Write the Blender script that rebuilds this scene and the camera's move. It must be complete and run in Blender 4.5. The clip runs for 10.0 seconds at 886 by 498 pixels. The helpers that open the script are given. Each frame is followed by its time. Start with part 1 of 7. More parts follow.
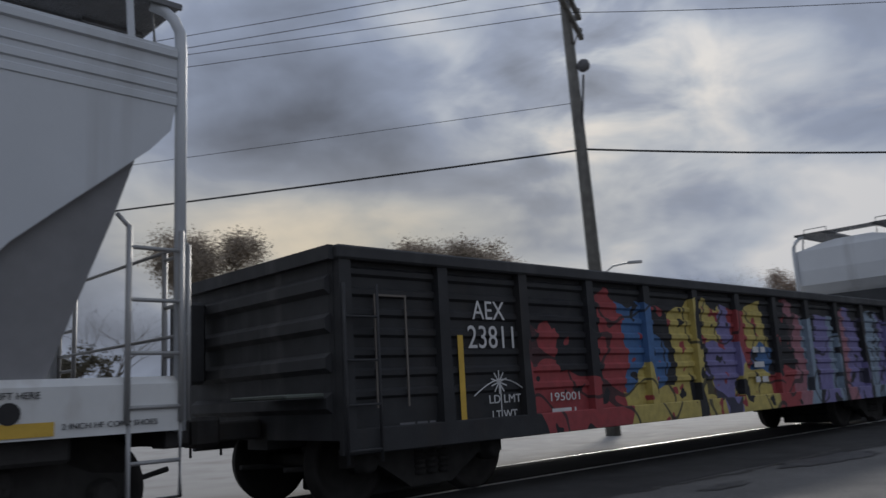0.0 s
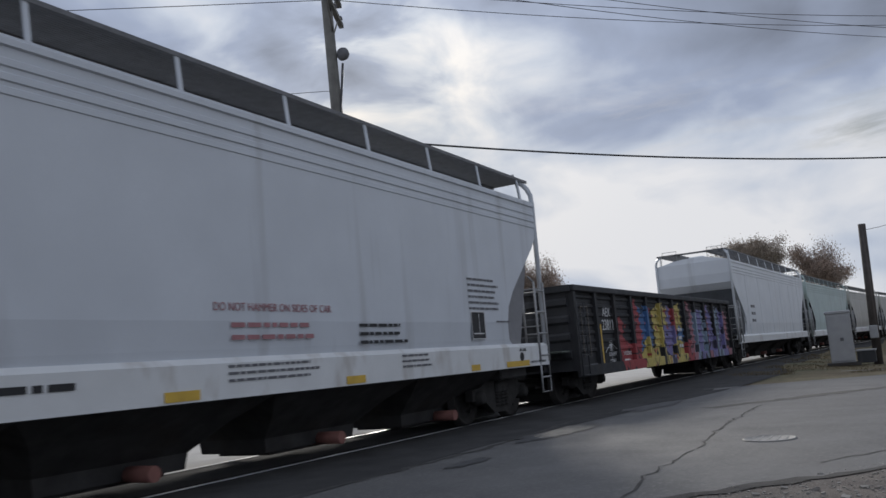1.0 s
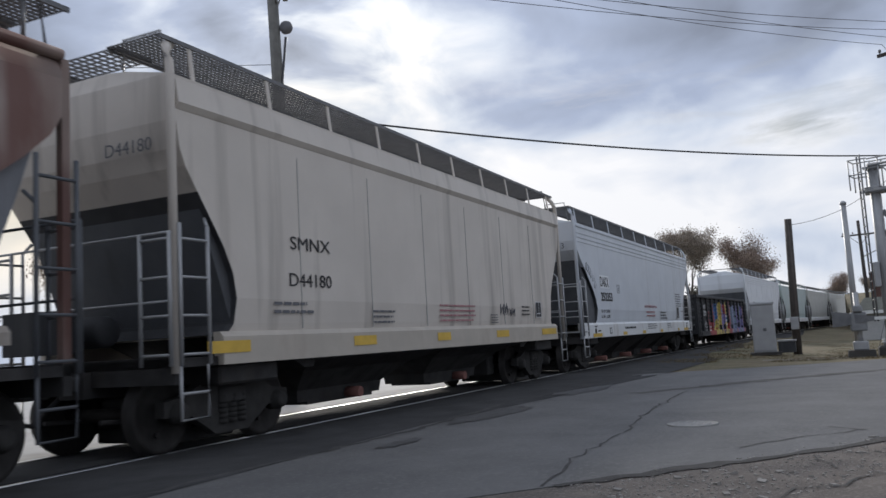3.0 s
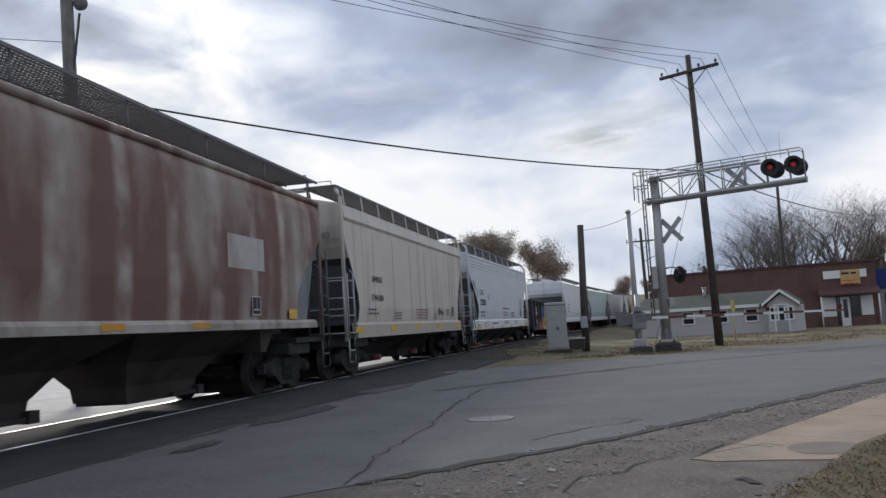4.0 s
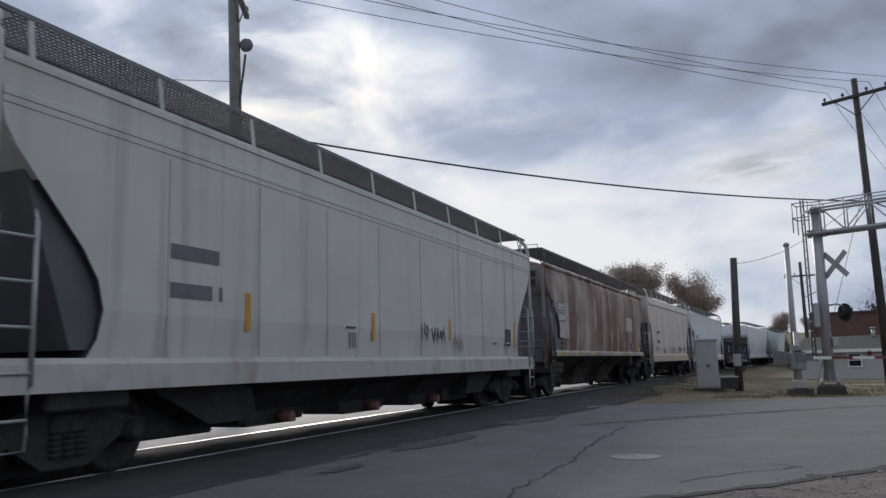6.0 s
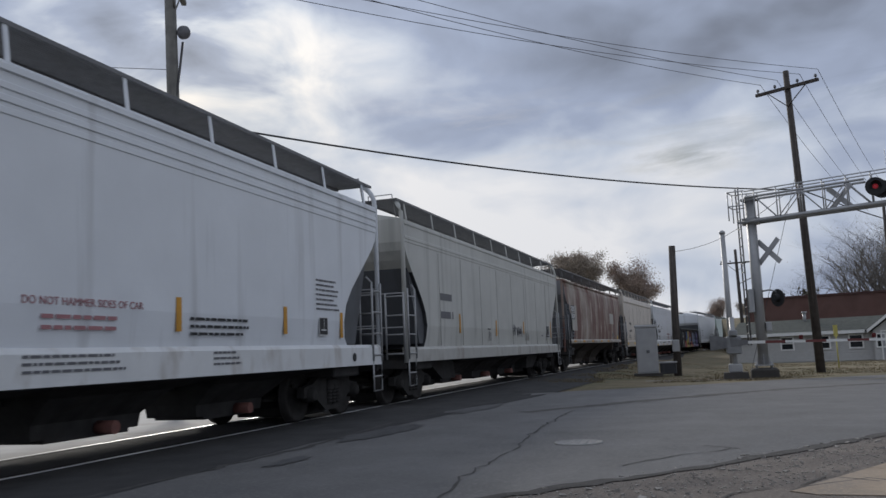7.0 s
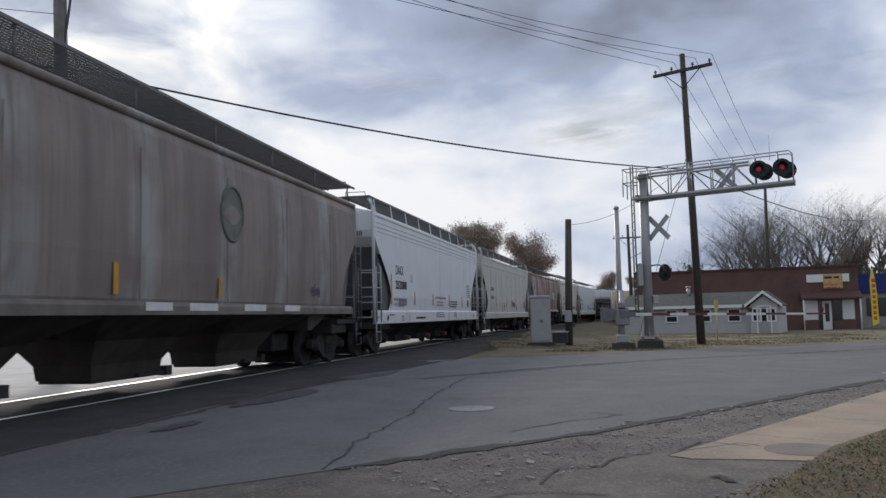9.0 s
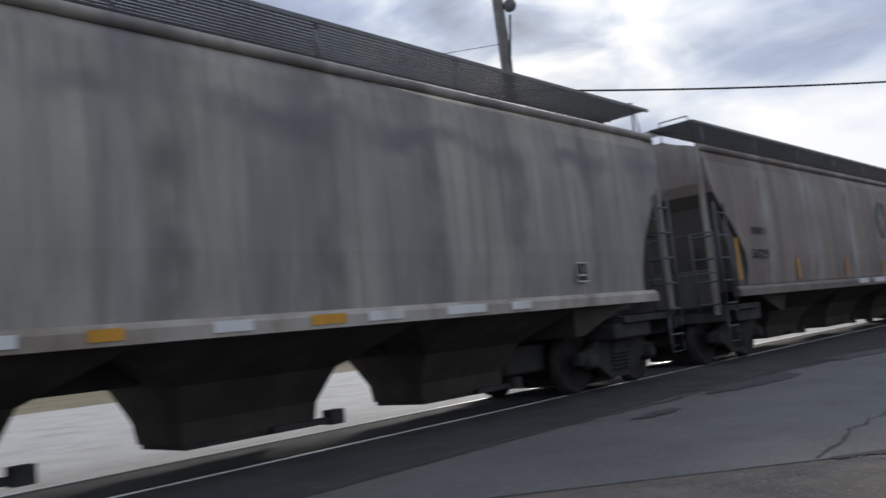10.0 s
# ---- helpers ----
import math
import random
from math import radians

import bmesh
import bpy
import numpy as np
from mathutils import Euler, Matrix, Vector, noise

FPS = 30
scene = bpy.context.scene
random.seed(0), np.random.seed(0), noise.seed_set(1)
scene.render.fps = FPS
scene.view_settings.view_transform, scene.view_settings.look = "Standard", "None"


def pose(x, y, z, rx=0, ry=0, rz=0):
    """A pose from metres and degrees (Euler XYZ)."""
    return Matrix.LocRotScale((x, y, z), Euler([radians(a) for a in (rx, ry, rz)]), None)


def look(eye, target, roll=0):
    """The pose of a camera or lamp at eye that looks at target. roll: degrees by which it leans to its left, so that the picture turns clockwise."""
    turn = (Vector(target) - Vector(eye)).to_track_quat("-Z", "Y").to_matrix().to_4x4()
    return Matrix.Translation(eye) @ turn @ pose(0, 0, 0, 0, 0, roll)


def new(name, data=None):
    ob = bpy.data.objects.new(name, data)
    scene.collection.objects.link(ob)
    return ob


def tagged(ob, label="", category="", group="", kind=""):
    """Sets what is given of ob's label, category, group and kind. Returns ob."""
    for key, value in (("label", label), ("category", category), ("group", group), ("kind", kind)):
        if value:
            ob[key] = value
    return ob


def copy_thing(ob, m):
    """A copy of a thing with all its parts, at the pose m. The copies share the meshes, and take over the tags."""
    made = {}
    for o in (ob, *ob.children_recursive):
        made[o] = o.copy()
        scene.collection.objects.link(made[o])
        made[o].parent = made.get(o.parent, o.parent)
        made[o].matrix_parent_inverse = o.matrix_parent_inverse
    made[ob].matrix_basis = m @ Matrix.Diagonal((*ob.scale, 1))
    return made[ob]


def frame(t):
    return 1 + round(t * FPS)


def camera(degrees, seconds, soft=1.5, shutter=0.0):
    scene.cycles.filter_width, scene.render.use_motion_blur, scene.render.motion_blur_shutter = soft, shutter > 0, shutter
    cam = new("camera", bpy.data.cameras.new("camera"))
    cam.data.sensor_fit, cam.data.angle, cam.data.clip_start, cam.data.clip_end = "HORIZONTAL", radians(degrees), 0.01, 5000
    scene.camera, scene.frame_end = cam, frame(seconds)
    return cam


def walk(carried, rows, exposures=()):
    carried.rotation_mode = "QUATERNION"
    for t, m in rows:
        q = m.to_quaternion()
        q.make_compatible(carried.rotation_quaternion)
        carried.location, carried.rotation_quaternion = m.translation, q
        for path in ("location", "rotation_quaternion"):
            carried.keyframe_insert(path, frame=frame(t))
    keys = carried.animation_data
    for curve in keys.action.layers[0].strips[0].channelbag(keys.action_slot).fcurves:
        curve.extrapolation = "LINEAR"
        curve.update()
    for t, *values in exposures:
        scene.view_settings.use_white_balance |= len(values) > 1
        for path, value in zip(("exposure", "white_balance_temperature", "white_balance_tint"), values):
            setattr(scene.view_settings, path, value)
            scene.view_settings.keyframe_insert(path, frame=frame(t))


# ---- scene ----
cam = camera(57.0, 10.0, shutter=0.12)
PATH = [
    (0.0, pose(0, 0, 1.108, 100.03, 2.97, -44.79)),
    (0.5, pose(0, 0, 1.108, 98.61, 4.57, -60.60)),
    (1.0, pose(0, 0, 1.108, 98.01, 4.68, -61.76)),
    (1.4, pose(0, 0, 1.108, 98.34, 3.89, -59.86)),
    (1.5, pose(0, 0, 1.108, 98.32, 4.16, -60.41)),
    (2.0, pose(0, 0, 1.108, 97.86, 3.61, -61.57)),
    (2.2, pose(0, 0, 1.108, 97.67, 3.27, -62.51)),
    (3.3, pose(0, 0, 1.108, 95.78, 3.44, -69.77)),
    (3.5, pose(0, 0, 1.108, 95.66, 3.58, -73.07)),
    (3.7, pose(0, 0, 1.108, 95.66, 3.72, -75.69)),
    (4.0, pose(0, 0, 1.108, 95.51, 3.44, -79.78)),
    (4.5, pose(0, 0, 1.108, 95.73, 2.38, -80.33)),
    (5.0, pose(0, 0, 1.108, 96.34, 1.53, -75.17)),
    (5.4, pose(0, 0, 1.108, 97.82, 1.23, -70.40)),
    (5.5, pose(0, 0, 1.108, 97.96, 1.19, -69.73)),
    (5.7, pose(0, 0, 1.108, 98.10, 1.40, -69.40)),
    (6.8, pose(0, 0, 1.108, 97.40, 2.05, -73.02)),
    (7.0, pose(0, 0, 1.108, 97.23, 2.42, -73.73)),
    (7.5, pose(0, 0, 1.108, 95.68, 2.25, -77.53)),
    (8.0, pose(0, 0, 1.108, 94.89, 2.15, -79.99)),
    (8.5, pose(0, 0, 1.108, 94.29, 2.61, -80.94)),
    (9.0, pose(0, 0, 1.108, 94.70, 1.31, -80.87)),
    (9.4, pose(0, 0, 1.108, 94.93, 1.59, -76.91)),
    (9.5, pose(0, 0, 1.108, 94.96, 2.25, -74.38)),
    (9.6, pose(0, 0, 1.108, 94.83, 3.05, -71.05)),
    (9.7, pose(0, 0, 1.108, 94.99, 4.32, -65.05)),
    (9.8, pose(0, 0, 1.108, 95.29, 5.41, -59.51)),
    (10.0, pose(0, 0, 1.108, 95.88, 5.87, -49.07)),
]
EXPOSURES = [(0.0, -0.53), (0.5, -0.26), (1.0, -0.1), (1.5, 0.1), (2.0, 0.17), (3.5, 0.22), (4.0, 0.21), (4.5, 0.1), (5.5, 0.08), (7.0, -0.07), (7.5, 0.03), (8.0, 0.11), (8.5, 0.15), (9.5, 0.15), (10.0, 0.23)]
walk(cam, PATH, EXPOSURES)

# ---- world, sun ----
SUN_AZ, SUN_EL = 29.8, 22.0          # degrees: azimuth from +x towards +y, height
SUN_DIR = Vector((math.cos(radians(SUN_AZ)) * math.cos(radians(SUN_EL)), math.sin(radians(SUN_AZ)) * math.cos(radians(SUN_EL)), math.sin(radians(SUN_EL))))


def build_world():
    world = bpy.data.worlds.new("sky")
    scene.world = world
    world.use_nodes = True
    nt = world.node_tree
    nt.nodes.clear()
    N, K = nt.nodes.new, nt.links.new
    out, bg = N("ShaderNodeOutputWorld"), N("ShaderNodeBackground")
    sky = N("ShaderNodeTexSky")
    sky.sky_type, sky.sun_disc = "NISHITA", False
    sky.sun_elevation, sky.sun_rotation = radians(SUN_EL), radians(90 - SUN_AZ)
    sky.air_density, sky.dust_density = 1.0, 1.5
    scale_sky = N("ShaderNodeVectorMath")
    scale_sky.operation = "SCALE"
    scale_sky.inputs["Scale"].default_value = 0.055
    K(sky.outputs[0], scale_sky.inputs[0])
    tc = N("ShaderNodeTexCoord")
    sep = N("ShaderNodeSeparateXYZ")
    K(tc.outputs["Generated"], sep.inputs[0])

    def m(op, a, b=None, clamp=False):
        n = N("ShaderNodeMath")
        n.operation, n.use_clamp = op, clamp
        for i, v in enumerate((a, b)):
            if v is None:
                continue
            if isinstance(v, (int, float)):
                n.inputs[i].default_value = v
            else:
                K(v, n.inputs[i])
        return n.outputs[0]

    az = m("ARCTAN2", sep.outputs[1], sep.outputs[0])
    up = m("MAXIMUM", sep.outputs[2], 0.0)
    el = m("ARCSINE", sep.outputs[2])

    def lobe(a0, e0, wa, we):
        """A soft cloud mass round an azimuth and height (degrees)."""
        u = m("DIVIDE", m("SUBTRACT", az, radians(a0)), radians(wa))
        v = m("DIVIDE", m("SUBTRACT", el, radians(e0)), radians(we))
        return m("POWER", 2.718, m("MULTIPLY", m("ADD", m("MULTIPLY", u, u), m("MULTIPLY", v, v)), -1.0))

    def noise_tex(scale, detail, rough, dist, off, flat=1.8):
        mp = N("ShaderNodeMapping")
        mp.inputs["Location"].default_value = off
        mp.inputs["Scale"].default_value = (1.0, 1.0, flat)
        K(tc.outputs["Generated"], mp.inputs[0])
        n = N("ShaderNodeTexNoise")
        n.inputs["Scale"].default_value, n.inputs["Detail"].default_value = scale, detail
        n.inputs["Roughness"].default_value, n.inputs["Distortion"].default_value = rough, dist
        K(mp.outputs[0], n.inputs["Vector"])
        return n.outputs["Fac"]

    big = noise_tex(2.4, 4, 0.5, 0.3, (3.1, 1.7, 0.4), 2.2)
    fine = noise_tex(7.0, 6, 0.52, 0.4, (0.4, 5.2, 0.9), 1.9)
    dens = m("ADD", m("MULTIPLY", big, 0.76), m("MULTIPLY", fine, 0.24))
    # the heavy cloud beside the sun, the thin bright veil before it, and bright bands low down
    dens = m("ADD", dens, m("MULTIPLY", lobe(53.5, 25, 14, 7.5), 0.14))
    dens = m("SUBTRACT", dens, m("MULTIPLY", lobe(26.5, 20, 9, 7), 0.065))
    dens = m("SUBTRACT", dens, m("MULTIPLY", lobe(-4, 5.5, 36, 5.5), 0.12))
    dens = m("ADD", dens, m("MULTIPLY", m("SUBTRACT", fine, 0.5), m("MULTIPLY", lobe(32, 20, 9, 7), 0.6)))
    dens = m("SUBTRACT", dens, m("MULTIPLY", lobe(19, 14, 15, 9), 0.06))
    dens = m("SUBTRACT", dens, m("MULTIPLY", lobe(56.5, 14.5, 9, 3.0), 0.07))
    dens = m("ADD", dens, m("MULTIPLY", lobe(-8, 19, 26, 6), 0.07))
    dot = N("ShaderNodeVectorMath")
    dot.operation = "DOT_PRODUCT"
    dot.inputs[1].default_value = SUN_DIR
    K(tc.outputs["Generated"], dot.inputs[0])
    glow = m("POWER", m("MAXIMUM", dot.outputs["Value"], 0.0), 40.0)
    ramp = N("ShaderNodeValToRGB")
    cr = ramp.color_ramp
    cr.elements[0].position, cr.elements[0].color = 0.37, (0.98, 0.99, 1.03, 1)
    cr.elements[1].position, cr.elements[1].color = 0.72, (0.20, 0.225, 0.285, 1)
    e = cr.elements.new(0.46)
    e.color = (0.66, 0.73, 0.86, 1)
    e = cr.elements.new(0.53)
    e.color = (0.43, 0.50, 0.665, 1)
    K(dens, ramp.inputs[0])
    # an overcast sky grows brighter towards its top
    gain = m("ADD", m("ADD", 0.80, m("MULTIPLY", up, 0.10)), m("MULTIPLY", m("MULTIPLY", up, up), 0.25))
    gain = m("MULTIPLY", gain, m("ADD", 1.0, m("MULTIPLY", glow, 0.22)))
    cloud = N("ShaderNodeVectorMath")
    cloud.operation = "SCALE"
    # the low light behind the heavy cloud is warm
    warm = N("ShaderNodeMix")
    warm.data_type, warm.blend_type = "RGBA", "MULTIPLY"
    K(m("ADD", lobe(54, 10.5, 20, 5.5), m("MULTIPLY", lobe(31, 19, 12, 8), 0.4), True), warm.inputs[0])
    K(ramp.outputs[0], warm.inputs[6])
    warm.inputs[7].default_value = (1.13, 0.99, 0.76, 1)
    K(warm.outputs[2], cloud.inputs[0])
    K(gain, cloud.inputs["Scale"])
    # a few thin gaps show the blue
    gap = N("ShaderNodeMapRange")
    gap.inputs[1].default_value, gap.inputs[2].default_value = 0.50, 0.66
    K(noise_tex(7.0, 7, 0.6, 0.4, (2.2, 0.7, 3.9), 5.0), gap.inputs[0])
    mix = N("ShaderNodeMix")
    mix.data_type = "RGBA"
    K(m("MULTIPLY", m("MULTIPLY", gap.outputs[0], 0.75), m("ADD", lobe(-1, 12.4, 3.6, 0.9), m("MULTIPLY", lobe(-8, 15, 22, 3.5), 0.5))), mix.inputs[0])
    K(cloud.outputs[0], mix.inputs[6])
    K(scale_sky.outputs[0], mix.inputs[7])
    K(mix.outputs[2], bg.inputs[0])
    bg.inputs[1].default_value = 1.0
    K(bg.outputs[0], out.inputs[0])
    sun = bpy.data.lights.new("sun", "SUN")
    sun.energy, sun.angle, sun.color = 2.3, radians(13), (1.0, 0.95, 0.88)
    ob = new("sun", sun)
    ob.matrix_world = look(SUN_DIR * 50, (0, 0, 0))


build_world()


# ---- materials ----
def material(name, color, rough=0.6, metal=0.0, var=0.25, scale=6.0, fine=60.0, bump=0.15, dirt=None, dirt_amount=0.0,
             dirt_scale=(1.5, 1.5, 1.5), spec=0.4, random=0.0, emit=0.0, band=None, band_period=1.35, speck=None, speck_scale=30.0, runs=None, smear=None):
    """Base colour varied at two scales, with grain relief; dirt: a second colour in soft streaks or patches."""
    mt = bpy.data.materials.new(name)
    mt.use_nodes = True
    nt = mt.node_tree
    N, K = nt.nodes.new, nt.links.new
    b = nt.nodes["Principled BSDF"]
    tc = N("ShaderNodeTexCoord")

    def nz(s, detail=4, vec=None):
        n = N("ShaderNodeTexNoise")
        n.inputs["Scale"].default_value, n.inputs["Detail"].default_value = s, detail
        K(vec or tc.outputs["Object"], n.inputs["Vector"])
        return n.outputs["Fac"]

    def mixc(f, a, c, typ="MIX"):
        n = N("ShaderNodeMix")
        n.data_type, n.blend_type = "RGBA", typ
        for i, v in ((0, f), (6, a), (7, c)):
            if isinstance(v, (int, float)):
                n.inputs[i].default_value = v
            elif isinstance(v, tuple):
                n.inputs[i].default_value = (*v, 1)
            else:
                K(v, n.inputs[i])
        return n.outputs[2]

    def rng(v, a, c, lo, hi):
        n = N("ShaderNodeMapRange")
        for i, q in enumerate((a, c, lo, hi)):
            n.inputs[i + 1].default_value = q
        K(v, n.inputs[0])
        return n.outputs[0]

    dark = tuple(c * (1 - var) for c in color)
    lite = tuple(min(1, c * (1 + var * 0.6)) for c in color)
    c1 = mixc(rng(nz(scale), 0.3, 0.7, 0, 1), dark, lite)
    c2 = mixc(rng(nz(fine, 3), 0.25, 0.75, 0, 0.35), c1, tuple(c * (1 - var * 0.9) for c in color))
    if dirt:
        mp = N("ShaderNodeMapping")
        mp.inputs["Scale"].default_value = dirt_scale
        K(tc.outputs["Object"], mp.inputs[0])
        d = rng(nz(1.0, 7, mp.outputs[0]), 0.62 - 0.3 * dirt_amount, 0.80 - 0.22 * dirt_amount, 0, min(1, 0.4 + dirt_amount))
        c2 = mixc(d, c2, dirt)
    if speck:
        c2 = mixc(rng(nz(speck_scale, 6), 0.54, 0.64, 0, 0.75), c2, speck)
        c2 = mixc(rng(nz(speck_scale * 0.37, 7), 0.55, 0.70, 0, 0.6), c2, dark)
    if band:
        mpb = N("ShaderNodeMapping")
        mpb.inputs["Scale"].default_value = (1, 0, 0.06)
        K(tc.outputs["Object"], mpb.inputs[0])
        wv = N("ShaderNodeTexWave")
        wv.inputs["Scale"].default_value, wv.inputs["Distortion"].default_value = 0.314 / band_period, 2.2
        wv.inputs["Detail"].default_value, wv.inputs["Detail Scale"].default_value = 4, 2.5
        K(mpb.outputs[0], wv.inputs["Vector"])
        ms = N("ShaderNodeMath")
        ms.operation = "MULTIPLY"
        K(rng(wv.outputs["Fac"], 0.72, 0.98, 0, 0.85), ms.inputs[0])
        K(rng(nz(1.3, 6), 0.38, 0.62, 0.1, 1), ms.inputs[1])
        c2 = mixc(ms.outputs[0], c2, band)
    if runs:
        # thin drips down the side
        for sc, hi in (((7.0, 7.0, 0.25), 0.6), ((17.0, 17.0, 0.6), 0.4)):
            mr = N("ShaderNodeMapping")
            mr.inputs["Scale"].default_value = sc
            K(tc.outputs["Object"], mr.inputs[0])
            c2 = mixc(rng(nz(1.0, 5, mr.outputs[0]), 0.50, 0.68, 0, hi), c2, runs)
    if smear:
        # a ragged dark tidemark along the side at one height
        sp = N("ShaderNodeSeparateXYZ")
        K(tc.outputs["Object"], sp.inputs[0])
        ma = N("ShaderNodeMath")
        ma.operation = "MULTIPLY_ADD"
        K(nz(0.6, 5), ma.inputs[0])
        ma.inputs[1].default_value = -1.2
        K(sp.outputs[2], ma.inputs[2])
        up_f, down_f = rng(ma.outputs[0], smear[0] - 0.75, smear[0] - 0.6, 0, 1), rng(ma.outputs[0], smear[0] - 0.5, smear[0] - 0.35, 1, 0)
        mb = N("ShaderNodeMath")
        mb.operation = "MULTIPLY"
        K(up_f, mb.inputs[0])
        K(down_f, mb.inputs[1])
        md = N("ShaderNodeMath")
        md.operation = "MULTIPLY"
        K(mb.outputs[0], md.inputs[0])
        K(rng(nz(0.9, 4), 0.4, 0.6, 0.1, 0.75), md.inputs[1])
        c2 = mixc(md.outputs[0], c2, smear[1])
    if random:
        oi = N("ShaderNodeObjectInfo")
        c2 = mixc(rng(oi.outputs["Random"], 0, 1, 0, random), c2, tuple(c * 0.45 for c in color))
    K(c2, b.inputs["Base Color"])
    K(rng(nz(scale * 2.3), 0.2, 0.8, max(0.02, rough - 0.1), min(1, rough + 0.12)), b.inputs["Roughness"])
    b.inputs["Metallic"].default_value = metal
    b.inputs["Specular IOR Level"].default_value = spec
    if bump:
        bp = N("ShaderNodeBump")
        bp.inputs["Strength"].default_value, bp.inputs["Distance"].default_value = bump, 0.02
        K(nz(fine, 5), bp.inputs["Height"])
        K(bp.outputs[0], b.inputs["Normal"])
    if emit:
        K(c2, b.inputs["Emission Color"])
        b.inputs["Emission Strength"].default_value = emit
    return mt


STREAK = (2.6, 2.6, 0.16)
M_WHITE = material("grey_white_car_paint", (0.67, 0.695, 0.725), 0.45, var=0.06, scale=1.2, fine=25, bump=0.03, dirt=(0.30, 0.30, 0.30), dirt_amount=0.12, dirt_scale=STREAK)
M_WHITEA = material("blue_white_car_paint", (0.56, 0.59, 0.63), 0.45, var=0.06, scale=1.2, fine=25, bump=0.03, dirt=(0.30, 0.30, 0.30), dirt_amount=0.12, dirt_scale=STREAK)
M_SILLG = material("drab_sill_paint", (0.42, 0.415, 0.39), 0.55, var=0.12, scale=2.0, fine=25, bump=0.04, dirt=(0.24, 0.21, 0.18), dirt_amount=0.35, dirt_scale=(3, 3, 1.2))
M_SILLB = material("dark_brown_sill_paint", (0.17, 0.15, 0.132), 0.65, var=0.25, scale=2.0, fine=25, bump=0.05, dirt=(0.08, 0.07, 0.06), dirt_amount=0.4, dirt_scale=(2, 2, 1.2))
M_ENDG = material("slate_metal_and_end_shade", (0.09, 0.095, 0.104), 0.6, var=0.2, scale=1.5, fine=25, bump=0.04, dirt=(0.06, 0.06, 0.06), dirt_amount=0.35, dirt_scale=STREAK)
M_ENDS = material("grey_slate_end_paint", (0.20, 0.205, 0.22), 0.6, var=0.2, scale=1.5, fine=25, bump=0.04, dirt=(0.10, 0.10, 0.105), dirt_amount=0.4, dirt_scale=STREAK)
# taupe of the round cars' ends, darkened for the shade of the recess
M_ENDT = material("shade_darkened_taupe_end", (0.105, 0.098, 0.094), 0.65, var=0.25, scale=1.5, fine=25, bump=0.04, dirt=(0.045, 0.043, 0.042), dirt_amount=0.35, dirt_scale=STREAK)
M_FADEY = material("faded_yellow_line", (0.22, 0.18, 0.09), 0.8, var=0.3, scale=3, bump=0.1)
M_CREAM = material("cream_car_paint", (0.57, 0.52, 0.463), 0.5, var=0.08, scale=1.1, fine=25, bump=0.03, dirt=(0.26, 0.23, 0.20), dirt_amount=0.3, dirt_scale=STREAK)
M_PALE = material("pale_grey_car_paint", (0.485, 0.485, 0.455), 0.5, var=0.10, scale=1.1, fine=25, bump=0.03, dirt=(0.24, 0.24, 0.22), dirt_amount=0.25, dirt_scale=(3.2, 3.2, 0.1))
M_RUST = material("rusted_tan_car_paint", (0.40, 0.36, 0.31), 0.65, var=0.2, scale=1.4, fine=30, bump=0.06, dirt=(0.15, 0.078, 0.064), dirt_amount=1.05, dirt_scale=(0.8, 0.8, 0.3), band=(0.42, 0.375, 0.33))
M_TAUPE = material("grimy_taupe_car_paint", (0.25, 0.212, 0.188), 0.65, var=0.18, scale=1.2, fine=28, bump=0.05, dirt=(0.16, 0.13, 0.12), dirt_amount=0.55, dirt_scale=(1.6, 1.6, 0.12), band=(0.33, 0.33, 0.32), band_period=2.6, runs=(0.15, 0.13, 0.12))
M_DIRTY = material("stained_grey_car_paint", (0.34, 0.32, 0.29), 0.65, var=0.2, scale=1.2, fine=28, bump=0.05, dirt=(0.19, 0.18, 0.185), dirt_amount=0.6, dirt_scale=(1.3, 1.3, 0.2), band=(0.13, 0.125, 0.12), band_period=1.7, runs=(0.17, 0.16, 0.155), smear=(3.35, (0.12, 0.125, 0.13)))
M_SILLW = material("white_sill_paint", (0.64, 0.65, 0.65), 0.5, var=0.08, scale=2.0, fine=25, bump=0.04, dirt=(0.35, 0.31, 0.27), dirt_amount=0.25, dirt_scale=(3, 3, 1.2))
M_SILLD = material("dusty_sill_paint", (0.38, 0.35, 0.31), 0.6, var=0.2, scale=2.0, fine=25, bump=0.04, dirt=(0.18, 0.14, 0.11), dirt_amount=0.5, dirt_scale=(2, 2, 1.2))
M_UNDER = material("black_underframe", (0.056, 0.054, 0.053), 0.8, var=0.35, scale=3.0, fine=40, bump=0.2, dirt=(0.05, 0.043, 0.038), dirt_amount=0.25, dirt_scale=(2, 2, 2), spec=0.12)
M_UNDERB = material("brown_hopper_steel", (0.075, 0.063, 0.055), 0.8, var=0.3, scale=2.0, fine=40, bump=0.2, dirt=(0.04, 0.035, 0.03), dirt_amount=0.4, dirt_scale=(1, 1, .3), spec=0.12)
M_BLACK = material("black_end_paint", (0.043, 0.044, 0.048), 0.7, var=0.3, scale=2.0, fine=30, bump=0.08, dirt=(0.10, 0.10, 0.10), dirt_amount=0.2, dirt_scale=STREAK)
M_GREENST = material("dull_green_steel", (0.10, 0.115, 0.10), 0.6, var=0.2, scale=4, bump=0.1)
M_GRATE = material("galvanized_grating", (0.17, 0.172, 0.178), 0.6, 0.3, var=0.2, bump=0.0)
M_STEEL = material("bright_rail_steel", (0.58, 0.58, 0.58), 0.36, 0.9, var=0.12, scale=8, bump=0.03)
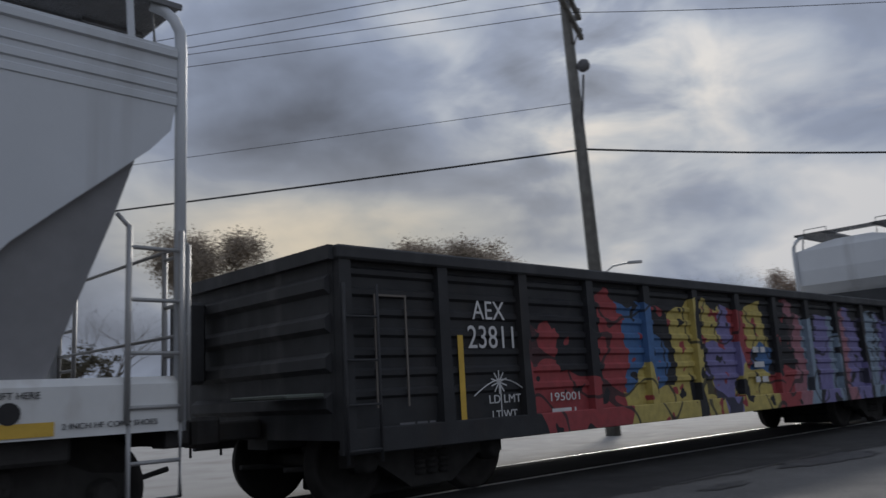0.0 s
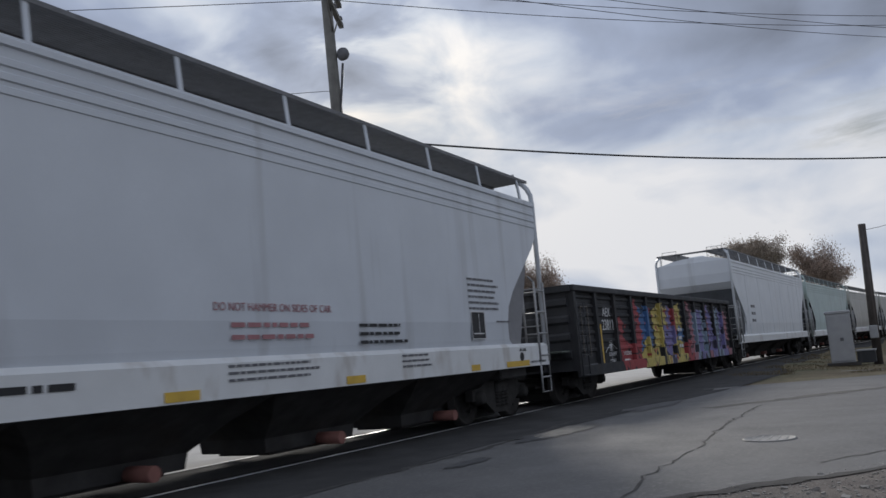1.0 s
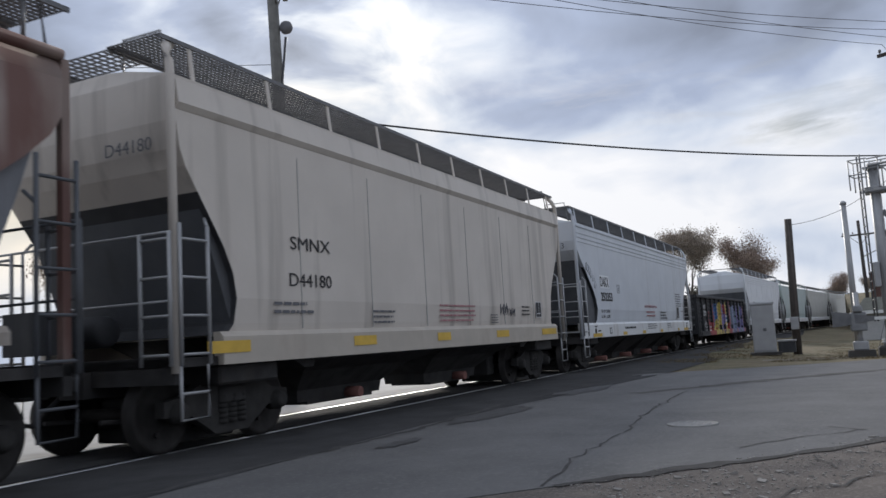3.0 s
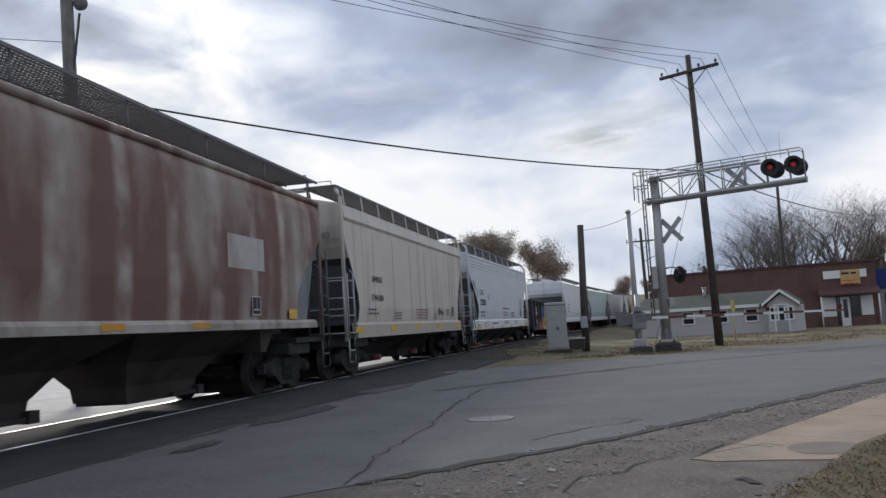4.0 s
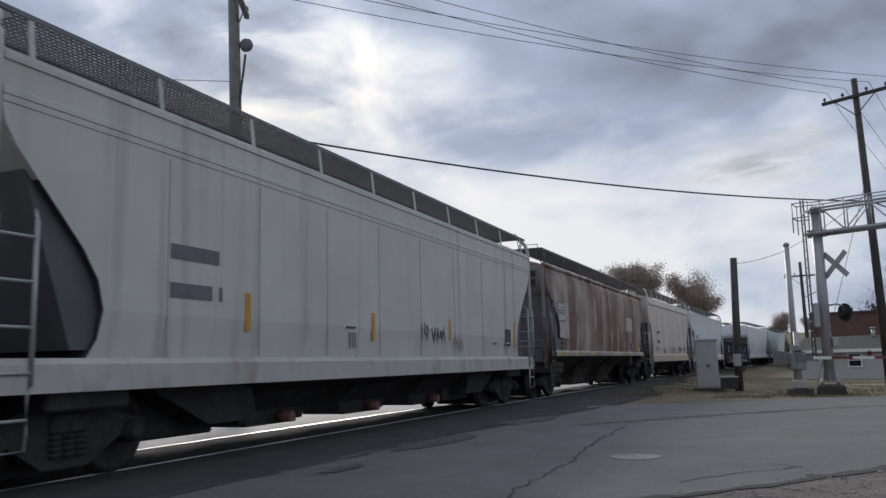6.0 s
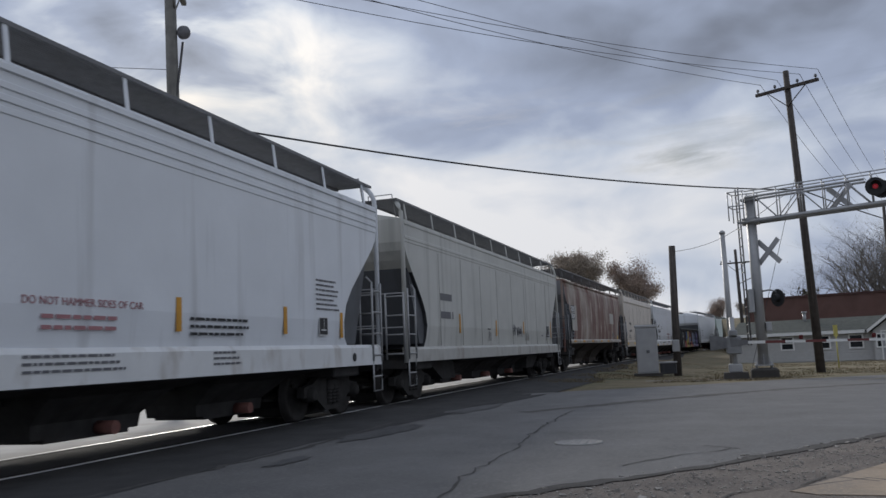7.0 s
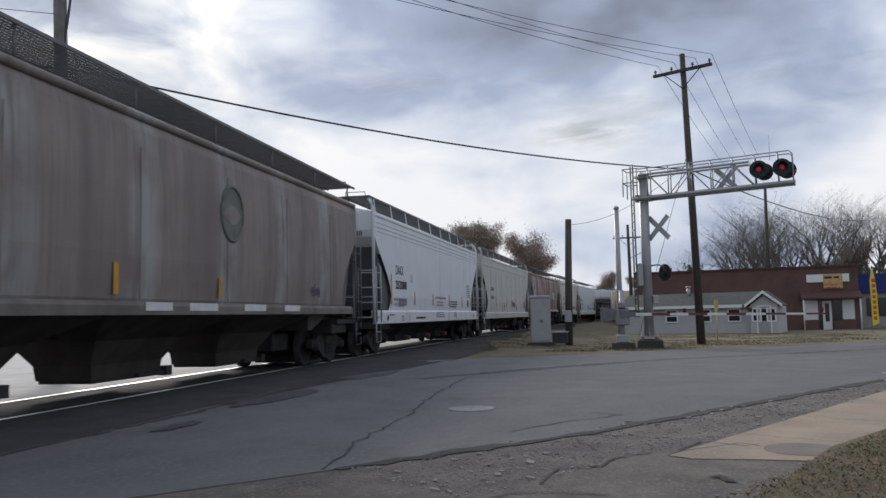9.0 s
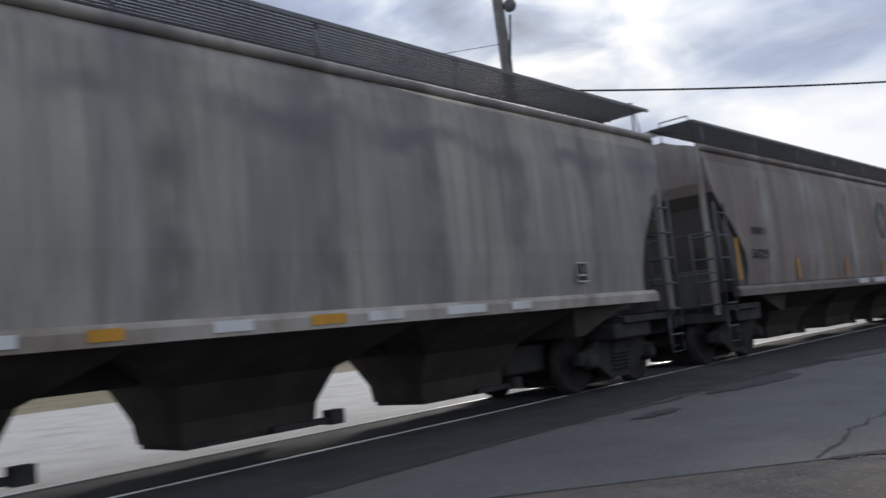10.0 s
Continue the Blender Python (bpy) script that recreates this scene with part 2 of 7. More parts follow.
M_TEAL = material("teal_grey_car_paint", (0.44, 0.53, 0.52), 0.5, var=0.08, scale=1.1, fine=25, bump=0.03, dirt=(0.25, 0.27, 0.26), dirt_amount=0.25, dirt_scale=STREAK)
M_SILLC = material("cream_sill_paint", (0.44, 0.395, 0.335), 0.5, var=0.1, scale=2.0, fine=25, bump=0.04, dirt=(0.36, 0.31, 0.26), dirt_amount=0.25, dirt_scale=(3, 3, 1.2))
M_DRIP = material("grey_drip_stain", (0.38, 0.37, 0.35), 0.6, var=0.35, scale=1.5, fine=20, bump=0.0)
M_SHADE = material("grey_patch_and_end_shade", (0.22, 0.22, 0.23), 0.7, var=0.08, bump=0.02)
M_OVERSPRAY = material("faded_grey_spray", (0.36, 0.37, 0.39), 0.6, var=0.2, scale=6, bump=0)
M_INKP = material("purple_spray", (0.13, 0.09, 0.16), 0.6, var=0.2, bump=0)
M_TRUCK = material("dusty_truck_casting", (0.048, 0.046, 0.044), 0.85, 0.0, var=0.3, scale=5, fine=40, bump=0.25, spec=0.12)
M_WHEEL = material("dusty_wheel_steel", (0.042, 0.039, 0.037), 0.7, 0.2, var=0.3, bump=0.1, spec=0.12)
M_INK = material("black_lettering", (0.02, 0.02, 0.022), 0.6, var=0.1, bump=0)
M_INKW = material("white_lettering", (0.62, 0.62, 0.62), 0.6, var=0.15, bump=0)
M_INKR = material("red_lettering", (0.36, 0.17, 0.18), 0.6, var=0.15, bump=0)
M_INKG = material("grey_lettering", (0.13, 0.13, 0.14), 0.6, var=0.15, bump=0)
M_YELLOW = material("yellow_reflector_tape", (0.62, 0.40, 0.06), 0.5, var=0.2, scale=4, bump=0.03)
M_ORANGE = material("orange_stain_tape", (0.55, 0.27, 0.03), 0.6, var=0.25, scale=5, bump=0.03)
M_PATCH = material("pale_repaint_patch", (0.41, 0.40, 0.37), 0.55, var=0.12, bump=0.02, dirt=(0.24, 0.18, 0.14), dirt_amount=0.35, dirt_scale=(2, 2, 0.6))
M_PATCHW = material("fresh_white_patch", (0.74, 0.76, 0.78), 0.45, var=0.04, bump=0.02)
M_REDCAP = material("faded_red_cap", (0.27, 0.12, 0.10), 0.7, var=0.2, bump=0.1)
M_ASPHALT = material("worn_asphalt", (0.116, 0.113, 0.110), 0.70, var=0.22, scale=0.7, fine=90, bump=0.35, dirt=(0.045, 0.045, 0.047), dirt_amount=0.18, dirt_scale=(0.35, 0.35, 0.35), spec=0.32, speck=(0.15, 0.146, 0.14), speck_scale=22)
M_DARKASPH = material("dark_patched_asphalt", (0.058, 0.057, 0.057), 0.92, var=0.3, scale=1.5, fine=80, bump=0.35, spec=0.12)
M_CRACK = material("dirt_filled_crack", (0.07, 0.067, 0.064), 0.9, var=0.35, scale=5, bump=0.2, spec=0.2)
M_TAR = material("tar_seal", (0.018, 0.018, 0.019), 0.85, var=0.3, bump=0.2, spec=0.15)
M_CONC = material("pale_concrete", (0.35, 0.342, 0.33), 0.85, var=0.14, scale=1.2, fine=60, bump=0.25, dirt=(0.22, 0.20, 0.18), dirt_amount=0.3, dirt_scale=(0.8, 0.8, 0.8))
M_WALK = material("tan_sidewalk_concrete", (0.30, 0.235, 0.17), 0.9, var=0.26, scale=1.4, fine=70, bump=0.3, dirt=(0.18, 0.16, 0.14), dirt_amount=0.4, dirt_scale=(0.9, 0.9, 0.9), speck=(0.325, 0.25, 0.18), speck_scale=30)
M_DIRT = material("gravelly_dirt", (0.145, 0.122, 0.104), 0.95, var=0.35, scale=2.5, fine=55, bump=0.8, dirt=(0.07, 0.06, 0.055), dirt_amount=0.5, dirt_scale=(1.2, 1.2, 1.2), speck=(0.205, 0.182, 0.158), speck_scale=42)
M_GROUND = material("dry_grass_ground", (0.168, 0.132, 0.076), 0.95, var=0.35, scale=0.8, fine=40, bump=0.8, dirt=(0.075, 0.075, 0.036), dirt_amount=0.65, dirt_scale=(0.35, 0.35, 0.35), speck=(0.21, 0.165, 0.095), speck_scale=7)
M_POLE = material("creosoted_wood", (0.066, 0.056, 0.05), 0.85, var=0.35, scale=5, fine=40, bump=0.4, dirt=(0.13, 0.11, 0.10), dirt_amount=0.3, dirt_scale=(12, 12, 0.4))
M_POLEG = material("weathered_grey_wood", (0.17, 0.165, 0.15), 0.85, var=0.3, scale=5, fine=40, bump=0.4, dirt=(0.09, 0.085, 0.08), dirt_amount=0.4, dirt_scale=(12, 12, 0.4))
M_SILVER = material("silver_painted_metal", (0.35, 0.352, 0.355), 0.48, 0.3, var=0.1, scale=3, bump=0.05, dirt=(0.30, 0.29, 0.28), dirt_amount=0.2, dirt_scale=(3, 3, .6))
M_DULLMETAL = material("dull_grey_casting", (0.24, 0.245, 0.25), 0.55, 0.25, var=0.25, scale=4, bump=0.1)
M_CABLE = material("black_cable", (0.02, 0.02, 0.021), 0.6, var=0.1, bump=0)
M_WIRE = material("dull_wire", (0.07, 0.07, 0.075), 0.5, 0.4, var=0.1, bump=0)
M_LEAF = material("dry_brown_leaves", (0.36, 0.30, 0.24), 0.85, var=0.45, scale=0.8, bump=0)
M_LEAF2 = material("thin_russet_leaves", (0.36, 0.275, 0.22), 0.85, var=0.45, scale=0.8, bump=0)
M_LEAFG = material("dull_olive_leaves", (0.12, 0.11, 0.08), 0.85, var=0.45, scale=0.8, bump=0)
M_BARK = material("grey_bark", (0.15, 0.135, 0.12), 0.9, var=0.35, scale=4, fine=30, bump=0.5)
M_BRICK = material("dark_red_brick", (0.155, 0.086, 0.072), 0.85, var=0.4, scale=0.5, fine=30, bump=0.3, dirt=(0.08, 0.04, 0.035), dirt_amount=0.4, dirt_scale=(.5, .5, .5), random=0.5)
M_SIDING = material("grey_vinyl_siding", (0.45, 0.445, 0.43), 0.6, var=0.08, bump=0.05)
M_TRIM = material("white_trim_paint", (0.72, 0.72, 0.70), 0.5, var=0.06, bump=0.03)
M_SHINGLE = material("grey_shingle", (0.068, 0.074, 0.064), 0.9, var=0.25, scale=3, fine=25, bump=0.5)
M_GLASSD = material("dark_window_glass", (0.02, 0.023, 0.027), 0.08, var=0.1, bump=0, spec=0.6)
M_BLUE = material("blue_awning", (0.015, 0.03, 0.16), 0.6, var=0.15, bump=0.05)
M_SIGNR = material("red_sign_print", (0.45, 0.08, 0.03), 0.5, var=0.2, bump=0)
M_SIGNY = material("yellow_sign_print", (0.75, 0.55, 0.04), 0.5, var=0.12, bump=0)
M_MARKER = material("faded_yellow_marker", (0.46, 0.41, 0.12), 0.7, var=0.2, bump=0.05)
M_POSTER = material("sunned_orange_poster", (0.55, 0.36, 0.15), 0.6, var=0.35, scale=2.5, bump=0.02)
M_MAROON = material("maroon_shed_roof", (0.085, 0.045, 0.04), 0.8, var=0.2, bump=0.2)
M_LENS_ON = material("lit_red_lens", (0.42, 0.03, 0.045), 0.3, var=0.1, bump=0, emit=0.22)
M_LENS_OFF = material("dark_red_lens", (0.10, 0.012, 0.012), 0.25, var=0.1, bump=0)
M_REDS = material("red_stripe_sheeting", (0.15, 0.045, 0.042), 0.6, var=0.1, bump=0)
M_IRON = material("cast_iron_cover", (0.23, 0.225, 0.215), 0.6, 0.3, var=0.25, scale=12, bump=0.4)


# ---- mesh helpers ----
def box(bm, x0, y0, z0, x1, y1, z1, m=None, bev=0.0):
    vs = [bm.verts.new((x, y, z)) for z in (z0, z1) for x, y in ((x0, y0), (x1, y0), (x1, y1), (x0, y1))]
    if m is not None:
        for v in vs:
            v.co = m @ v.co
    fs = [bm.faces.new([vs[i] for i in q]) for q in ((3, 2, 1, 0), (4, 5, 6, 7), (0, 1, 5, 4), (1, 2, 6, 5), (2, 3, 7, 6), (3, 0, 4, 7))]
    if bev:
        es = list({e for f in fs for e in f.edges})
        bmesh.ops.bevel(bm, geom=es, offset=bev, segments=1, affect="EDGES")
    return fs


def tube(bm, pts, radii, seg=8, cap=True):
    """A tube along pts; radii: one number or one for each point."""
    pts = [Vector(p) for p in pts]
    rr = [radii] * len(pts) if isinstance(radii, (int, float)) else radii
    rings = []
    for i, p in enumerate(pts):
        d = (pts[min(i + 1, len(pts) - 1)] - pts[max(i - 1, 0)]).normalized()
        u = d.cross(Vector((0, 0, 1)) if abs(d.z) < 0.95 else Vector((1, 0, 0))).normalized()
        w = d.cross(u)
        rings.append([bm.verts.new(p + (u * math.cos(a) + w * math.sin(a)) * rr[i]) for a in (2 * math.pi * k / seg for k in range(seg))])
    for a, c in zip(rings, rings[1:]):
        for k in range(seg):
            f = bm.faces.new((a[k], a[(k + 1) % seg], c[(k + 1) % seg], c[k]))
            f.smooth = seg > 5
    if cap:
        bm.faces.new(rings[0][::-1])
        bm.faces.new(rings[-1])


def lathe(bm, profile, axis="y", centre=(0, 0, 0), seg=28):
    """Turns (along, radius) pairs about an axis."""
    c = Vector(centre)
    rings = []
    for a, r in profile:
        ring = []
        for k in range(seg):
            u, v = r * math.cos(2 * math.pi * k / seg), r * math.sin(2 * math.pi * k / seg)
            ring.append(bm.verts.new(c + Vector({"y": (u, a, v), "z": (u, v, a), "x": (a, u, v)}[axis])))
        rings.append(ring)
    for p, q in zip(rings, rings[1:]):
        for k in range(seg):
            f = bm.faces.new((p[k], p[(k + 1) % seg], q[(k + 1) % seg], q[k]))
            f.smooth = True
    bm.faces.new(rings[0][::-1])
    bm.faces.new(rings[-1])


def loft(bm, rings, smooth=False):
    """Joins rings of equally many corners and closes both ends."""
    vr = [[bm.verts.new(p) for p in r] for r in rings]
    n = len(vr[0])
    for a, c in zip(vr, vr[1:]):
        for k in range(n):
            f = bm.faces.new((a[k], a[(k + 1) % n], c[(k + 1) % n], c[k]))
            f.smooth = smooth
    bm.faces.new(vr[0][::-1])
    bm.faces.new(vr[-1])


def rect(x0, x1, y0, y1, z):
    return [(x0, y0, z), (x1, y0, z), (x1, y1, z), (x0, y1, z)]


def prism(bm, outline, y0, y1):
    """An xz outline carried from y0 to y1."""
    loft(bm, [[(x, y0, z) for x, z in outline], [(x, y1, z) for x, z in outline]])


def mesh_of(name, bm, mats):
    bmesh.ops.recalc_face_normals(bm, faces=bm.faces)
    me = bpy.data.meshes.new(name)
    bm.to_mesh(me)
    bm.free()
    for mt in mats if isinstance(mats, (list, tuple)) else [mats]:
        me.materials.append(mt)
    return me


def part(name, bm, mats, parent=None, label="", m=None):
    ob = new(name, mesh_of(name, bm, mats))
    if parent:
        ob.parent = parent
    if m is not None:
        ob.matrix_basis = m
    if label:
        ob["label"] = label
    return ob


def thing(name, m, label, category, group="", kind=""):
    ob = new(name)
    ob.empty_display_size = 0.3
    ob.matrix_basis = m
    return tagged(ob, label, category, group, kind)


def text_part(body, size, x, y, z, mt, parent, name="lettering", label="", width=None, bold=0.0, rot=(90, 0, 0)):
    """Words in the built-in font, standing in the xz plane and read from -y; width squeezes them."""
    cu = bpy.data.curves.new(name, "FONT")
    cu.body, cu.size, cu.extrude, cu.offset = body, size, 0.002, bold
    cu.resolution_u = 3
    tmp = bpy.data.objects.new(name, cu)
    me = bpy.data.meshes.new_from_object(tmp)
    bpy.data.objects.remove(tmp)
    bpy.data.curves.remove(cu)
    xs = [v.co.x for v in me.vertices]
    if width and xs:
        k = width / (max(xs) - min(xs))
        for v in me.vertices:
            v.co.x *= k
    me.materials.clear()
    me.materials.append(mt)
    ob = new(name, me)
    ob.parent = parent
    ob.matrix_basis = pose(x, y, z, *rot)
    if label:
        ob["label"] = label
    return ob


def bars(parent, x, y, z, width, rows, size, mt, gap=1.5, name="small_print", seed=0):
    """Lines of writing too small to read: broken bars of its size."""
    rnd, bm = random.Random(seed), bmesh.new()
    for r in range(rows):
        cx = x
        end = x + width * rnd.uniform(0.75, 1.0)
        while cx < end:
            w = size * rnd.uniform(0.8, 3.2)
            box(bm, cx, y - 0.003, z - r * size * gap, min(cx + w, end), y, z - r * size * gap + size * 0.58)
            cx += w + size * 0.45
    return part(name, bm, mt, parent)


# ---- the line of the track ----
def track_y(x):
    return 8.054 - 0.00055 * max(x + 20.5, 0.0) ** 2


# the road and the things beside it are laid out in axes turned a little from the track's
SITE = Matrix.Rotation(radians(-1.648), 4, "Z")


def site_y(x):
    return 7.77 - 0.00057 * max(x, 0.0) ** 2


def track_at(s, off=0.0, z=0.0):
    k = -0.0011 * max(s + 20.5, 0.0)
    n = Vector((-k, 1, 0)).normalized()
    return Vector((s, track_y(s), z)) + n * off


def ground_z(x, y):
    d = -min(max(x - 18.0, 0.0) * 0.0125, 0.8)
    e = site_y(x) - y
    w = min(max((e - 1.9) / 5.0, 0.0), 1.0)
    return d * w * w * (3 - 2 * w) - 0.04


# ---- ground, road ----
def sheet(name, inside, x0, x1, y0, y1, step, lift, mt, label, category, thick=0.0, jitter=0.0):
    """A gridded sheet that follows the ground, over the cells whose middle is inside."""
    bm, verts = bmesh.new(), {}
    nx, ny = round((x1 - x0) / step), round((y1 - y0) / step)

    def vert(i, j):
        if (i, j) not in verts:
            x, y = x0 + i * step, y0 + j * step
            z = ground_z(x, y) + lift + jitter * (noise.noise((x * 0.7, y * 0.7, 3.3)) + 0.5 * noise.noise((x * 2.1, y * 2.1, 1.3)))
            verts[i, j] = bm.verts.new((x, y, z))
        return verts[i, j]

    for i in range(nx):
        for j in range(ny):
            if inside(x0 + (i + 0.5) * step, y0 + (j + 0.5) * step):
                bm.faces.new((vert(i, j), vert(i + 1, j), vert(i + 1, j + 1), vert(i, j + 1))).smooth = True
    if thick:
        edge = [e for e in bm.edges if e.is_boundary]
        ext = bmesh.ops.extrude_edge_only(bm, edges=edge)["geom"]
        for v in ext:
            if isinstance(v, bmesh.types.BMVert):
                v.co.z -= thick
    return tagged(part(name, bm, mt), label, category, kind="structure")


def strip(name, near, far, z_lift, mt, label, category, n=60, thick=0.0):
    """A sheet between two polylines that follows the ground."""
    def sample(pts, k):
        d = [0.0]
        for a, c in zip(pts, pts[1:]):
            d.append(d[-1] + math.dist(a, c))
        t = d[-1] * k
        for i in range(len(pts) - 1):
            if t <= d[i + 1] + 1e-9:
                u = (t - d[i]) / (d[i + 1] - d[i])
                return Vector(pts[i]).lerp(Vector(pts[i + 1]), u)
        return Vector(pts[-1])

    bm, cols = bmesh.new(), []
    m = 14
    for i in range(n + 1):
        a, c = sample(near, i / n), sample(far, i / n)
        col = []
        for j in range(m + 1):
            p = a.lerp(c, j / m)
            col.append(bm.verts.new((p.x, p.y, ground_z(p.x, p.y) + z_lift)))
        cols.append(col)
    for a, c in zip(cols, cols[1:]):
        for j in range(m):
            bm.faces.new((a[j], c[j], c[j + 1], a[j + 1])).smooth = True
    if thick:
        ext = bmesh.ops.extrude_edge_only(bm, edges=[e for e in bm.edges if e.is_boundary])["geom"]
        for v in ext:
            if isinstance(v, bmesh.types.BMVert):
                v.co.z -= thick
            elif isinstance(v, bmesh.types.BMFace):
                v.smooth = False
                for e in v.edges:
                    e.smooth = False
    return tagged(part(name, bm, mt), label, category, kind="structure")


def build_ground():
    bm = bmesh.new()
    rings = [[] for _ in range(34)]
    radii = [0.0] + [0.6 * 1.28 ** k for k in range(33)]
    for r, ring in zip(radii, rings):
        for k in range(72 if r else 1):
            a = 2 * math.pi * k / 72
            x, y = 10 + r * math.cos(a), r * math.sin(a)
            ring.append(bm.verts.new((x, y, ground_z(x, y))))
    for k in range(72):
        bm.faces.new((rings[0][0], rings[1][k], rings[1][(k + 1) % 72]))
    for a, c in zip(rings[1:], rings[2:]):
        for k in range(72):
            bm.faces.new((a[k], c[k], c[(k + 1) % 72], a[(k + 1) % 72])).smooth = True
    tagged(part("ground", bm, M_GROUND), "dry tan grass and earth beyond the road", "ground", kind="structure")


NEAR_EDGE = [(-0.9, 8.3), (2.6, 5.3), (5.9, 2.0), (7.55, 0.42), (8.9, -0.66), (13.4, -4.05), (26.0, -14.5), (60.0, -42.0)]
FAR_EDGE = [(18.0, 8.3), (20.0, 5.2), (21.8, 3.0), (26.0, -1.45), (28.6, -5.8), (31.5, -9.6), (45.0, -22.0), (85.0, -52.0)]


def build_roads():
    strip("road", NEAR_EDGE, FAR_EDGE, 0.03, M_ASPHALT, "worn grey asphalt road over the level crossing", "road", n=90, thick=0.03)
    # gravelly shoulder between the road and the sidewalk
    strip("shoulder", [(2.0, 2.0), (3.8, 0.6), (5.2, -0.9), (6.6, -1.9), (10.0, -3.9), (24.0, -15.5)],
          [(2.9, 4.9), (5.85, 2.02), (7.5, 0.44), (8.85, -0.64), (13.35, -4.0), (25.9, -14.4)], 0.026, M_DIRT, "broken gravelly dirt shoulder with chips of asphalt", "shoulder")
    strip("near_yard", [(-12, -6), (-2, -5), (3, -4.5), (6, -4)], [(-8, 13.5), (-1.4, 8.0), (2.0, 4.8), (5.4, 0.2)], 0.022, M_DIRT, "grey dirt and crumbled asphalt by the road", "yard")
    strip("footpath", [(28.75, -1.4), (28.55, 0.2), (28.35, 2.1)], [(29.0, -1.4), (28.8, 0.2), (28.6, 2.1)], 0.012, M_CONC, "narrow pale concrete path in the grass", "path", n=12)
    # far street beyond the track
    strip("far_street", [(-70, 8.2), (-20, 8.2), (0, 8.1), (20, 8.0), (40, 7.1), (60, 5.8), (110, 1.2)], [(-70, 30), (-20, 29), (20, 25), (60, 18), (110, 12)], 0.02, M_CONC, "pale concrete street beyond the track", "road")


def build_track():
    strip("track_bed", [(x, track_y(x) - (2.72 if x < 15 else 3.9)) for x in range(-90, 260, 10)], [(x, track_y(x) + 0.80) for x in range(-90, 260, 10)], 0.034, M_DARKASPH,
          "dark asphalt and ballast round the rails", "track bed", n=110)
    for name, off in (("rail_near", -0.754), ("rail_far", 0.754)):
        bm = bmesh.new()
        for w, z0, z1 in ((0.036, -0.012, 0.0),):
            rings = []
            for i in range(0, 181):
                s = -90 + i * 2.0
                rings.append([track_at(s, off - w, z0), track_at(s, off + w, z0), track_at(s, off + w * 0.8, z1), track_at(s, off - w * 0.8, z1)])
            loft(bm, rings)
        rail = tagged(part(name, bm, M_STEEL), "polished steel rail set in the road", "rail", kind="structure")
    # flangeway beside each rail
    for off in (-0.66, 0.66):
        bm = bmesh.new()
        loft(bm, [[track_at(s, off - 0.05, -0.02), track_at(s, off + 0.05, -0.02), track_at(s, off + 0.05, -0.003), track_at(s, off - 0.05, -0.003)] for s in (-90 + 2.0 * i for i in range(181))])
        tagged(part("flangeway", bm, M_TAR), "black rubber strip beside the rail", "flangeway", kind="structure")


# ---- railway cars ----
def wheelset_mesh():
    bm = bmesh.new()
    for sgn in (-1, 1):
        y = 0.754 * sgn
        prof = [(-0.07, 0.30), (-0.07, 0.40), (-0.066, 0.455), (0.03, 0.46), (0.036, 0.485), (0.062, 0.485), (0.062, 0.40), (0.045, 0.36), (0.02, 0.20), (0.06, 0.13), (0.06, 0.09)]
        prof = [(-0.075, 0.09), (-0.075, 0.14), (-0.02, 0.20), (-0.035, 0.36)] + prof[1:]
        lathe(bm, [(y - sgn * a, r) for a, r in prof], "y", (0, 0, 0), 30)
    tube(bm, [(0, -1.05, 0), (0, 1.05, 0)], 0.075, 12)
    # balance marks on the wheel face, off the axle
    for sgn in (-1, 1):
        tube(bm, [(0.25, sgn * 0.80, 0), (0.25, sgn * 0.84, 0)], 0.03, 8)
    return mesh_of("wheelset", bm, M_WHEEL)


def truck_meshes():
    frame_bm = bmesh.new()
    y0, y1 = -0.07, 0.07
    top = [(-1.12, 0.42), (-1.12, 0.60), (-0.80, 0.64), (-0.45, 0.80), (0.45, 0.80), (0.80, 0.64), (1.12, 0.60), (1.12, 0.42), (0.72, 0.42), (0.42, 0.24), (0.30, 0.16), (-0.30, 0.16), (-0.42, 0.24), (-0.72, 0.42)]
    prism(frame_bm, top, y0, y1)
    for x in (-0.9, 0.9):
        lathe(frame_bm, [(0.05, 0.13), (-0.10, 0.13), (-0.13, 0.10), (-0.17, 0.10), (-0.18, 0.05)], "y", (x, 0, 0.46), 14)
    for x in (-0.17, 0, 0.17):
        for k in range(6):
            lathe(frame_bm, [(0.27 + k * 0.06, 0.065), (0.30 + k * 0.06, 0.075), (0.325 + k * 0.06, 0.065)], "z", (x, -0.06, 0), 8)
    bolster = bmesh.new()
    box(bolster, -0.24, -1.12, 0.50, 0.24, 1.12, 0.72, bev=0.03)
    plank = bmesh.new()
    box(plank, -0.54, -0.64, 0.07, 0.54, 0.64, 0.24, bev=0.02)
    gear = bmesh.new()
    box(gear, -0.78, -0.30, 0.34, 0.78, 0.30, 0.62, bev=0.03)
    rod = bmesh.new()
    tube(rod, [(-1.45, 0, 0.42), (-0.5, 0, 0.36), (0.5, 0, 0.36), (1.45, 0, 0.42)], 0.03, 6)
    beam = bmesh.new()
    box(beam, -0.07, -0.72, 0.24, 0.07, 0.72, 0.46)
    return mesh_of("side_frame", frame_bm, M_TRUCK), mesh_of("truck", bolster, M_UNDER), mesh_of("brake_beam", beam, M_UNDER), mesh_of("spring_plank", plank, M_UNDER), mesh_of("brake_gear", gear, M_UNDER), mesh_of("brake_rod", rod, M_UNDER)


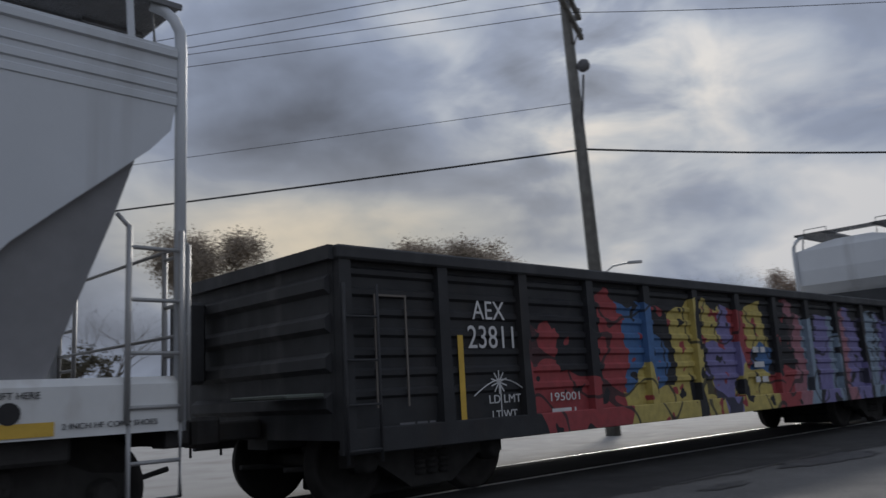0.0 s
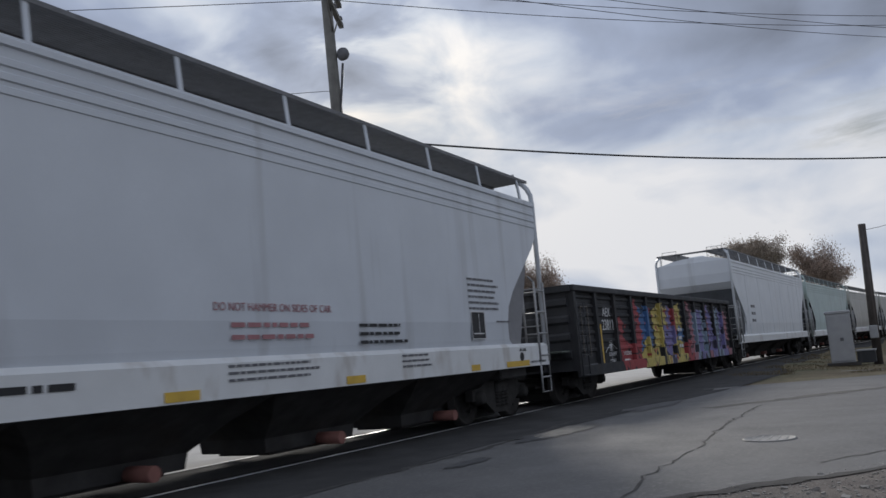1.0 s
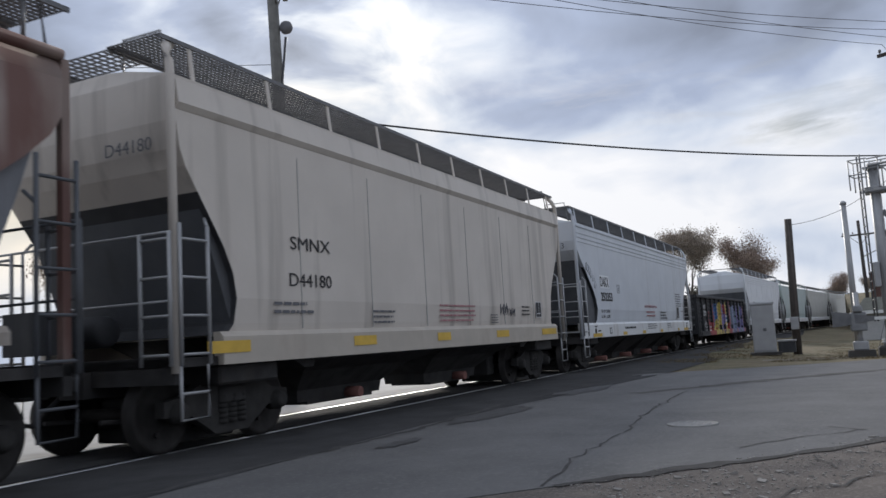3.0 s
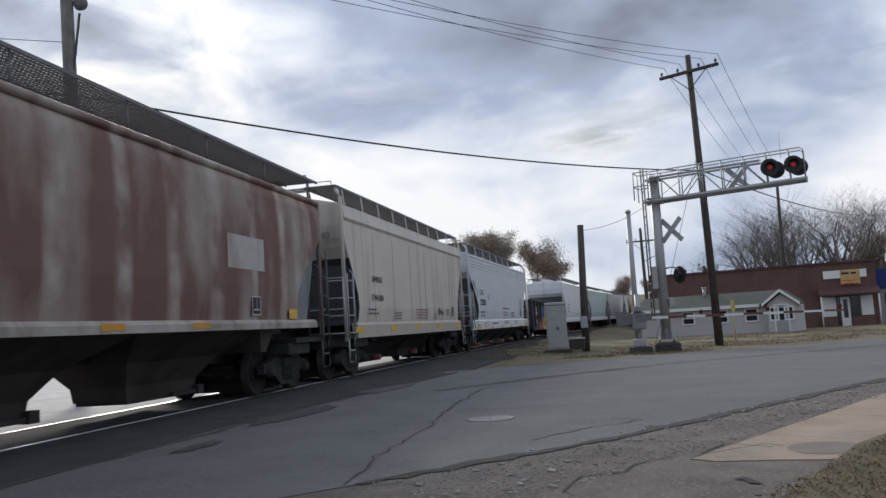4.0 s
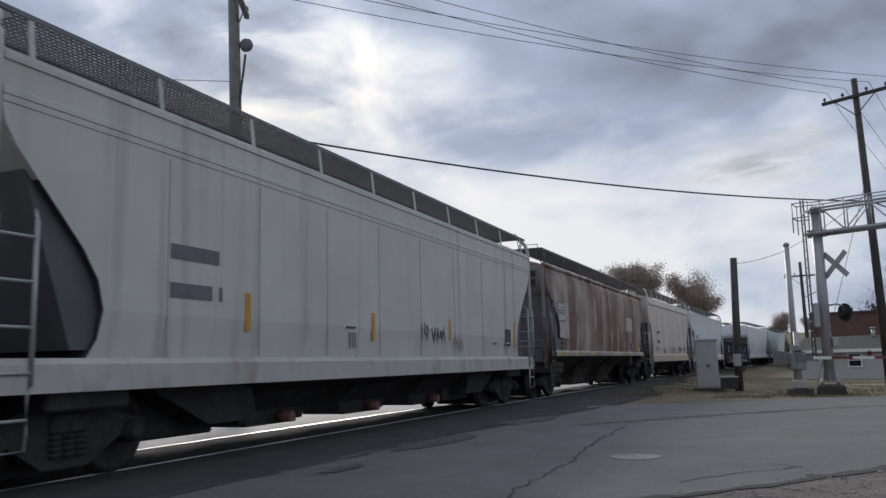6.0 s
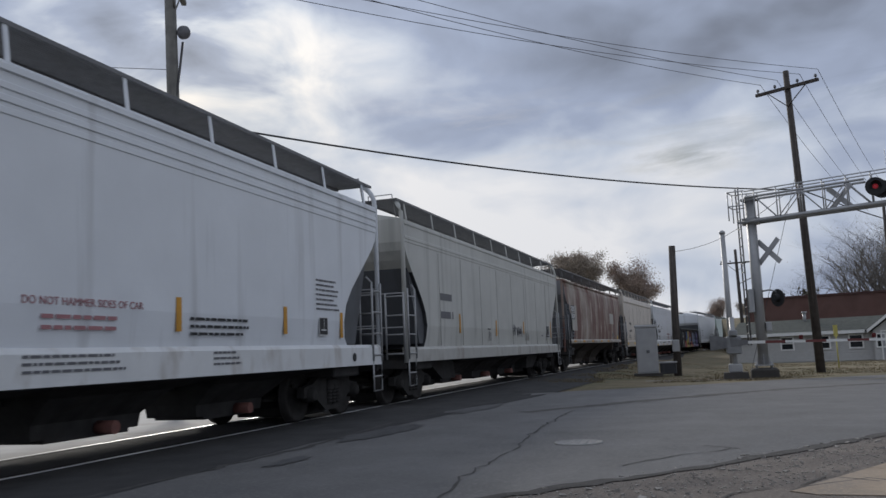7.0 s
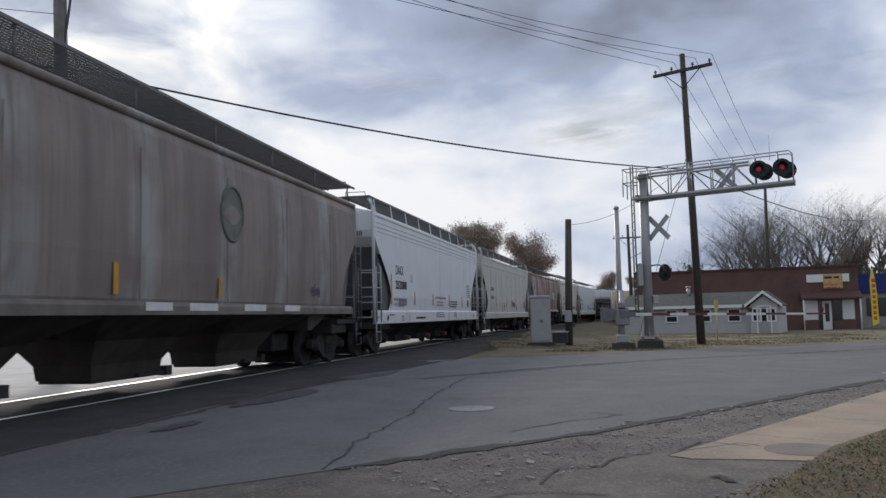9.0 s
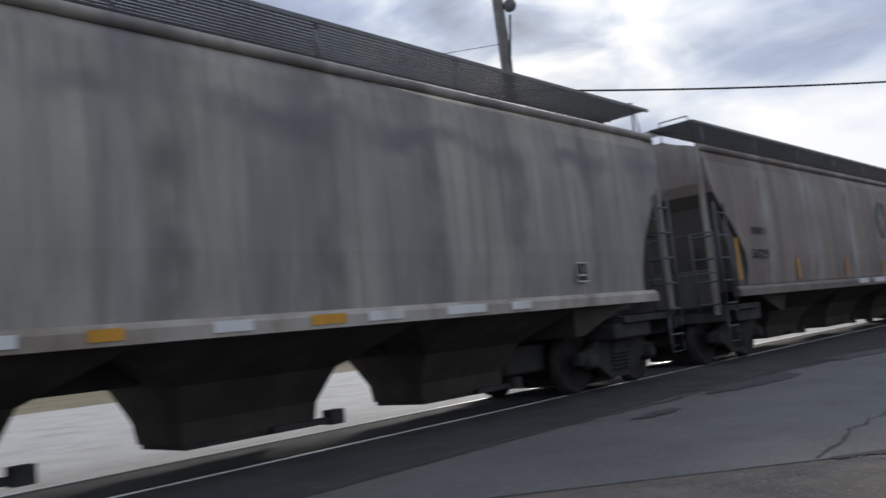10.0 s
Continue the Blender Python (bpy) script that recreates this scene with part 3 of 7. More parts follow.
WHEELSET = wheelset_mesh()
SIDE_FRAME, TRUCK, BRAKE_BEAM, SPRING_PLANK, BRAKE_GEAR, BRAKE_ROD = truck_meshes()
WHEELS = []


def sub(name, me, parent, m):
    ob = new(name, me)
    ob.parent = parent
    ob.matrix_basis = m
    return ob


def add_trucks(car, centre):
    for sgn in (-1, 1):
        tr = sub("truck", TRUCK, car, pose(sgn * centre, 0, 0))
        for x in (-0.9, 0.9):
            WHEELS.append((sub("wheelset", WHEELSET, tr, pose(x, 0, 0.46)), x))
        sub("side_frame", SIDE_FRAME, tr, pose(0, -1.0, 0))
        sub("side_frame", SIDE_FRAME, tr, pose(0, 1.0, 0, 0, 0, 180))
        for x in (-0.4, 0.4):
            sub("brake_beam", BRAKE_BEAM, tr, pose(x, 0, 0))
        sub("spring_plank", SPRING_PLANK, tr, pose(0, 0, 0))
        sub("brake_gear", BRAKE_GEAR, tr, pose(0, 0, 0))
        for y in (-0.45, 0.45):
            sub("brake_rod", BRAKE_ROD, tr, pose(0, y, 0))


BAR_MESHES = {}


def bar(name, a, b, r, mt, parent, seg=6):
    """A round bar from a to b as a part of its own; equal bars share one mesh."""
    a, b = Vector(a), Vector(b)
    key = (round((b - a).length, 3), r, mt.name)
    if key not in BAR_MESHES:
        bm = bmesh.new()
        tube(bm, [(0, 0, 0), (key[0], 0, 0)], r, seg)
        BAR_MESHES[key] = mesh_of(name, bm, mt)
    return sub(name, BAR_MESHES[key], parent, Matrix.Translation(a) @ (b - a).to_track_quat("X", "Z").to_matrix().to_4x4())


def ladder_part(car, a, b, z0, z1, mt, step=0.42, r=0.018, stile=0.024):
    """A ladder whose stiles stand at a and b: the stile carries the rungs as its own pieces."""
    lad = bar("ladder", (*a, z0), (*a, z1), stile, mt, car)
    inv = lad.matrix_basis.inverted()

    def piece(name, p, q, rad):
        bar(name, inv @ Vector(p), inv @ Vector(q), rad, mt, lad)

    piece("stile", (*b, z0), (*b, z1), stile)
    z = z0 + 0.12
    while z < z1:
        piece("rung", (*a, z), (*b, z), r)
        z += step


def grating(bm, x0, x1, y0, y1, z, pitch=0.10, wires=8):
    """Running-board grating of real bars."""
    for k in range(wires + 1):
        y = y0 + (y1 - y0) * k / wires
        t, w = (0.005, 0.011) if 0 < k < wires else (0.022, 0.016)
        box(bm, x0, y - w, z - t * 2, x1, y + w, z + 0.006)
    n = int((x1 - x0) / pitch)
    for i in range(n + 1):
        x = x0 + (x1 - x0) * i / n
        box(bm, x - 0.013, y0, z - 0.008, x + 0.013, y1, z + 0.005)


# depth under the roof edge and relief of the pressed bands along a side
FLUTES = ((0.50, 0.012), (0.38, 0.018), (0.25, 0.018), (0.07, 0.03))


def hopper(L, zr, zs, style, paint, sill_paint, end_paint, under, label, bays=3, half_width=1.5, sill_top=1.28, pitch=None, ribs=0, seam_paint=None, bay_width=None, bay_shift=0.0, cut=1.0, flutes=FLUTES, eave=False, mesh=(0.07, 12), lead=None, drop=0.0, end_top=None):
    """A covered hopper car on its trucks; its leading end is +x, its origin on the rails under its middle."""
    car = thing("covered_hopper_car", Matrix.Identity(4), label, "freight car", "cars of the train")
    H, W = L / 2, half_width
    flat = style == "flat"
    if flat:
        rings = [(sill_top - 0.03, W - 0.05, H - 1.45), (1.45, W - 0.03, H - 1.62), (1.75, W, H - 1.68), (2.05, W, H - 1.58), (2.35, W, H - 1.32), (2.62, W, H - 1.0),
                 (2.95, W, H - 0.60), (3.22, W, H - 0.28), (3.42, W, H - 0.10), (zr - 0.5, W, H - 0.05), (zr, W, H - 0.04),
                 (zr + 0.03, W - 0.06, H - 0.04), (zr + 0.20, 0.7, H - 0.10), (zr + 0.24, 0.4, H - 0.12)]
    else:
        rings = [(sill_top - 0.03, W - 0.08, H - 1.42), (1.45, W - 0.05, H - 1.60), (1.75, W - 0.02, H - 1.66), (2.05, W, H - 1.58), (2.35, W, H - 1.32), (2.62, W, H - 1.0),
                 (2.95, W, H - 0.55), (3.22, W - 0.01, H - 0.25), (3.42, W - 0.02, H - 0.12), (zr - 0.32, W - 0.05, H - 0.08), (zr - 0.18, W - 0.09, H - 0.07),
                 (zr - 0.06, W - 0.17, H - 0.07), (zr, W - 0.28, H - 0.07), (zr + 0.06, W - 0.5, H - 0.08), (zr + 0.16, 0.6, H - 0.10), (zr + 0.18, 0.35, H - 0.12)]
    rings = [(z, y, H - 0.05 - (H - 0.05 - E) * cut if H - E > 0.15 else E) for z, y, E in rings]
    bm = bmesh.new()
    vr = [[bm.verts.new(p) for p in rect(-E, E, -y, y, z)] for z, y, E in rings]
    for k, (a, c) in enumerate(zip(vr, vr[1:])):
        for i in range(4):
            f = bm.faces.new((a[i], a[(i + 1) % 4], c[(i + 1) % 4], c[i]))
            f.smooth = not flat and i in (0, 2) and rings[k][0] > zr - 0.4
            # lower end faces take end_paint; the taupe one has recess shade in its colour
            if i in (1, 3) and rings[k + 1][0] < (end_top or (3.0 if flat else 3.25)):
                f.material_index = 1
    bm.faces.new(vr[0][::-1])
    bm.faces.new(vr[-1])
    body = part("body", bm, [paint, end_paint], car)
    # bulkhead of the load inside the cut-away corners
    for ex in (-1, 1):
        bm = bmesh.new()
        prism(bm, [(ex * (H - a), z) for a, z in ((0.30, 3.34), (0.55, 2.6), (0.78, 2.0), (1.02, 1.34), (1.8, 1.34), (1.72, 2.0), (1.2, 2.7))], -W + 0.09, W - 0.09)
        # on flat cars these greys stand for the body paint in recess shade
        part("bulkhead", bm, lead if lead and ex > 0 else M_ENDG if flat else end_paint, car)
        if not flat and ex < 0:
            bm = bmesh.new()
            box(bm, -H + 0.12, -W + 0.25, 1.08, -H + 0.16, W - 0.25, 1.78, bev=0.01)
            part("end_panel", bm, end_paint, car)
    # side posts or weld ribs
    if ribs:
        bm = bmesh.new()
        box(bm, -0.007, -0.006, sill_top + 0.02, 0.007, 0.006, zr - 0.56)
        seam = mesh_of("weld_seam", bm, seam_paint or paint)
        for i in range(ribs):
            x = -H + 2.3 + (L - 4.6) * i / (ribs - 1)
            for s in (-1, 1):
                sub("weld_seam", seam, body, pose(x, s * W, 0))
    # top chord: a fluted band, or one rolled edge
    for s in (-1, 1):
        if eave:
            bm = bmesh.new()
            loft(bm, [[(x, s * q, zr - a) for q, a in ((W - 0.03, 0.43), (W + 0.012, 0.38), (W + 0.05, 0.32), (W + 0.005, 0.04), (W - 0.07, 0.0))] for x in (-H + 0.05, H - 0.05)])
            part("eave", bm, paint, car)
        elif flat:
            for k, (a, d) in enumerate(flutes):
                z = zr - a
                bm = bmesh.new()
                y0, y1 = s * (W - 0.02), s * (W + d)
                loft(bm, [[(x, y0, z - 0.05), (x, y1, z - 0.03), (x, y1, z + 0.03), (x, y0, z + 0.06)] for x in (-H + 0.05, H - 0.05)])
                part("top_chord" if a < 0.1 else "side_flute", bm, paint, car)
        else:
            bm = bmesh.new()
            tube(bm, [(-H + 0.05, s * (W - 0.12), zr - 0.06), (H - 0.05, s * (W - 0.12), zr - 0.06)], 0.065, 10)
            part("top_chord", bm, paint, car)
        # side sill, deep and slightly flared
        inset = 0.02 if flat and not eave else 0.7
        bm = bmesh.new()
        loft(bm, [[(x, s * (W - 0.10), zs), (x, s * (W + 0.035), zs), (x, s * (W + 0.035), sill_top - 0.06), (x, s * (W - 0.02), sill_top), (x, s * (W - 0.12), sill_top)] for x in (-H + inset, H - inset)])
        part("side_sill", bm, sill_paint, car)
        # running board and its brackets
        z = zr + (0.47 if flat else 0.45)
        y0, y1 = (0.58, 1.38) if flat else (0.50, 1.38)
        bm = bmesh.new()
        grating(bm, -H - 0.05, H + 0.05, s * y0, s * y1, z, pitch=mesh[0], wires=mesh[1])
        board = tagged(part("running_board", bm, M_GRATE, car), kind="stuff")
        nb = 10 if flat else 8
        for i in range(nb):
            x = -H + 0.42 + (L - 0.84) * i / (nb - 1)
            if flat:
                bm = bmesh.new()
                loft(bm, [[(x - 0.03, s * (W - 0.06), zr), (x + 0.03, s * (W - 0.06), zr), (x + 0.03, s * (W - 0.08), zr), (x - 0.03, s * (W - 0.08), zr)],
                          [(x - 0.03, s * y1, z), (x + 0.03, s * y1, z), (x + 0.03, s * (y1 - 0.02), z), (x - 0.03, s * (y1 - 0.02), z)]])
                part("bracket", bm, paint, board)
            else:
                bar("bracket", (x, s * (y1 - 0.05), zr - 0.02), (x, s * (y1 - 0.05), z), 0.022, M_GRATE, board)
    # cross walks at the ends and the loading hatch
    for s in (-1, 1):
        bm = bmesh.new()
        grating(bm, min(s * H, s * (H - 0.55)), max(s * H, s * (H - 0.55)), -0.66, 0.66, zr + (0.47 if flat else 0.45), pitch=0.1, wires=12)
        tagged(part("cross_walk", bm, M_GRATE, car), kind="stuff")
    bm = bmesh.new()
    loft(bm, [rect(-H + 0.8, H - 0.8, -0.38, 0.38, zr + 0.14), rect(-H + 0.8, H - 0.8, -0.36, 0.36, zr + 0.30), rect(-H + 0.85, H - 0.85, -0.28, 0.28, zr + 0.36)])
    part("loading_hatch", bm, paint, car)
    # end posts, ladders, handrails
    for ex in (-1, 1):
        x = ex * H
        for s in (-1, 1):
            bm = bmesh.new()
            if flat:
                tube(bm, [(x, s * (W - 0.02), 0.92), (x, s * (W - 0.02), zr - 0.02), (x, s * (W - 0.035), zr + 0.16), (x - ex * 0.03, s * (W - 0.09), zr + 0.30), (x - ex * 0.08, s * (W - 0.16), zr + 0.39), (x - ex * 0.2, s * (W - 0.2), zr + 0.43)], 0.05, 10)
            else:
                box(bm, x - 0.07, s * (W - 0.12) - 0.04, 0.92, x + 0.02, s * (W - 0.12) + 0.04, zr - 0.1)
            part("end_post", bm, paint, car)
            metal = M_SILVER if flat else M_ENDG
            ladder_part(car, (x - ex * 0.02, s * (W + 0.045)), (x - ex * 0.46, s * (W + 0.045)), 1.0, 2.55 if flat else 3.0, metal)
            bar("grab_iron", (x - ex * 0.46, s * (W + 0.045), 2.54), (x - ex * 0.52, s * (W - 0.05), 2.66), 0.02, metal, car)
            ladder_part(car, (x + ex * 0.07, s * (W - 0.02)), (x + ex * 0.07, s * (W - 0.45)), 1.0, 2.45, metal)
            bm = bmesh.new()
            tube(bm, [(x - ex * 0.02, s * (W + 0.03), 1.0), (x - ex * 0.02, s * (W + 0.03), 0.42), (x - ex * 0.44, s * (W + 0.03), 0.42), (x - ex * 0.44, s * (W + 0.03), 1.0)], 0.02, 6)
            tube(bm, [(x - ex * 0.02, s * (W + 0.03), 0.70), (x - ex * 0.44, s * (W + 0.03), 0.70)], 0.018, 6)
            part("stirrup_step", bm, metal, car)
            bm = bmesh.new()
            zt = z
            tube(bm, [(x - ex * 0.15, s * 0.62, zr + 0.1), (x - ex * 0.15, s * 0.62, zt + 0.14), (x - ex * 0.15, s * 1.2, zt + 0.14), (x - ex * 0.15, s * 1.3, zr + 0.0)], 0.016, 6)
            part("handrail", bm, metal, car)
        bar("handrail", (x + ex * 0.06, -W, 2.45), (x + ex * 0.06, W, 2.45), 0.016, metal, car)
        bar("handrail", (x + ex * 0.06, -W, 1.7), (x + ex * 0.06, W, 1.7), 0.016, metal, car)
        # platform, draft sill and coupler
        bm = bmesh.new()
        box(bm, min(x, x - ex * 1.7), -W + 0.05, 0.98, max(x, x - ex * 1.7), W - 0.05, 1.08)
        box(bm, min(x + ex * 0.1, x - ex * 3.0), -0.2, 0.68, max(x + ex * 0.1, x - ex * 3.0), 0.2, 0.98)
        box(bm, min(x, x - ex * 0.1), -W + 0.05, 0.80, max(x, x - ex * 0.1), W - 0.05, 1.10)
        part("end_platform", bm, M_UNDER, car)
        bm = bmesh.new()
        g = (pitch or 0.75)
        box(bm, min(x + ex * 0.05, x + ex * (g - 0.1)), -0.09, 0.76, max(x + ex * 0.05, x + ex * (g - 0.1)), 0.09, 0.94, bev=0.02)
        box(bm, min(x + ex * (g - 0.28), x + ex * (g + 0.02)), -0.17, 0.72, max(x + ex * (g - 0.28), x + ex * (g + 0.02)), 0.15, 1.0, bev=0.04)
        tube(bm, [(x, 0.3, 0.7), (x + ex * g * 0.5, 0.3, 0.42), (x + ex * g, 0.3, 0.5)], 0.03, 6)
        part("coupler", bm, M_UNDER, car)
    bm = bmesh.new()
    box(bm, -0.9, 0.5, 1.2, -0.4, 1.1, 1.7, Matrix.Translation((-H + 0.6, -0.2, 0)))
    lathe(bm, [(-0.4, 0.02), (-0.4, 0.16), (-0.34, 0.2), (0.3, 0.2), (0.36, 0.16)], "y", (-H + 0.55, 0.5, 1.45), 14)
    part("brake_cylinder", bm, M_BLACK, car)
    # hopper bays below the sills
    span = bays * bay_width if bay_width else L - 2 * (2.4 if not flat else 2.7)
    for i in range(bays):
        bw = span / bays
        c = -span / 2 + bw * (i + 0.5) + bay_shift
        bm = bmesh.new()
        loft(bm, [rect(c - bw / 2, c + bw / 2, -W + 0.14, W - 0.14, zs + 0.12), rect(c - bw / 2 + 0.01, c + bw / 2 - 0.01, -W + 0.16, W - 0.16, zs - 0.02), *([rect(c - bw / 2 + 0.48 - drop, c + bw / 2 - 0.48 + drop, -0.85 - drop, 0.85 + drop, 0.78 - drop), rect(c - bw * 0.30, c + bw * 0.30, -0.46 - drop, 0.46 + drop, 0.48 - drop), rect(c - bw * 0.29, c + bw * 0.29, -0.44 - drop, 0.44 + drop, 0.30 - drop)] if flat else
                     [rect(c - bw / 2 + 0.72, c + bw / 2 - 0.72, -0.72, 0.72, 0.86), rect(c - bw * 0.25, c + bw * 0.25, -0.48, 0.48, 0.50), rect(c - bw * 0.24, c + bw * 0.24, -0.46, 0.46, 0.28)])])
        bay = part("hopper_bay", bm, under, car)
        bm = bmesh.new()
        zg = 0.25 - drop if flat else 0.23
        box(bm, c - bw * 0.23, -0.44, zg, c + bw * 0.23, 0.44, zg + 0.05)
        part("outlet_gate", bm, M_UNDER, bay)
        for s in (-1, 1):
            bm = bmesh.new()
            if flat:
                tube(bm, [(c + 0.15, s * 0.40, 0.36 - drop), (c + 0.15, s * (0.72 + 2 * drop), 0.36 - drop)], 0.085, 12)
                part("outlet_cap", bm, M_REDCAP, bay, "faded red outlet cap")
            else:
                box(bm, c + 0.2, s * 0.50 - 0.04, 0.24, c + 1.05, s * 0.50 + 0.04, 0.31)
                box(bm, c + 0.95, s * 0.50 - 0.08, 0.22, c + 1.14, s * 0.50 + 0.08, 0.38)
                part("gate_rack", bm, M_UNDER, bay)
    # slope sheets that close the ends of the load, and the underframe
    for ex in (-1, 1):
        if flat and span / 2 > H - 2.6:
            continue
        bm = bmesh.new()
        loft(bm, [rect(min(ex * (span / 2 - 0.2), ex * (H - 1.5)), max(ex * (span / 2 - 0.2), ex * (H - 1.5)), -W + 0.15, W - 0.15, sill_top), rect(min(ex * (span / 2 - 0.1), ex * (span / 2 + 0.12)), max(ex * (span / 2 - 0.1), ex * (span / 2 + 0.12)), -W + 0.2, W - 0.2, 0.86)])
        if flat and bay_width:
            bm.free()
            bm = bmesh.new()
            prism(bm, [(ex * a, z) for a, z in ((span / 2 - 0.1, sill_top - 0.1), (H - 1.9, sill_top - 0.1), (H - 2.35, 0.85), (span / 2 + 0.75, 0.42), (span / 2 - 0.3, 0.42))], -1.0, 1.0)
        sheet_ob = part("slope_sheet", bm, under, car)
        sheet_ob.matrix_basis = pose(bay_shift, 0, 0)
    bm = bmesh.new()
    box(bm, -H + 2.5, -0.18, 0.70 if flat else 0.90, H - 2.5, 0.18, 1.0 if flat else 1.2)
    part("centre_sill", bm, M_UNDER, car)
    # crossbearers over the trucks and the brake pipes between truck and outlets
    for ex in (-1, 1):
        bm = bmesh.new()
        box(bm, ex * (H - 1.35) - 0.55, -W + 0.12, 0.74, ex * (H - 1.35) + 0.55, W - 0.12, 0.98, bev=0.03)
        part("crossbearer", bm, M_UNDER, car)
        xa, xb = ex * (H - 2.6), ex * (span / 2 - 0.3)
        if abs(xb) > abs(xa):
            continue
        bm = bmesh.new()
        box(bm, min(xa, xb), -0.55, 0.26 if flat else 0.40, max(xa, xb), 0.55, 0.80, bev=0.03)
        part("brake_rigging", bm, M_UNDER, car)
    add_trucks(car, H - 1.35)
    return car


def decal(parent, x0, x1, z0, z1, y, mt, name="reflector", label=""):
    bm = bmesh.new()
    box(bm, x0, y - 0.004, z0, x1, y, z1)
    return part(name, bm, mt, parent, label)


def gondola(L, label):
    car = thing("gondola_car", Matrix.Identity(4), label, "freight car", "cars of the train")
    H, W, z0, z1 = L / 2, 1.50, 0.72, 2.50
    bm = bmesh.new()
    box(bm, -H + 0.08, -W + 0.13, z0 + 0.2, H - 0.08, W - 0.13, z0 + 0.3)
    part("floor", bm, M_UNDER, car)
    for s in (-1, 1):
        bm = bmesh.new()
        box(bm, -H, min(s * (W - 0.05), s * (W - 0.13)), z0, H, max(s * (W - 0.05), s * (W - 0.13)), z1)
        side = part("side_wall", bm, M_GRAFFITI, car, "black steel side sprayed with coloured graffiti" if s < 0 else "")
        for k in range(7):
            bm = bmesh.new()
            zk, ya, yb = z0 + 0.42 + k * 0.2, s * (W - 0.06), s * (W - 0.015)
            loft(bm, [[(x, ya, zk - 0.06), (x, yb, zk - 0.025), (x, yb, zk + 0.025), (x, ya, zk + 0.06)] for x in (-H + 0.15, H - 0.15)])
            part("side_rib", bm, M_GRAFFITI, side)
        bm = bmesh.new()
        box(bm, min(s * (H - 0.08), s * H), -W + 0.13, z0, max(s * (H - 0.08), s * H), W - 0.13, z1)
        part("end_wall", bm, M_BLACK, car)
    for s in (-1, 1):
        bm = bmesh.new()
        box(bm, -H - 0.02, s * W - 0.08, z1 - 0.06, H + 0.02, s * W + 0.08, z1 + 0.08, bev=0.02)
        part("top_chord", bm, M_BLACK, car)
        bm = bmesh.new()
        box(bm, -H, s * W - 0.06, z0 - 0.14, H, s * W + 0.015, z0 + 0.1, bev=0.01)
        part("side_sill", bm, M_GRAFFITI, car)
        for i in range(13):
            x = -H + 0.08 + (L - 0.16) * i / 12
            bm = bmesh.new()
            loft(bm, [rect(x - 0.08, x + 0.08, min(s * (W - 0.06), s * (W + 0.06)), max(s * (W - 0.06), s * (W + 0.06)), z0), rect(x - 0.07, x + 0.07, min(s * (W - 0.06), s * (W + 0.05)), max(s * (W - 0.06), s * (W + 0.05)), z1 - 0.06)])
            part("side_post", bm, M_GRAFFITI, car)
    for ex in (-1, 1):
        bm = bmesh.new()
        box(bm, ex * H - 0.08, -W, z1 - 0.06, ex * H + 0.08, W, z1 + 0.08)
        for k in range(4):
            z = z0 + 0.35 + k * 0.38
            loft(bm, [[(ex * H, y, z - 0.1), (ex * (H + 0.07), y, z - 0.05), (ex * (H + 0.07), y, z + 0.05), (ex * H, y, z + 0.1)] for y in (-W + 0.1, W - 0.1)])
        part("end_rib", bm, M_BLACK, car)
        bm = bmesh.new()
        for s in (-1, 1):
            ladder_part(car, (ex * (H - 0.02), s * (W + 0.10)), (ex * (H - 0.42), s * (W + 0.10)), 0.5, 2.2, M_BLACK, r=0.014, stile=0.016)
        x = ex * H
        box(bm, min(x, x - ex * 2.6), -0.2, 0.62, max(x, x - ex * 2.6), 0.2, 0.9)
        box(bm, min(x, x + ex * 0.75), -0.1, 0.74, max(x, x + ex * 0.75), 0.1, 0.94, bev=0.02)
        box(bm, min(x + ex * 0.5, x + ex * 0.8), -0.17, 0.7, max(x + ex * 0.5, x + ex * 0.8), 0.15, 1.0, bev=0.04)
        part("coupler", bm, M_UNDER, car)
    # heaped scrap load just under the rim
    bm = bmesh.new()
    rnd = random.Random(4)
    for i in range(90):
        x, y = rnd.uniform(-H + 0.4, H - 0.4), rnd.uniform(-W + 0.4, W - 0.4)
        z = 2.27 + 0.22 * noise.noise((x * 0.9, y * 0.9, 2)) + rnd.uniform(-0.1, 0.05)
        box(bm, -rnd.uniform(0.1, 0.4), -rnd.uniform(0.1, 0.3), -0.08, rnd.uniform(0.1, 0.4), rnd.uniform(0.1, 0.3), 0.08, pose(x, y, z, rnd.uniform(-20, 20), rnd.uniform(-20, 20), rnd.uniform(0, 180)))
    box(bm, -H + 0.1, -W + 0.14, 1.9, H - 0.1, W - 0.14, 2.2)
    tagged(part("scrap_load", bm, M_UNDER, car), kind="stuff")
    y = -W - 0.075
    text_part("AEX", 0.30, -H + 1.83, -W - 0.004, 1.90, M_INKW, car, width=0.52)
    text_part("23811", 0.36, -H + 1.73, -W - 0.004, 1.58, M_INKW, car, width=0.74)
    decal(car, -H + 1.58, -H + 1.66, 0.78, 1.72, -W - 0.004, M_YELLOW, label="yellow reflector strip")
    for i in range(5):
        bm = bmesh.new()
        box(bm, -0.007, -0.003, -0.13, 0.007, 0, 0.13, pose(-H + 2.19, -W - 0.004, 1.20, 0, 36.0 * i, 0))
        part("chalk_stroke", bm, M_INKW, car, "white chalk doodle stroke")
    bm = bmesh.new()
    box(bm, -0.007, -0.003, -0.45, 0.007, 0, 0.1, pose(-H + 2.21, -W - 0.004, 1.10))
    part("chalk_stroke", bm, M_INKW, car, "white chalk doodle stroke")
    bm = bmesh.new()
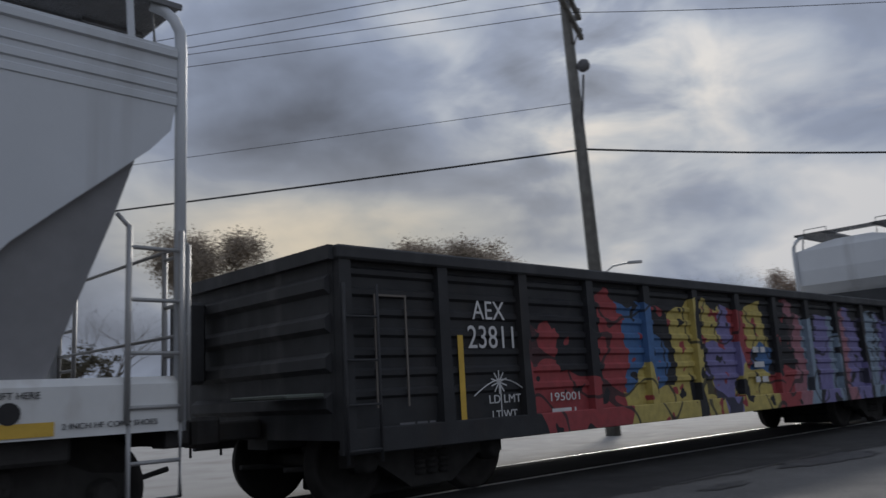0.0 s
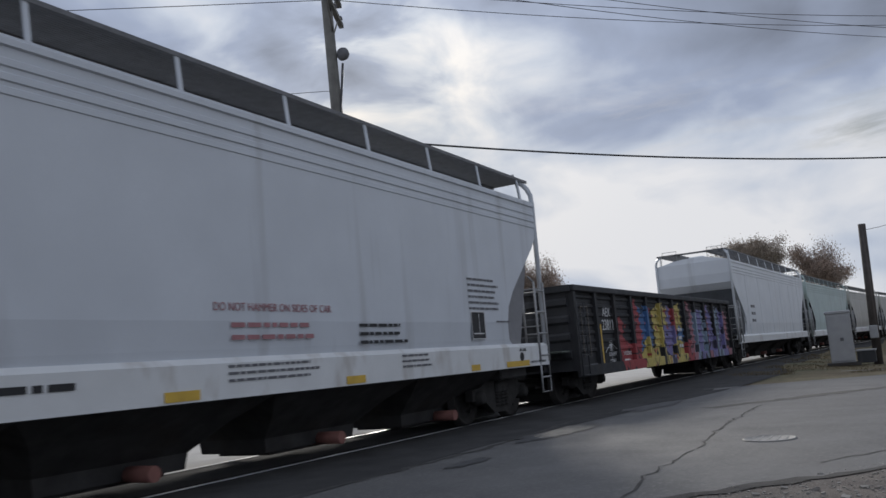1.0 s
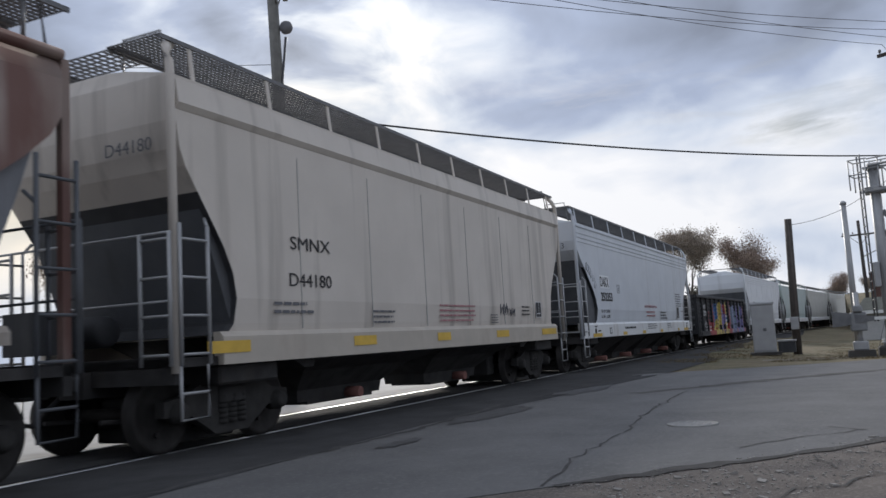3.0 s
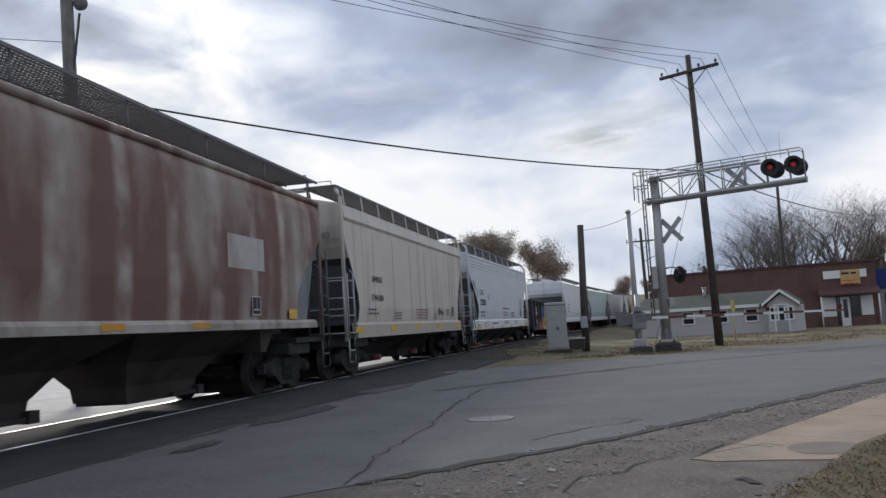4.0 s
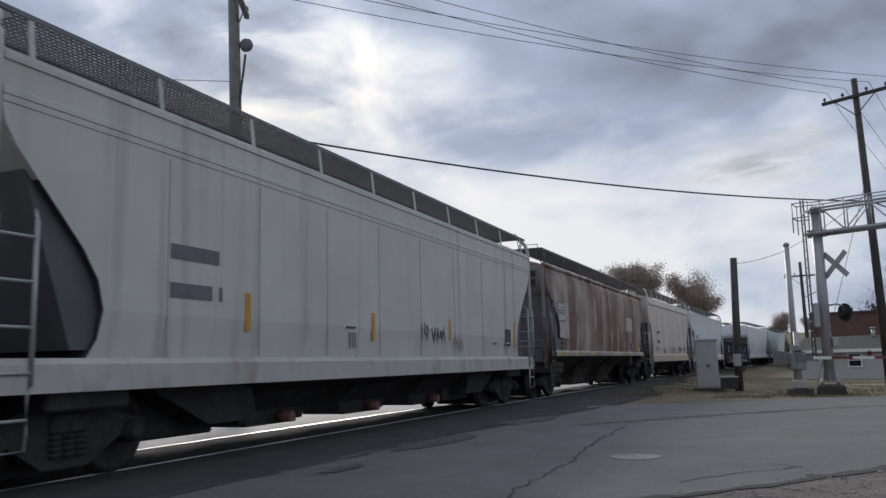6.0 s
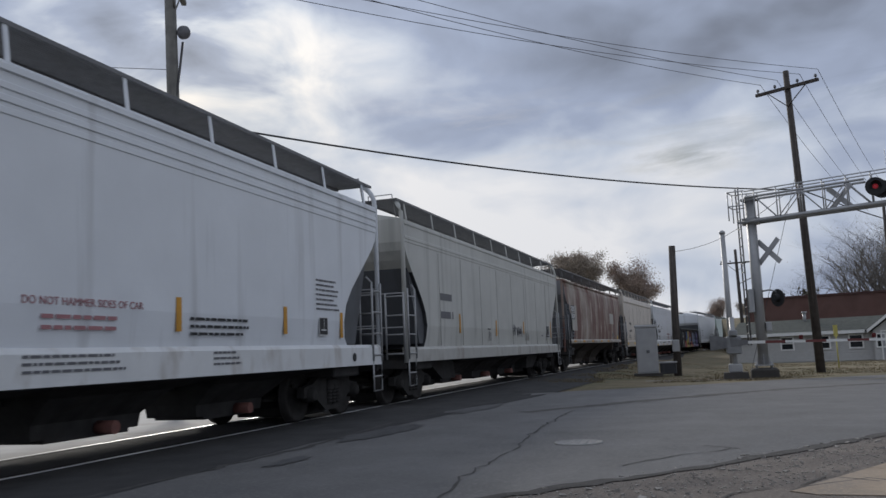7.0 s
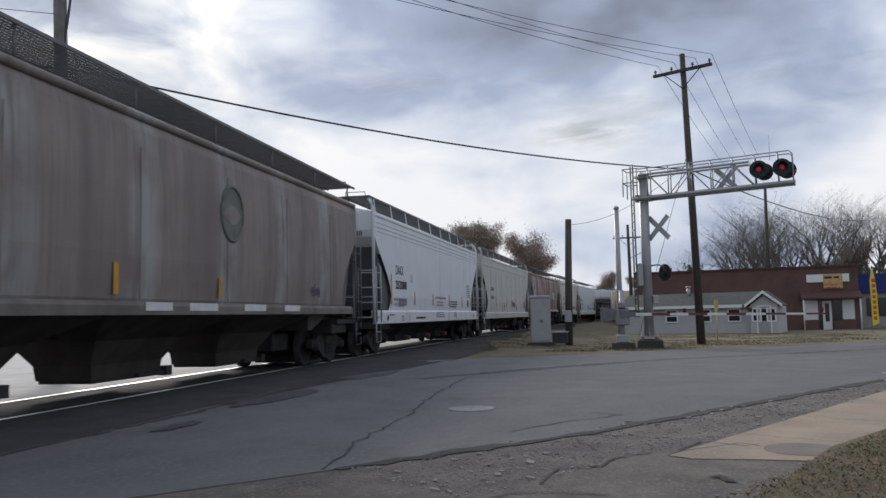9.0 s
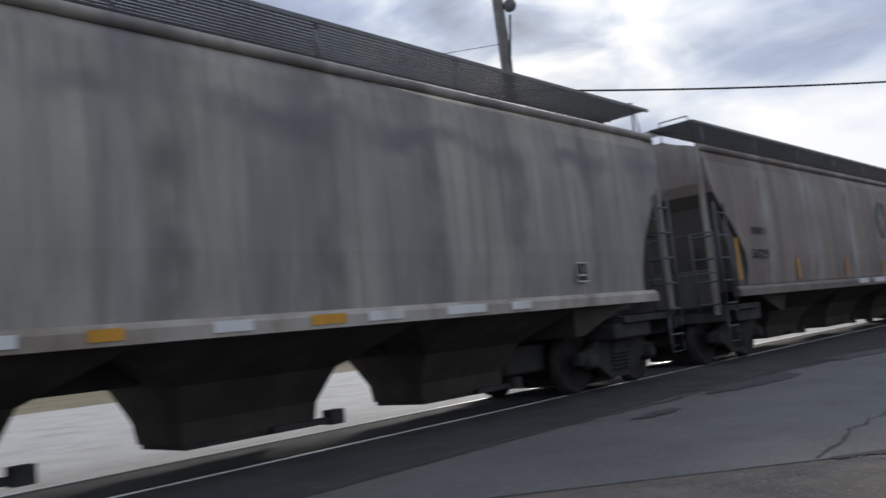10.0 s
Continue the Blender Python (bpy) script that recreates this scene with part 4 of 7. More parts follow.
    tube(bm, [(-H + 1.79 + 0.10 * k, -W - 0.004, 1.06 + 0.17 * math.sin(math.pi * k / 9)) for k in range(10)], 0.007, 4)
    part("chalk_stroke", bm, M_INKW, car, "white chalk doodle stroke")
    text_part("LD LMT", 0.13, -H + 2.01, -W - 0.004, 0.97, M_INKW, car, width=0.52)
    text_part("LT WT", 0.13, -H + 2.05, -W - 0.004, 0.80, M_INKW, car, width=0.4)
    text_part("195001", 0.14, -H + 3.03, -W - 0.004, 0.95, M_INKW, car, width=0.55)
    bars(car, -H + 3.08, -W - 0.004, 0.78, 0.5, 1, 0.14, M_INKW, seed=5)
    bars(car, -H + 8.23, -W - 0.004, 1.5, 0.5, 3, 0.16, M_INKW, seed=7)
    bars(car, -H + 0.73, -W - 0.004, 0.80, 0.5, 2, 0.07, M_INKG, seed=6)
    bm = bmesh.new()
    for x0, z0b, x1b, z1b in ((0.45, 1.0, 0.47, 2.1), (0.85, 1.0, 0.87, 2.1), (0.45, 2.1, 0.87, 2.12)):
        box(bm, -H + x0, -W - 0.012, z0b, -H + x1b, -W, z1b)
    part("placard_frame", bm, M_SILLB, car)
    bm = bmesh.new()
    box(bm, -H - 0.50, -W + 0.12, 1.13, -H - 0.08, -W + 1.15, 1.17, bev=0.01)
    part("end_platform", bm, M_GREENST, car, "dull green steel end platform")
    bm = bmesh.new()
    box(bm, -H - 0.42, 0.95, 1.35, -H - 0.09, 1.25, 2.3, bev=0.04)
    part("brake_housing", bm, M_BLACK, car)
    bm = bmesh.new()
    box(bm, -H + 2.4, -0.2, 0.66, H - 2.4, 0.2, 0.92)
    part("centre_sill", bm, M_UNDER, car)
    add_trucks(car, H - 1.5)
    return car


def graffiti_material():
    """Dull black steel; letters of sprayed colour over one stretch of the side."""
    mt = material("graffiti_side", (0.030, 0.031, 0.034), 0.7, var=0.3, scale=2.0, fine=30, bump=0.1, dirt=(0.035, 0.03, 0.028), dirt_amount=0.3, dirt_scale=STREAK)
    nt = mt.node_tree
    N, K = nt.nodes.new, nt.links.new
    b = nt.nodes["Principled BSDF"]
    base = b.inputs["Base Color"].links[0].from_socket
    tc = N("ShaderNodeTexCoord")
    sep = N("ShaderNodeSeparateXYZ")
    K(tc.outputs["Object"], sep.inputs[0])

    def m(op, a, c=None):
        n = N("ShaderNodeMath")
        n.operation = op
        for i, v in enumerate((a, c)):
            if isinstance(v, (int, float)):
                n.inputs[i].default_value = v
            elif v is not None:
                K(v, n.inputs[i])
        return n.outputs[0]

    def noise_of(scale, off, detail=2):
        mp = N("ShaderNodeMapping")
        mp.inputs["Location"].default_value = off
        mp.inputs["Scale"].default_value = (1.0, 0.0, 1.0)
        K(tc.outputs["Object"], mp.inputs[0])
        n = N("ShaderNodeTexNoise")
        n.inputs["Scale"].default_value, n.inputs["Detail"].default_value = scale, detail
        K(mp.outputs[0], n.inputs["Vector"])
        return m("SUBTRACT", n.outputs["Fac"], 0.5)

    def mixed(f, p, q):
        n = N("ShaderNodeMix")
        n.data_type = "RGBA"
        K(f, n.inputs[0])
        for i, v in ((6, p), (7, q)):
            if isinstance(v, tuple):
                n.inputs[i].default_value = (*v, 1)
            else:
                K(v, n.inputs[i])
        return n.outputs[2]

    x = m("ADD", sep.outputs[0], m("MULTIPLY", noise_of(1.1, (0, 0, 0), 1), 0.8))
    z = m("ADD", sep.outputs[2], m("MULTIPLY", noise_of(1.3, (4, 0, 1), 1), 1.0))

    def row(stops):
        """Blocks of colour along the side, each from its start on."""
        n = N("ShaderNodeValToRGB")
        n.color_ramp.interpolation = "CONSTANT"
        el = n.color_ramp.elements
        el[0].position, el[0].color = 0.0, (*stops[0][1], 1)
        el[1].position, el[1].color = (stops[1][0] + 5.0) / 12.5, (*stops[1][1], 1)
        for at, c in stops[2:]:
            e = el.new((at + 5.0) / 12.5)
            e.color = (*c, 1)
        K(m("DIVIDE", m("ADD", x, 5.0), 12.5), n.inputs[0])
        return n.outputs[0]

    red, yel, blu, lil = (0.34, 0.06, 0.065), (0.52, 0.42, 0.13), (0.07, 0.16, 0.34), (0.21, 0.19, 0.38)
    blk, sky, pnk = (0.02, 0.02, 0.024), (0.25, 0.32, 0.40), (0.36, 0.16, 0.19)
    tail = [(1.9, pnk), (2.3, sky), (2.75, blk), (2.95, lil), (3.5, sky), (3.8, blk), (4.0, pnk), (4.4, lil), (5.0, blk), (5.2, sky), (6.0, lil), (6.6, pnk)]
    top = row([(-5.0, blk), (-3.6, red), (-3.1, blu), (-2.45, blk), (-1.95, yel), (-1.35, blk), (-1.1, yel), (-0.5, lil), (-0.2, red), (0.3, yel), (1.0, blk)] + tail)
    mid = row([(-5.0, red), (-4.5, blk), (-3.7, red), (-3.1, blu), (-2.2, blk), (-1.95, yel), (-1.2, blk), (-0.95, lil), (-0.1, red), (0.35, blu), (1.0, blk)] + tail)
    low = row([(-5.0, red), (-3.15, yel), (-1.5, blk), (-1.3, yel), (-0.8, lil), (-0.2, yel), (1.0, red)] + tail)
    paint_c = mixed(m("GREATER_THAN", z, 1.75), mixed(m("GREATER_THAN", z, 1.22), low, mid), top)
    # small flashes and shadows inside the letters
    paint_c = mixed(m("MULTIPLY", m("GREATER_THAN", noise_of(2.6, (3, 0, 5)), 0.13), m("LESS_THAN", x, 1.9)), paint_c, red)
    paint_c = mixed(m("GREATER_THAN", noise_of(2.4, (1, 0, 8)), 0.13), paint_c, blk)
    # black outlines where the letters meet
    stroke = m("LESS_THAN", m("ABSOLUTE", noise_of(1.0, (2, 0, 6), 1)), 0.012)
    inside = m("MULTIPLY", m("GREATER_THAN", x, -4.9), m("LESS_THAN", x, 7.4))
    inside = m("MULTIPLY", inside, m("LESS_THAN", z, 2.18))
    inside = m("MULTIPLY", inside, m("SUBTRACT", 1.0, m("MULTIPLY", stroke, 0.85)))
    worn = N("ShaderNodeTexNoise")
    worn.inputs["Scale"].default_value, worn.inputs["Detail"].default_value = 9, 5
    K(tc.outputs["Object"], worn.inputs["Vector"])
    inside = m("MULTIPLY", inside, m("ADD", 0.5, m("MULTIPLY", worn.outputs["Fac"], 0.75)))
    inside = m("MULTIPLY", inside, m("LESS_THAN", sep.outputs[1], 0.0))
    mix = N("ShaderNodeMix")
    mix.data_type = "RGBA"
    K(inside, mix.inputs[0])
    K(base, mix.inputs[6])
    K(paint_c, mix.inputs[7])
    K(mix.outputs[2], b.inputs["Base Color"])
    return mt


M_GRAFFITI = graffiti_material()


# cars in their order from the front: builder, length, place of the trailing end at the clip's start
SPEED, SLOWING = 11.871, -0.002


def travelled(t):
    return SPEED * t + SLOWING * t * t / 2 + float(np.interp(t, [0, 0.5, 1.0, 1.5, 2.0, 3.5, 4.5, 7.5, 8.0, 9.0, 9.5, 10.0], [0, -0.05, 0.22, 0.05, -0.22, 0.05, 0, -0.38, 0.03, -0.33, -0.25, -0.38]))


def car_pose(s_mid, arm):
    a, c = track_at(s_mid - arm), track_at(s_mid + arm)
    p = (a + c) / 2
    return pose(p.x, p.y, 0, 0, 0, math.degrees(math.atan2(c.y - a.y, c.x - a.x)))


TRAIN = []


def add_car(car, trail, L):
    TRAIN.append((car, trail + L / 2, L / 2 - 1.9))
    car.matrix_basis = car_pose(trail + L / 2, L / 2 - 1.9)


def plate(car, W, x, z, size=0.42):
    """The black stencilled inspection panel near the leading end."""
    p = decal(car, x, x + size, z, z + size * 0.95, -W - 0.004, M_INK, "inspection_panel", "black stencilled inspection panel")
    bm = bmesh.new()
    y = -W - 0.010
    for a in ((x - 0.015, z - 0.015, x + size + 0.015, z), (x - 0.015, z + size * 0.95, x + size + 0.015, z + size * 0.95 + 0.015), (x - 0.015, z, x, z + size * 0.95), (x + size, z, x + size + 0.015, z + size * 0.95), (x + size * 0.55, z + 0.06, x + size * 0.58, z + size * 0.9), (x + 0.05, z + 0.07, x + size - 0.05, z + 0.09)):
        box(bm, a[0], y, a[1], a[2], y + 0.003, a[3])
    part("panel_line", bm, M_INKW, car)


def strips(c, X, spans, z0, z1, y, mt, label):
    for x0, x1 in spans:
        decal(c, X(x0), X(x1), z0, z1, y, mt, "reflector", label)


def uprights(c, X, rows, y, mt=None, w=0.11):
    for x0, z0, z1 in rows:
        decal(c, X(x0), X(x0) + w, z0, z1, y, mt or M_ORANGE, "reflector", "upright orange reflector strip")


def holes(c, X, spots, y):
    for x, z in spots:
        bm = bmesh.new()
        tube(bm, [(X(x), y - 0.006, z), (X(x), y, z)], 0.08, 14)
        part("jacking_hole", bm, M_INK, c)


def stencil_box(c, x0, z0, x1, z1, y, mt, t=0.014):
    bm = bmesh.new()
    for a in ((x0, z0, x1, z0 + t), (x0, z1 - t, x1, z1), (x0, z0, x0 + t, z1), (x1 - t, z0, x1, z1)):
        box(bm, a[0], y - 0.003, a[1], a[2], y, a[3])
    part("stencil_frame", bm, mt, c)


def place(H, start, k):
    """From metres along the side to the car's own x."""
    return lambda v: -H + start + k * v


def build_train():
    y, sy = -1.506, -1.541
    yellow = "yellow reflector strip"
    # hoppers far ahead
    for trail, paint, tone in ((97.7, M_WHITE, "grey"), (78.75, M_PALE, "dull grey"), (59.85, M_PALE, "pale grey"), (40.9, M_TEAL, "pale teal-grey")):
        c = hopper(17.2, 4.15, 0.92, "flat", paint, M_SILLW, M_BLACK, M_UNDER, tone + " covered hopper car far along the train")
        add_car(c, trail, 17.2)
    c = hopper(17.6, 4.3, 0.95, "flat", M_WHITE, M_SILLW, M_WHITE, M_UNDER, "grey covered hopper car coupled ahead of the graffiti gondola", ribs=6)
    bars(c, -6.0, y, 2.4, 0.9, 3, 0.2, M_INKG, seed=11)
    add_car(c, 21.92, 17.6)
    c = gondola(15.6, "black gondola car with coloured graffiti on its side")
    add_car(c, 4.84, 15.6)
    # white car coupled behind the gondola
    H, X = 8.25, place(8.25, 0, 1.024)
    # lead greys the white front bulkhead as if shaded
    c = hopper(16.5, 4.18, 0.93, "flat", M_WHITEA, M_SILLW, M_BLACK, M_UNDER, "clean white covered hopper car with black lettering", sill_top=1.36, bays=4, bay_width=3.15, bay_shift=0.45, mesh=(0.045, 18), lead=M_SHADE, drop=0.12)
    decal(c, X(2.02), X(3.02), 2.40, 2.79, y + 0.002, M_PATCHW, "paint_patch", "pale repainted patch")
    text_part("DAKX", 0.42, X(2.06), y - 0.004, 2.45, M_INK, c, width=0.91, bold=0.006)
    text_part("252353", 0.36, X(2.06), y - 0.004, 2.02, M_INK, c, width=1.26, bold=0.008)
    text_part("LD LMT 223900", 0.13, X(1.98), y - 0.004, 1.66, M_INKG, c, width=0.92)
    text_part("LT WT   62200", 0.13, X(1.98), y - 0.004, 1.50, M_INKG, c, width=0.92)
    text_part("C", 0.14, X(4.01), y - 0.004, 2.36, M_INKG, c)
    stencil_box(c, X(3.93), 2.29, X(4.2), 2.56, y, M_INKG)
    text_part("DO NOT HAMMER ON SIDES OF CAR", 0.13, X(7.45), y - 0.004, 1.86, M_INKR, c, width=2.0)
    bars(c, X(7.7), y, 1.68, 1.5, 2, 0.09, M_INKR, seed=12)
    bars(c, X(10.0), y, 1.68, 1.2, 3, 0.075, M_INK, seed=13)
    bars(c, X(13.05), y, 2.46, 1.25, 6, 0.066, M_INKG, seed=14)
    plate(c, 1.502, X(13.1), 1.48, 0.46)
    bars(c, X(14.0), y, 1.75, 0.6, 1, 0.05, M_INKG, seed=19)
    text_part("LIFT HERE", 0.07, X(14.75), sy - 0.004, 1.22, M_INK, c)
    text_part("2 INCH HF COMP SHOES", 0.06, X(15.2), sy - 0.004, 0.99, M_INK, c, width=0.72)
    text_part("LIFT HERE", 0.06, X(1.05), sy - 0.004, 1.23, M_INK, c)
    text_part("JACK HERE", 0.06, X(1.36), sy - 0.004, 1.10, M_INK, c)
    strips(c, X, ((0.87, 1.77), (4.16, 4.62), (6.76, 7.2), (9.6, 10.0), (12.9, 13.2), (14.2, 15.15)), 0.95, 1.05, sy, M_YELLOW, yellow)
    bars(c, X(4.41), sy, 1.14, 1.46, 1, 0.11, M_INK, seed=15)
    bars(c, X(7.6), sy, 1.25, 1.6, 3, 0.05, M_INKG, seed=16)
    bars(c, X(10.9), sy, 1.25, 0.8, 3, 0.05, M_INKG, seed=17)
    holes(c, X, ((1.16, 1.12), (14.85, 1.12)), sy)
    stencil_box(c, X(2.62), 1.02, X(2.84), 1.2, sy, M_INK, 0.025)
    # faded spray letters that follow the curved edge of the end opening
    rnd = random.Random(36)
    for k in range(6):
        mm = pose(X(0.78 + 0.15 * k), y, 2.98 - 0.5 * (k / 5) ** 1.6, 0, 15 + 8 * k, 0)
        bm = bmesh.new()
        tube(bm, [mm @ Vector((q + rnd.uniform(-0.03, 0.03), 0, h)) for q, h in ((-0.06, 0.10), (-0.06, -0.09), (rnd.uniform(-0.02, 0.05), -0.11), (0.06, rnd.uniform(-0.1, 0.1)), (0.05, 0.12))], 0.011, 4)
        part("spray_tag", bm, M_OVERSPRAY, c, "faded grey sprayed letter")
    end_marks(c, -H, "DAKX", "252353", 3.75)
    add_car(c, -13.25, 16.5)
    # cream car
    H, X = 6.88, place(6.88, 0, 1.06)
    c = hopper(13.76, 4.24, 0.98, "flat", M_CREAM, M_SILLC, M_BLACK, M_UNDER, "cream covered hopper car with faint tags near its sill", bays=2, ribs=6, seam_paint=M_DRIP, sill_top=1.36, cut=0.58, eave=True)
    text_part("SMNX", 0.25, X(1.95), y - 0.004, 2.42, M_INK, c, width=0.93)
    text_part("D44180", 0.25, X(1.90), y - 0.004, 1.93, M_INK, c, width=0.98)
    bars(c, X(1.6), y, 1.68, 0.9, 2, 0.07, M_INKG, seed=21)
    bars(c, X(6.1), y, 1.72, 1.6, 4, 0.06, M_INKR, seed=22)
    bars(c, X(3.9), y, 1.6, 0.7, 3, 0.055, M_INKG, seed=23)
    bars(c, X(8.35), y, 1.56, 0.4, 4, 0.035, M_INKG, seed=25)
    bars(c, X(10.07), y, 1.74, 0.55, 3, 0.055, M_INK, seed=24)
    scribble(c, X(8.88), 1.5, 0.5, M_INKG, 31)
    scribble(c, X(9.38), 1.5, 0.36, M_INKG, 32)
    plate(c, 1.502, X(10.96), 1.53, 0.36)
    strips(c, X, ((0.4, 1.1), (3.3, 3.9), (5.9, 6.4), (8.5, 9.15), (11.2, 12.2)), 1.11, 1.25, sy, M_YELLOW, yellow)
    end_marks(c, -H, "", "D44180", 3.7)
    add_car(c, -28.59, 13.76)
    # rusted car
    H, X = 8.375, place(8.375, 0.28, 1.03)
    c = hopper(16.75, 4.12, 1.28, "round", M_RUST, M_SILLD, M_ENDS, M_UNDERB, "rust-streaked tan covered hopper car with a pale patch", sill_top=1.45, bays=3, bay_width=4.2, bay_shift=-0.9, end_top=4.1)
    decal(c, X(0.95), X(2.04), 1.85, 3.0, y + 0.004, M_PATCH, "paint_patch", "pale repainted patch")
    for k, (z, x1) in enumerate(((2.72, 1.60), (2.38, 1.64))):
        decal(c, X(0.80), X(x1), z - 0.02, z + 0.28, y, M_INKG, "lettering_ground", "dark panel behind the lettering")
    text_part("SRIX", 0.30, X(0.86), y - 0.006, 2.74, M_INKW, c, width=0.70, bold=0.006)
    text_part("5004", 0.30, X(0.84), y - 0.006, 2.41, M_INKW, c, width=0.74, bold=0.006)
    decal(c, X(11.45), X(12.85), 2.34, 2.93, y + 0.004, M_PATCH, "paint_patch", "pale repainted patch")
    plate(c, 1.502, X(12.3), 1.55, 0.32)
    bars(c, X(0.75), y, 1.72, 0.9, 2, 0.10, M_INKG, seed=41)
    strips(c, X, ((1.0, 1.5), (3.1, 3.6), (5.4, 5.9), (8.0, 8.5), (10.2, 10.7)), 1.32, 1.41, sy, M_ORANGE, "stained orange reflector strip")
    decal(c, X(13.9), X(14.3), 1.46, 1.66, y, M_YELLOW, label=yellow)
    end_marks(c, -H, "SRIX", "5004", 3.74, patched=True)
    add_car(c, -46.66, 16.75)
    # pale car with scrawl
    H, X = 8.565, place(8.565, 0.7, 1.025)
    c = hopper(17.13, 4.11, 0.93, "flat", M_PALE, M_SILLG, M_BLACK, M_UNDER, "pale grey covered hopper car with scrawled tags and drips", bay_width=3.0, bay_shift=0.4, ribs=8, seam_paint=M_DRIP, sill_top=1.26, cut=0.8, flutes=((0.47, 0.010), (0.40, 0.018), (0.07, 0.02)))
    uprights(c, X, ((6.5, 1.54, 2.01), (9.95, 1.62, 2.05), (3.0, 1.6, 2.1), (14.4, 1.5, 2.15)), y)
    scribble(c, X(8.5), 1.45, 0.8, M_INKG, 33)
    scribble(c, X(9.15), 1.45, 0.7, M_INKG, 34)
    bars(c, X(5.62), y, 1.72, 0.38, 1, 0.06, M_INK, seed=51)
    for k in range(3):
        decal(c, X(5.72 + 0.09 * k), X(5.75 + 0.09 * k), 1.4, 1.66, y, M_INKG, "spray_tag", "black sprayed stroke")
    bars(c, X(1.6), y, 2.4, 1.1, 2, 0.3, M_INKG, seed=53)
    plate(c, 1.502, X(13.65), 1.52, 0.46)
    bars(c, X(12.75), y, 1.56, 0.26, 1, 0.08, M_INKG, seed=52)
    scribble(c, X(10.2), 1.3, 0.7, M_PATCH, 37)
    end_marks(c, -H, "", "", 3.6)
    add_car(c, -65.61, 17.13)
    # second white car
    H, X = 8.37, place(8.37, 0.1, 1.033)
    c = hopper(16.74, 4.12, 0.93, "flat", M_WHITE, M_SILLW, M_BLACK, M_UNDER, "white covered hopper car with orange reflector strips", sill_top=1.32, bays=4, bay_width=3.15, bay_shift=-0.15, mesh=(0.045, 18))
    decal(c, X(2.0), X(3.0), 2.38, 2.77, y + 0.002, M_PATCHW, "paint_patch", "pale repainted patch")
    text_part("DAKX", 0.42, X(2.04), y - 0.004, 2.43, M_INK, c, width=0.91, bold=0.006)
    text_part("252088", 0.36, X(2.0), y - 0.004, 1.99, M_INK, c, width=1.32, bold=0.008)
    text_part("LD LMT", 0.12, X(1.79), y - 0.004, 1.62, M_INKG, c, width=0.5)
    text_part("LT WT", 0.12, X(1.79), y - 0.004, 1.47, M_INKG, c, width=0.42)
    decal(c, X(2.37), X(3.28), 1.48, 1.70, y + 0.002, M_SHADE, "paint_patch", "grey repainted patch")
    bars(c, X(2.42), y - 0.002, 1.60, 0.75, 2, 0.09, M_INKG, seed=68)
    stencil_box(c, X(3.82), 2.24, X(4.02), 2.5, y, M_INKG)
    uprights(c, X, ((1.50, 1.5, 2.42), (4.26, 1.51, 1.96), (6.9, 1.51, 1.94), (9.66, 1.51, 1.94), (12.3, 1.5, 1.93), (14.3, 1.45, 1.9)), y)
    text_part("DO NOT HAMMER SIDES OF CAR", 0.12, X(7.3), y - 0.004, 1.76, M_INKR, c, width=1.8)
    bars(c, X(7.55), y, 1.62, 1.3, 2, 0.075, M_INKR, seed=61)
    bars(c, X(9.95), y, 1.66, 1.4, 3, 0.065, M_INK, seed=62)
    bars(c, X(13.4), y, 2.42, 0.9, 7, 0.055, M_INKG, seed=63)
    plate(c, 1.502, X(13.5), 1.5, 0.3)
    bars(c, X(4.32), sy, 1.04, 1.54, 1, 0.11, M_INK, seed=64)
    bars(c, X(7.3), sy, 1.22, 1.5, 3, 0.05, M_INKG, seed=65)
    bars(c, X(10.4), sy, 1.22, 0.7, 3, 0.05, M_INKG, seed=66)
    bars(c, X(1.2), sy, 1.16, 0.7, 1, 0.06, M_INK, seed=67)
    holes(c, X, ((1.03, 1.09), (14.8, 1.09)), sy)
    stencil_box(c, X(2.56), 0.98, X(2.78), 1.14, sy, M_INK, 0.025)
    end_marks(c, -H, "DAKX", "252088", 3.72)
    add_car(c, -83.87, 16.74)
    # taupe car
    H, X = 9.095, place(9.095, 0.12, 1.04)
    c = hopper(18.19, 4.15, 1.22, "round", M_TAUPE, M_SILLB, M_ENDT, M_UNDERB, "grimy taupe covered hopper car with a faded emblem", sill_top=1.41, bays=3, bay_width=3.9, bay_shift=0.0, cut=0.8, ribs=6)
    text_part("5029", 0.26, X(1.36), y - 0.004, 1.95, M_INK, c, width=0.85, bold=0.006)
    bars(c, X(1.5), y, 2.44, 0.85, 1, 0.24, M_UNDERB, seed=71)
    bm = bmesh.new()
    prism(bm, [(X(10.1) + 0.41 * math.cos(a), 2.98 + 0.47 * math.sin(a)) for a in (math.pi * 2 * k / 24 for k in range(24))], y, y + 0.004)
    part("emblem", bm, M_EMBLEM, c, "faded round emblem ground")
    bm = bmesh.new()
    prism(bm, [(X(10.1) + 0.34 * math.cos(a), 2.96 + 0.17 * math.sin(a) * abs(math.sin(a))) for a in (math.pi * 2 * k / 24 for k in range(24))], y - 0.004, y)
    part("emblem", bm, M_TAUPE, c, "faded leaf shape of the emblem")
    for r in (0.42,):
        bm = bmesh.new()
        tube(bm, [(X(10.1) + r * math.cos(a), y - 0.002, 2.98 + r * 1.15 * math.sin(a)) for a in (math.pi * 2 * k / 24 for k in range(25))], 0.028, 5)
        part("emblem", bm, M_EMBLEM, c, "faded green round emblem")
    uprights(c, X, ((0.68, 1.53, 2.35), (3.6, 1.5, 1.93), (6.7, 1.5, 1.93), (9.6, 1.5, 1.85)), y)
